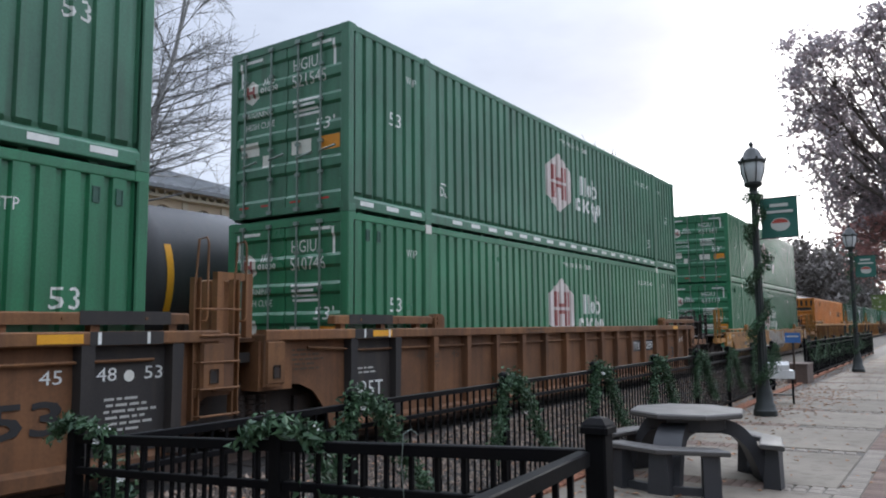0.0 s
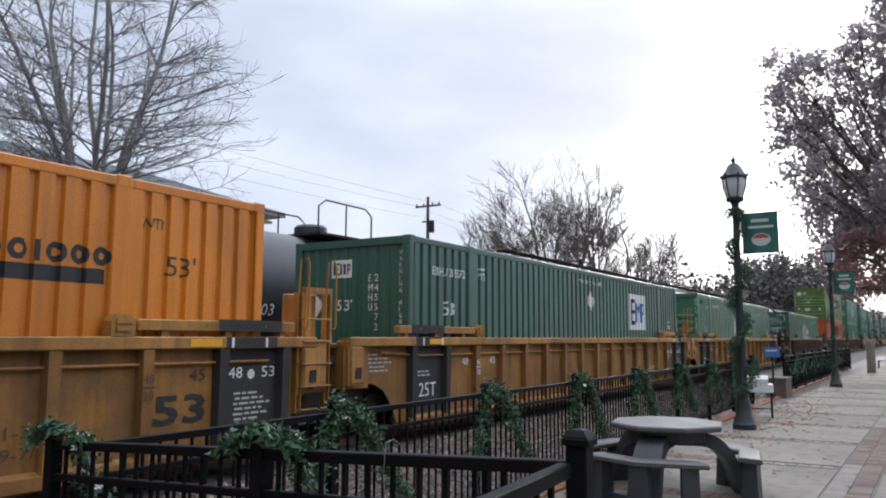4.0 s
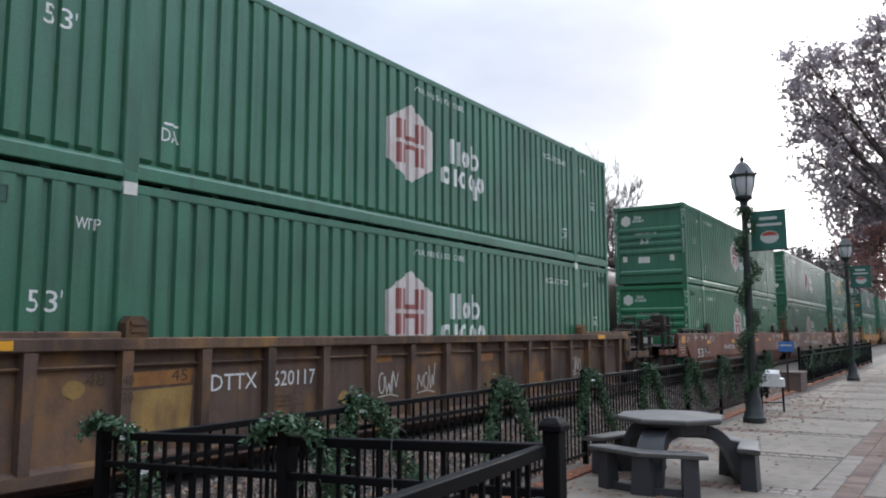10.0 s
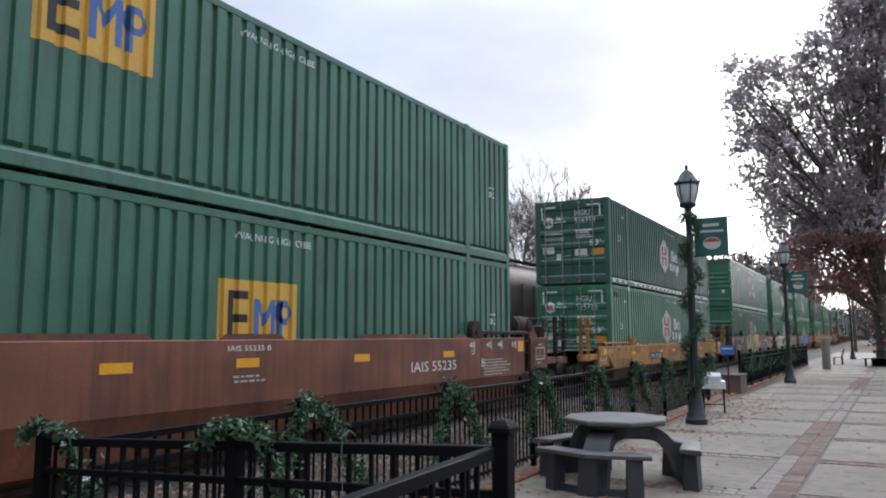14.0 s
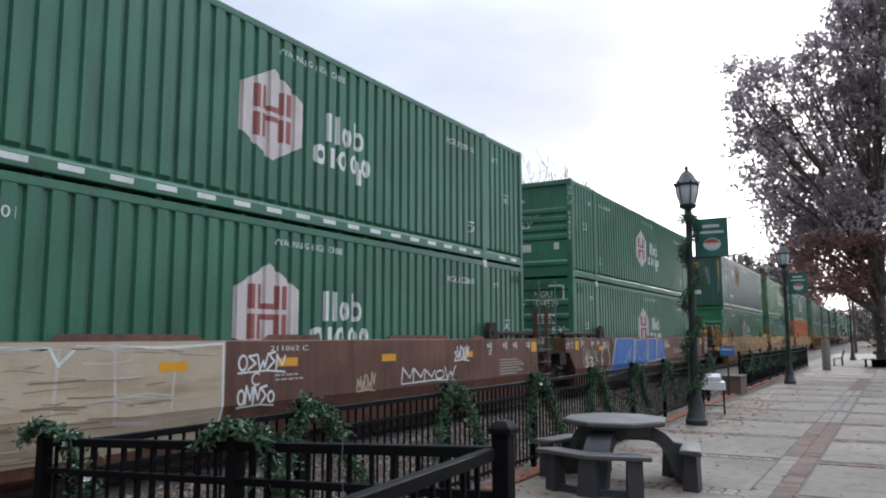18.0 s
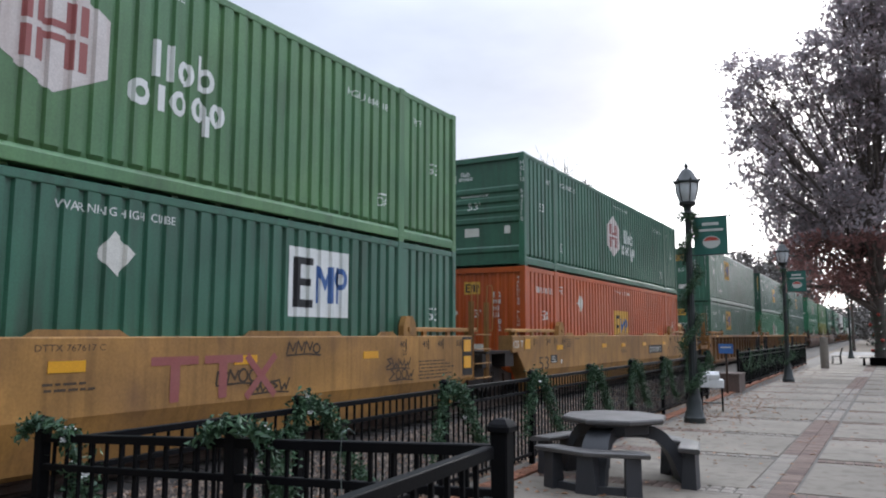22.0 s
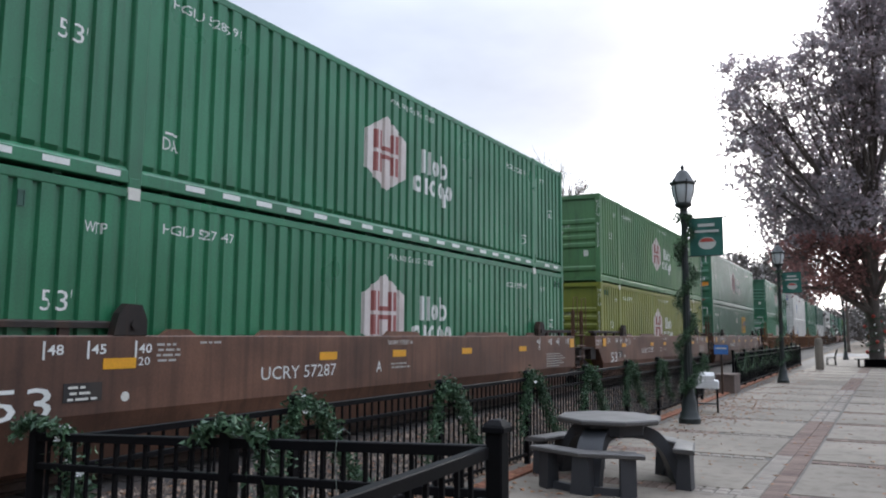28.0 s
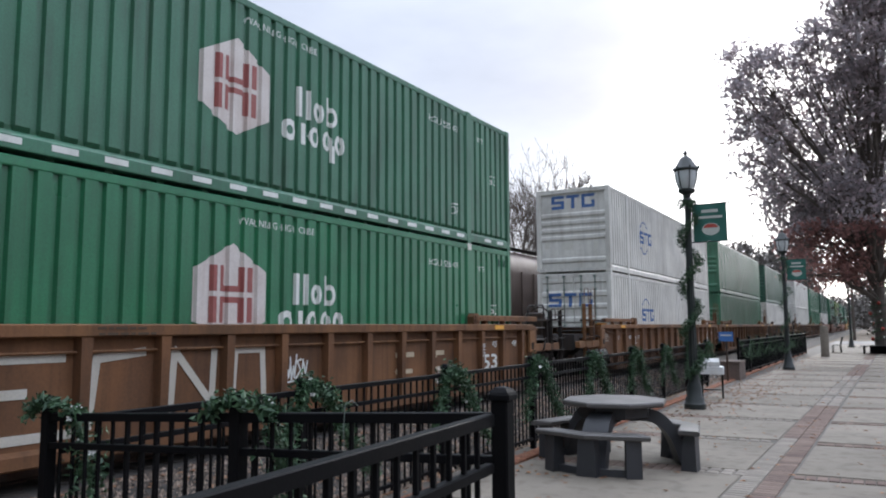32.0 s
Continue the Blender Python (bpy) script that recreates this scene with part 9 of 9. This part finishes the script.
    b = thing("tree_bench", "dark slatted square bench built round a tree trunk", "bench", pose(0.95, 47.0, 0))
    for k in range(4):
        m = pose(0, 0, 0, 0, 0, 90 * k)
        for i in range(4):
            w = 0.62 + 0.125 * i
            part("slat", Shape().cham(-w, w - 0.02, -w - 0.11, -w, 0.42, 0.46, 0.006).moved(m), M_IRON, b)
        part("leg", Shape().box(-0.95, -0.86, -0.95, -0.86, 0.0, 0.42).moved(m), M_IRON, b)
        part("skirt", Shape().box(-0.60, 0.56, -0.62, -0.56, 0.02, 0.42).moved(m), M_IRON, b)


def clump(s, c, r, n, size, rng, flat=1.0):
    for _ in range(n):
        d = Vector((rng.gauss(0, 1), rng.gauss(0, 1), rng.gauss(0, 1)))
        d.normalize()
        p = Vector(c) + Vector((d.x * r, d.y * r, d.z * r * flat)) * rng.uniform(0.45, 1.05)
        nrm = (d + Vector((rng.gauss(0, .6), rng.gauss(0, .6), rng.gauss(0, .6)))).normalized()
        u = Matrix.Rotation(rng.uniform(0, 6.28), 3, nrm) @ nrm.orthogonal().normalized()
        v = nrm.cross(u)
        k = size * rng.uniform(0.6, 1.4)
        s.add([p - u * k, p + v * k * 0.7, p + u * k, p - v * k * 0.7], [(0, 1, 2, 3)])


def build_woods():
    rng = random.Random(17)
    s = Shape()
    for i in range(210):
        y = rng.uniform(120, 420)
        x = -16 - (y - 120) * 0.02 - abs(rng.gauss(0, 20)) if rng.random() < 0.72 else rng.uniform(8, 60)
        h = rng.uniform(8, 15) + max(0, (y - 150)) * 0.03
        for k in range(5):
            clump(s, (x + rng.gauss(0, 1.8), y + rng.gauss(0, 1.8), h * (0.25 + 0.16 * k)), rng.uniform(1.8, 3.4), 42, 0.42, rng)
    for i in range(60):
        y = rng.uniform(300, 420)
        x = rng.uniform(-22, 30)
        for k in range(4):
            clump(s, (x + rng.gauss(0, 2), y, 2.5 + 2.6 * k), rng.uniform(2.4, 4.0), 40, 0.6, rng)
    for i in range(26):
        x, y = rng.uniform(-3.5, 16), rng.uniform(120, 175)
        hh = rng.uniform(6, 11)
        for k in range(5):
            clump(s, (x + rng.gauss(0, 1.2), y + rng.gauss(0, 1.2), hh * (0.22 + 0.17 * k)), rng.uniform(1.3, 2.2), 60, 0.28, rng)
    for i in range(70):
        y = rng.uniform(135, 215)
        x = -0.115 * y + rng.uniform(-12, 9)
        h = rng.uniform(13, 19) * (y / 165)
        for k in range(6):
            clump(s, (x + rng.gauss(0, 1.6), y + rng.gauss(0, 1.6), h * (0.20 + 0.15 * k)), rng.uniform(1.6, 2.9), 60, 0.36, rng)
    tagged(part("far_woods", s, M_WOODS), "brown winter woods on the far slope, colour paled for haze", "woods", kind="stuff")
    hill = Shape()
    ring = []
    for x, z in ((-260, 0), (-150, 16), (-70, 11), (-40, 5), (-20, 0)):
        ring.append((x, z))
    hill.loft([[(x, y, z * k + ground_height(x) * (1 - min(1, z / 5)) - 0.2) for x, z in ring] for y, k in ((90, 0.1), (150, 0.8), (300, 1.2), (700, 1.5))], closed=False)
    tagged(part("far_hill", hill, M_GROUND), "low wooded hill behind the railway", "hill", kind="structure")
    h = Shape()
    for i in range(46):
        y = rng.uniform(-12, 17)
        clump(h, (-17.2 + rng.gauss(0, 0.7), y, 1.7 + rng.uniform(0.3, 2.3)), rng.uniform(0.6, 1.1), 300, 0.048, rng)
    tagged(part("shrub_bank", h, M_HEDGE), "olive and russet shrubs on the bank behind the tracks", "shrub", kind="stuff")


def utility_pole(x, y, h):
    p = thing("utility_pole", "weathered wooden utility pole with crossarm and wires", "utility pole", pose(x, y, 0))
    part("pole", Shape().tube([(0, 0, 0), (0, 0, h)], [0.17, 0.11], 10), M_POLE, p)
    part("crossarm", Shape().box(-1.1, 1.1, -0.06, 0.06, h - 0.75, h - 0.62), M_POLE, p)
    part("crossarm", Shape().box(-0.5, 0.5, -0.06, 0.06, h - 1.9, h - 1.8), M_POLE, p)
    part("transformer", Shape().tube([(0.35, 0, h - 2.7), (0.35, 0, h - 1.9)], 0.2, 12), M_STEEL, p)
    for x_ in (-1.0, -0.4, 0.4, 1.0):
        part("insulator", Shape().tube([(x_, 0, h - 0.62), (x_, 0, h - 0.45)], 0.05, 8), M_STEEL, p)


def wire(a, b, sag, r=0.007):
    a, b = Vector(a), Vector(b)
    pts = []
    for i in range(13):
        q = i / 12
        p = a.lerp(b, q)
        p.z -= sag * 4 * q * (1 - q)
        pts.append(p)
    tagged(part("overhead_wire", Shape().tube(pts, r, 4), M_UNDER), "thin sagging overhead cable between poles", "cable", group="overhead cables")


def build_background():
    vase_tree((-17.6, 9.1, 1.5), 9, 0.35, 13.2, 4)
    for i, (x, y, h, sd, st) in enumerate(((-40, 71, 16, 31, 2), (-40, 86, 23, 32, 4), (-39, 99, 25, 33, 4), (-41, 112, 25, 34, 3), (-40, 126, 22, 35, 3), (-42, 146, 20, 36, 3))):
        bare_tree("bare winter tree beyond the railway", (x, y, 3.0), st, h, sd, 5, 0.30, 1.0, 0.55, 0.025)
    utility_pole(-30, 43.6, 12.1)
    utility_pole(-31, 75, 12.1)
    for z, dx in ((11.5, -1.0), (11.5, 1.0), (10.4, 0.3)):
        wire((-30 + dx, 43.6, z), (-28 + dx, -15, z + 0.5), 0.8)
        wire((-30 + dx, 43.6, z), (-31 + dx, 75, z), 0.6)
    build_woods()


def far_building(x0, x1, y, h):
    b = thing("far_building", "plain pale brick building beyond the promenade", "building")
    part("wall", Shape().box(x0, x1, y, y + 12, -0.1, h), M_REDBRICK, b)
    part("parapet", Shape().box(x0 - 0.15, x1 + 0.15, y - 0.15, y + 12.15, h, h + 0.35), M_TRIM, b)
    n = int((x1 - x0) / 2.6)
    for i in range(n):
        x = x0 + 0.8 + i * (x1 - x0 - 1.6) / max(1, n)
        w = part("window", Shape().box(x, x + 1.2, y - 0.03, y + 0.05, 1.1, 2.7), M_GLASS, b)
        part("frame", Shape().box(x - 0.08, x + 1.28, y - 0.06, y + 0.02, 2.7, 2.82), M_TRIM, w)
        part("sill", Shape().box(x - 0.08, x + 1.28, y - 0.10, y + 0.02, 1.0, 1.1), M_TRIM, w)


def unseen_walls():
    """Unseen brick walls added to close the street side and block low light."""
    y = -48.0
    for h, n in ((4.6, 11.0), (5.2, 13.0), (4.4, 9.0), (5.4, 14.0), (4.8, 12.0), (5.0, 11.0), (4.5, 13.0)):
        tagged(part("wall_street", Shape().box(20.0, 20.4, y, y + n - 0.01, -0.12, h).box(20.4, 30.0, y, y + n - 0.01, h - 0.5, h - 0.3), M_REDBRICK), "unseen plain brick wall added to block low sky light", "wall", kind="structure")
        y += n


def brick_pier():
    w = thing("brick_pier", "low weathered brown brick pier at the fence gap", "wall", pose(-3.12, 21.9, 0))
    part("pier", Shape().cham(-0.27, 0.27, -0.25, 0.9, -0.1, 0.50, 0.01), M_PIER, w)
    part("coping", Shape().cham(-0.29, 0.29, -0.27, 0.92, 0.50, 0.56, 0.015), M_PIER, w)


brick_pier()
far_building(3.5, 17.0, 104.0, 5.2)
utility_pole(-1.5, 88.0, 9.5)
unseen_walls()
build_ground()
build_track(TRACK, "track_1")
build_track(TRACK2, "track_2")
build_train()
build_far_track()
build_station()
build_background()
leaf_tree()
build_fences()
build_garlands()
build_lamps()
build_table()
build_small_things()
fallen_leaves()
build_pavement()


def motions():
    """The train rolls past; every car and container keeps its place in it."""
    times = [2.0 * i for i in range(17)]
    gone = [train_gone(t) for t in times]
    for ob, off, z in MOVING:
        walk(ob, [(t, pose(TRACK, off - g, z)) for t, g in zip(times, gone)])


motions()
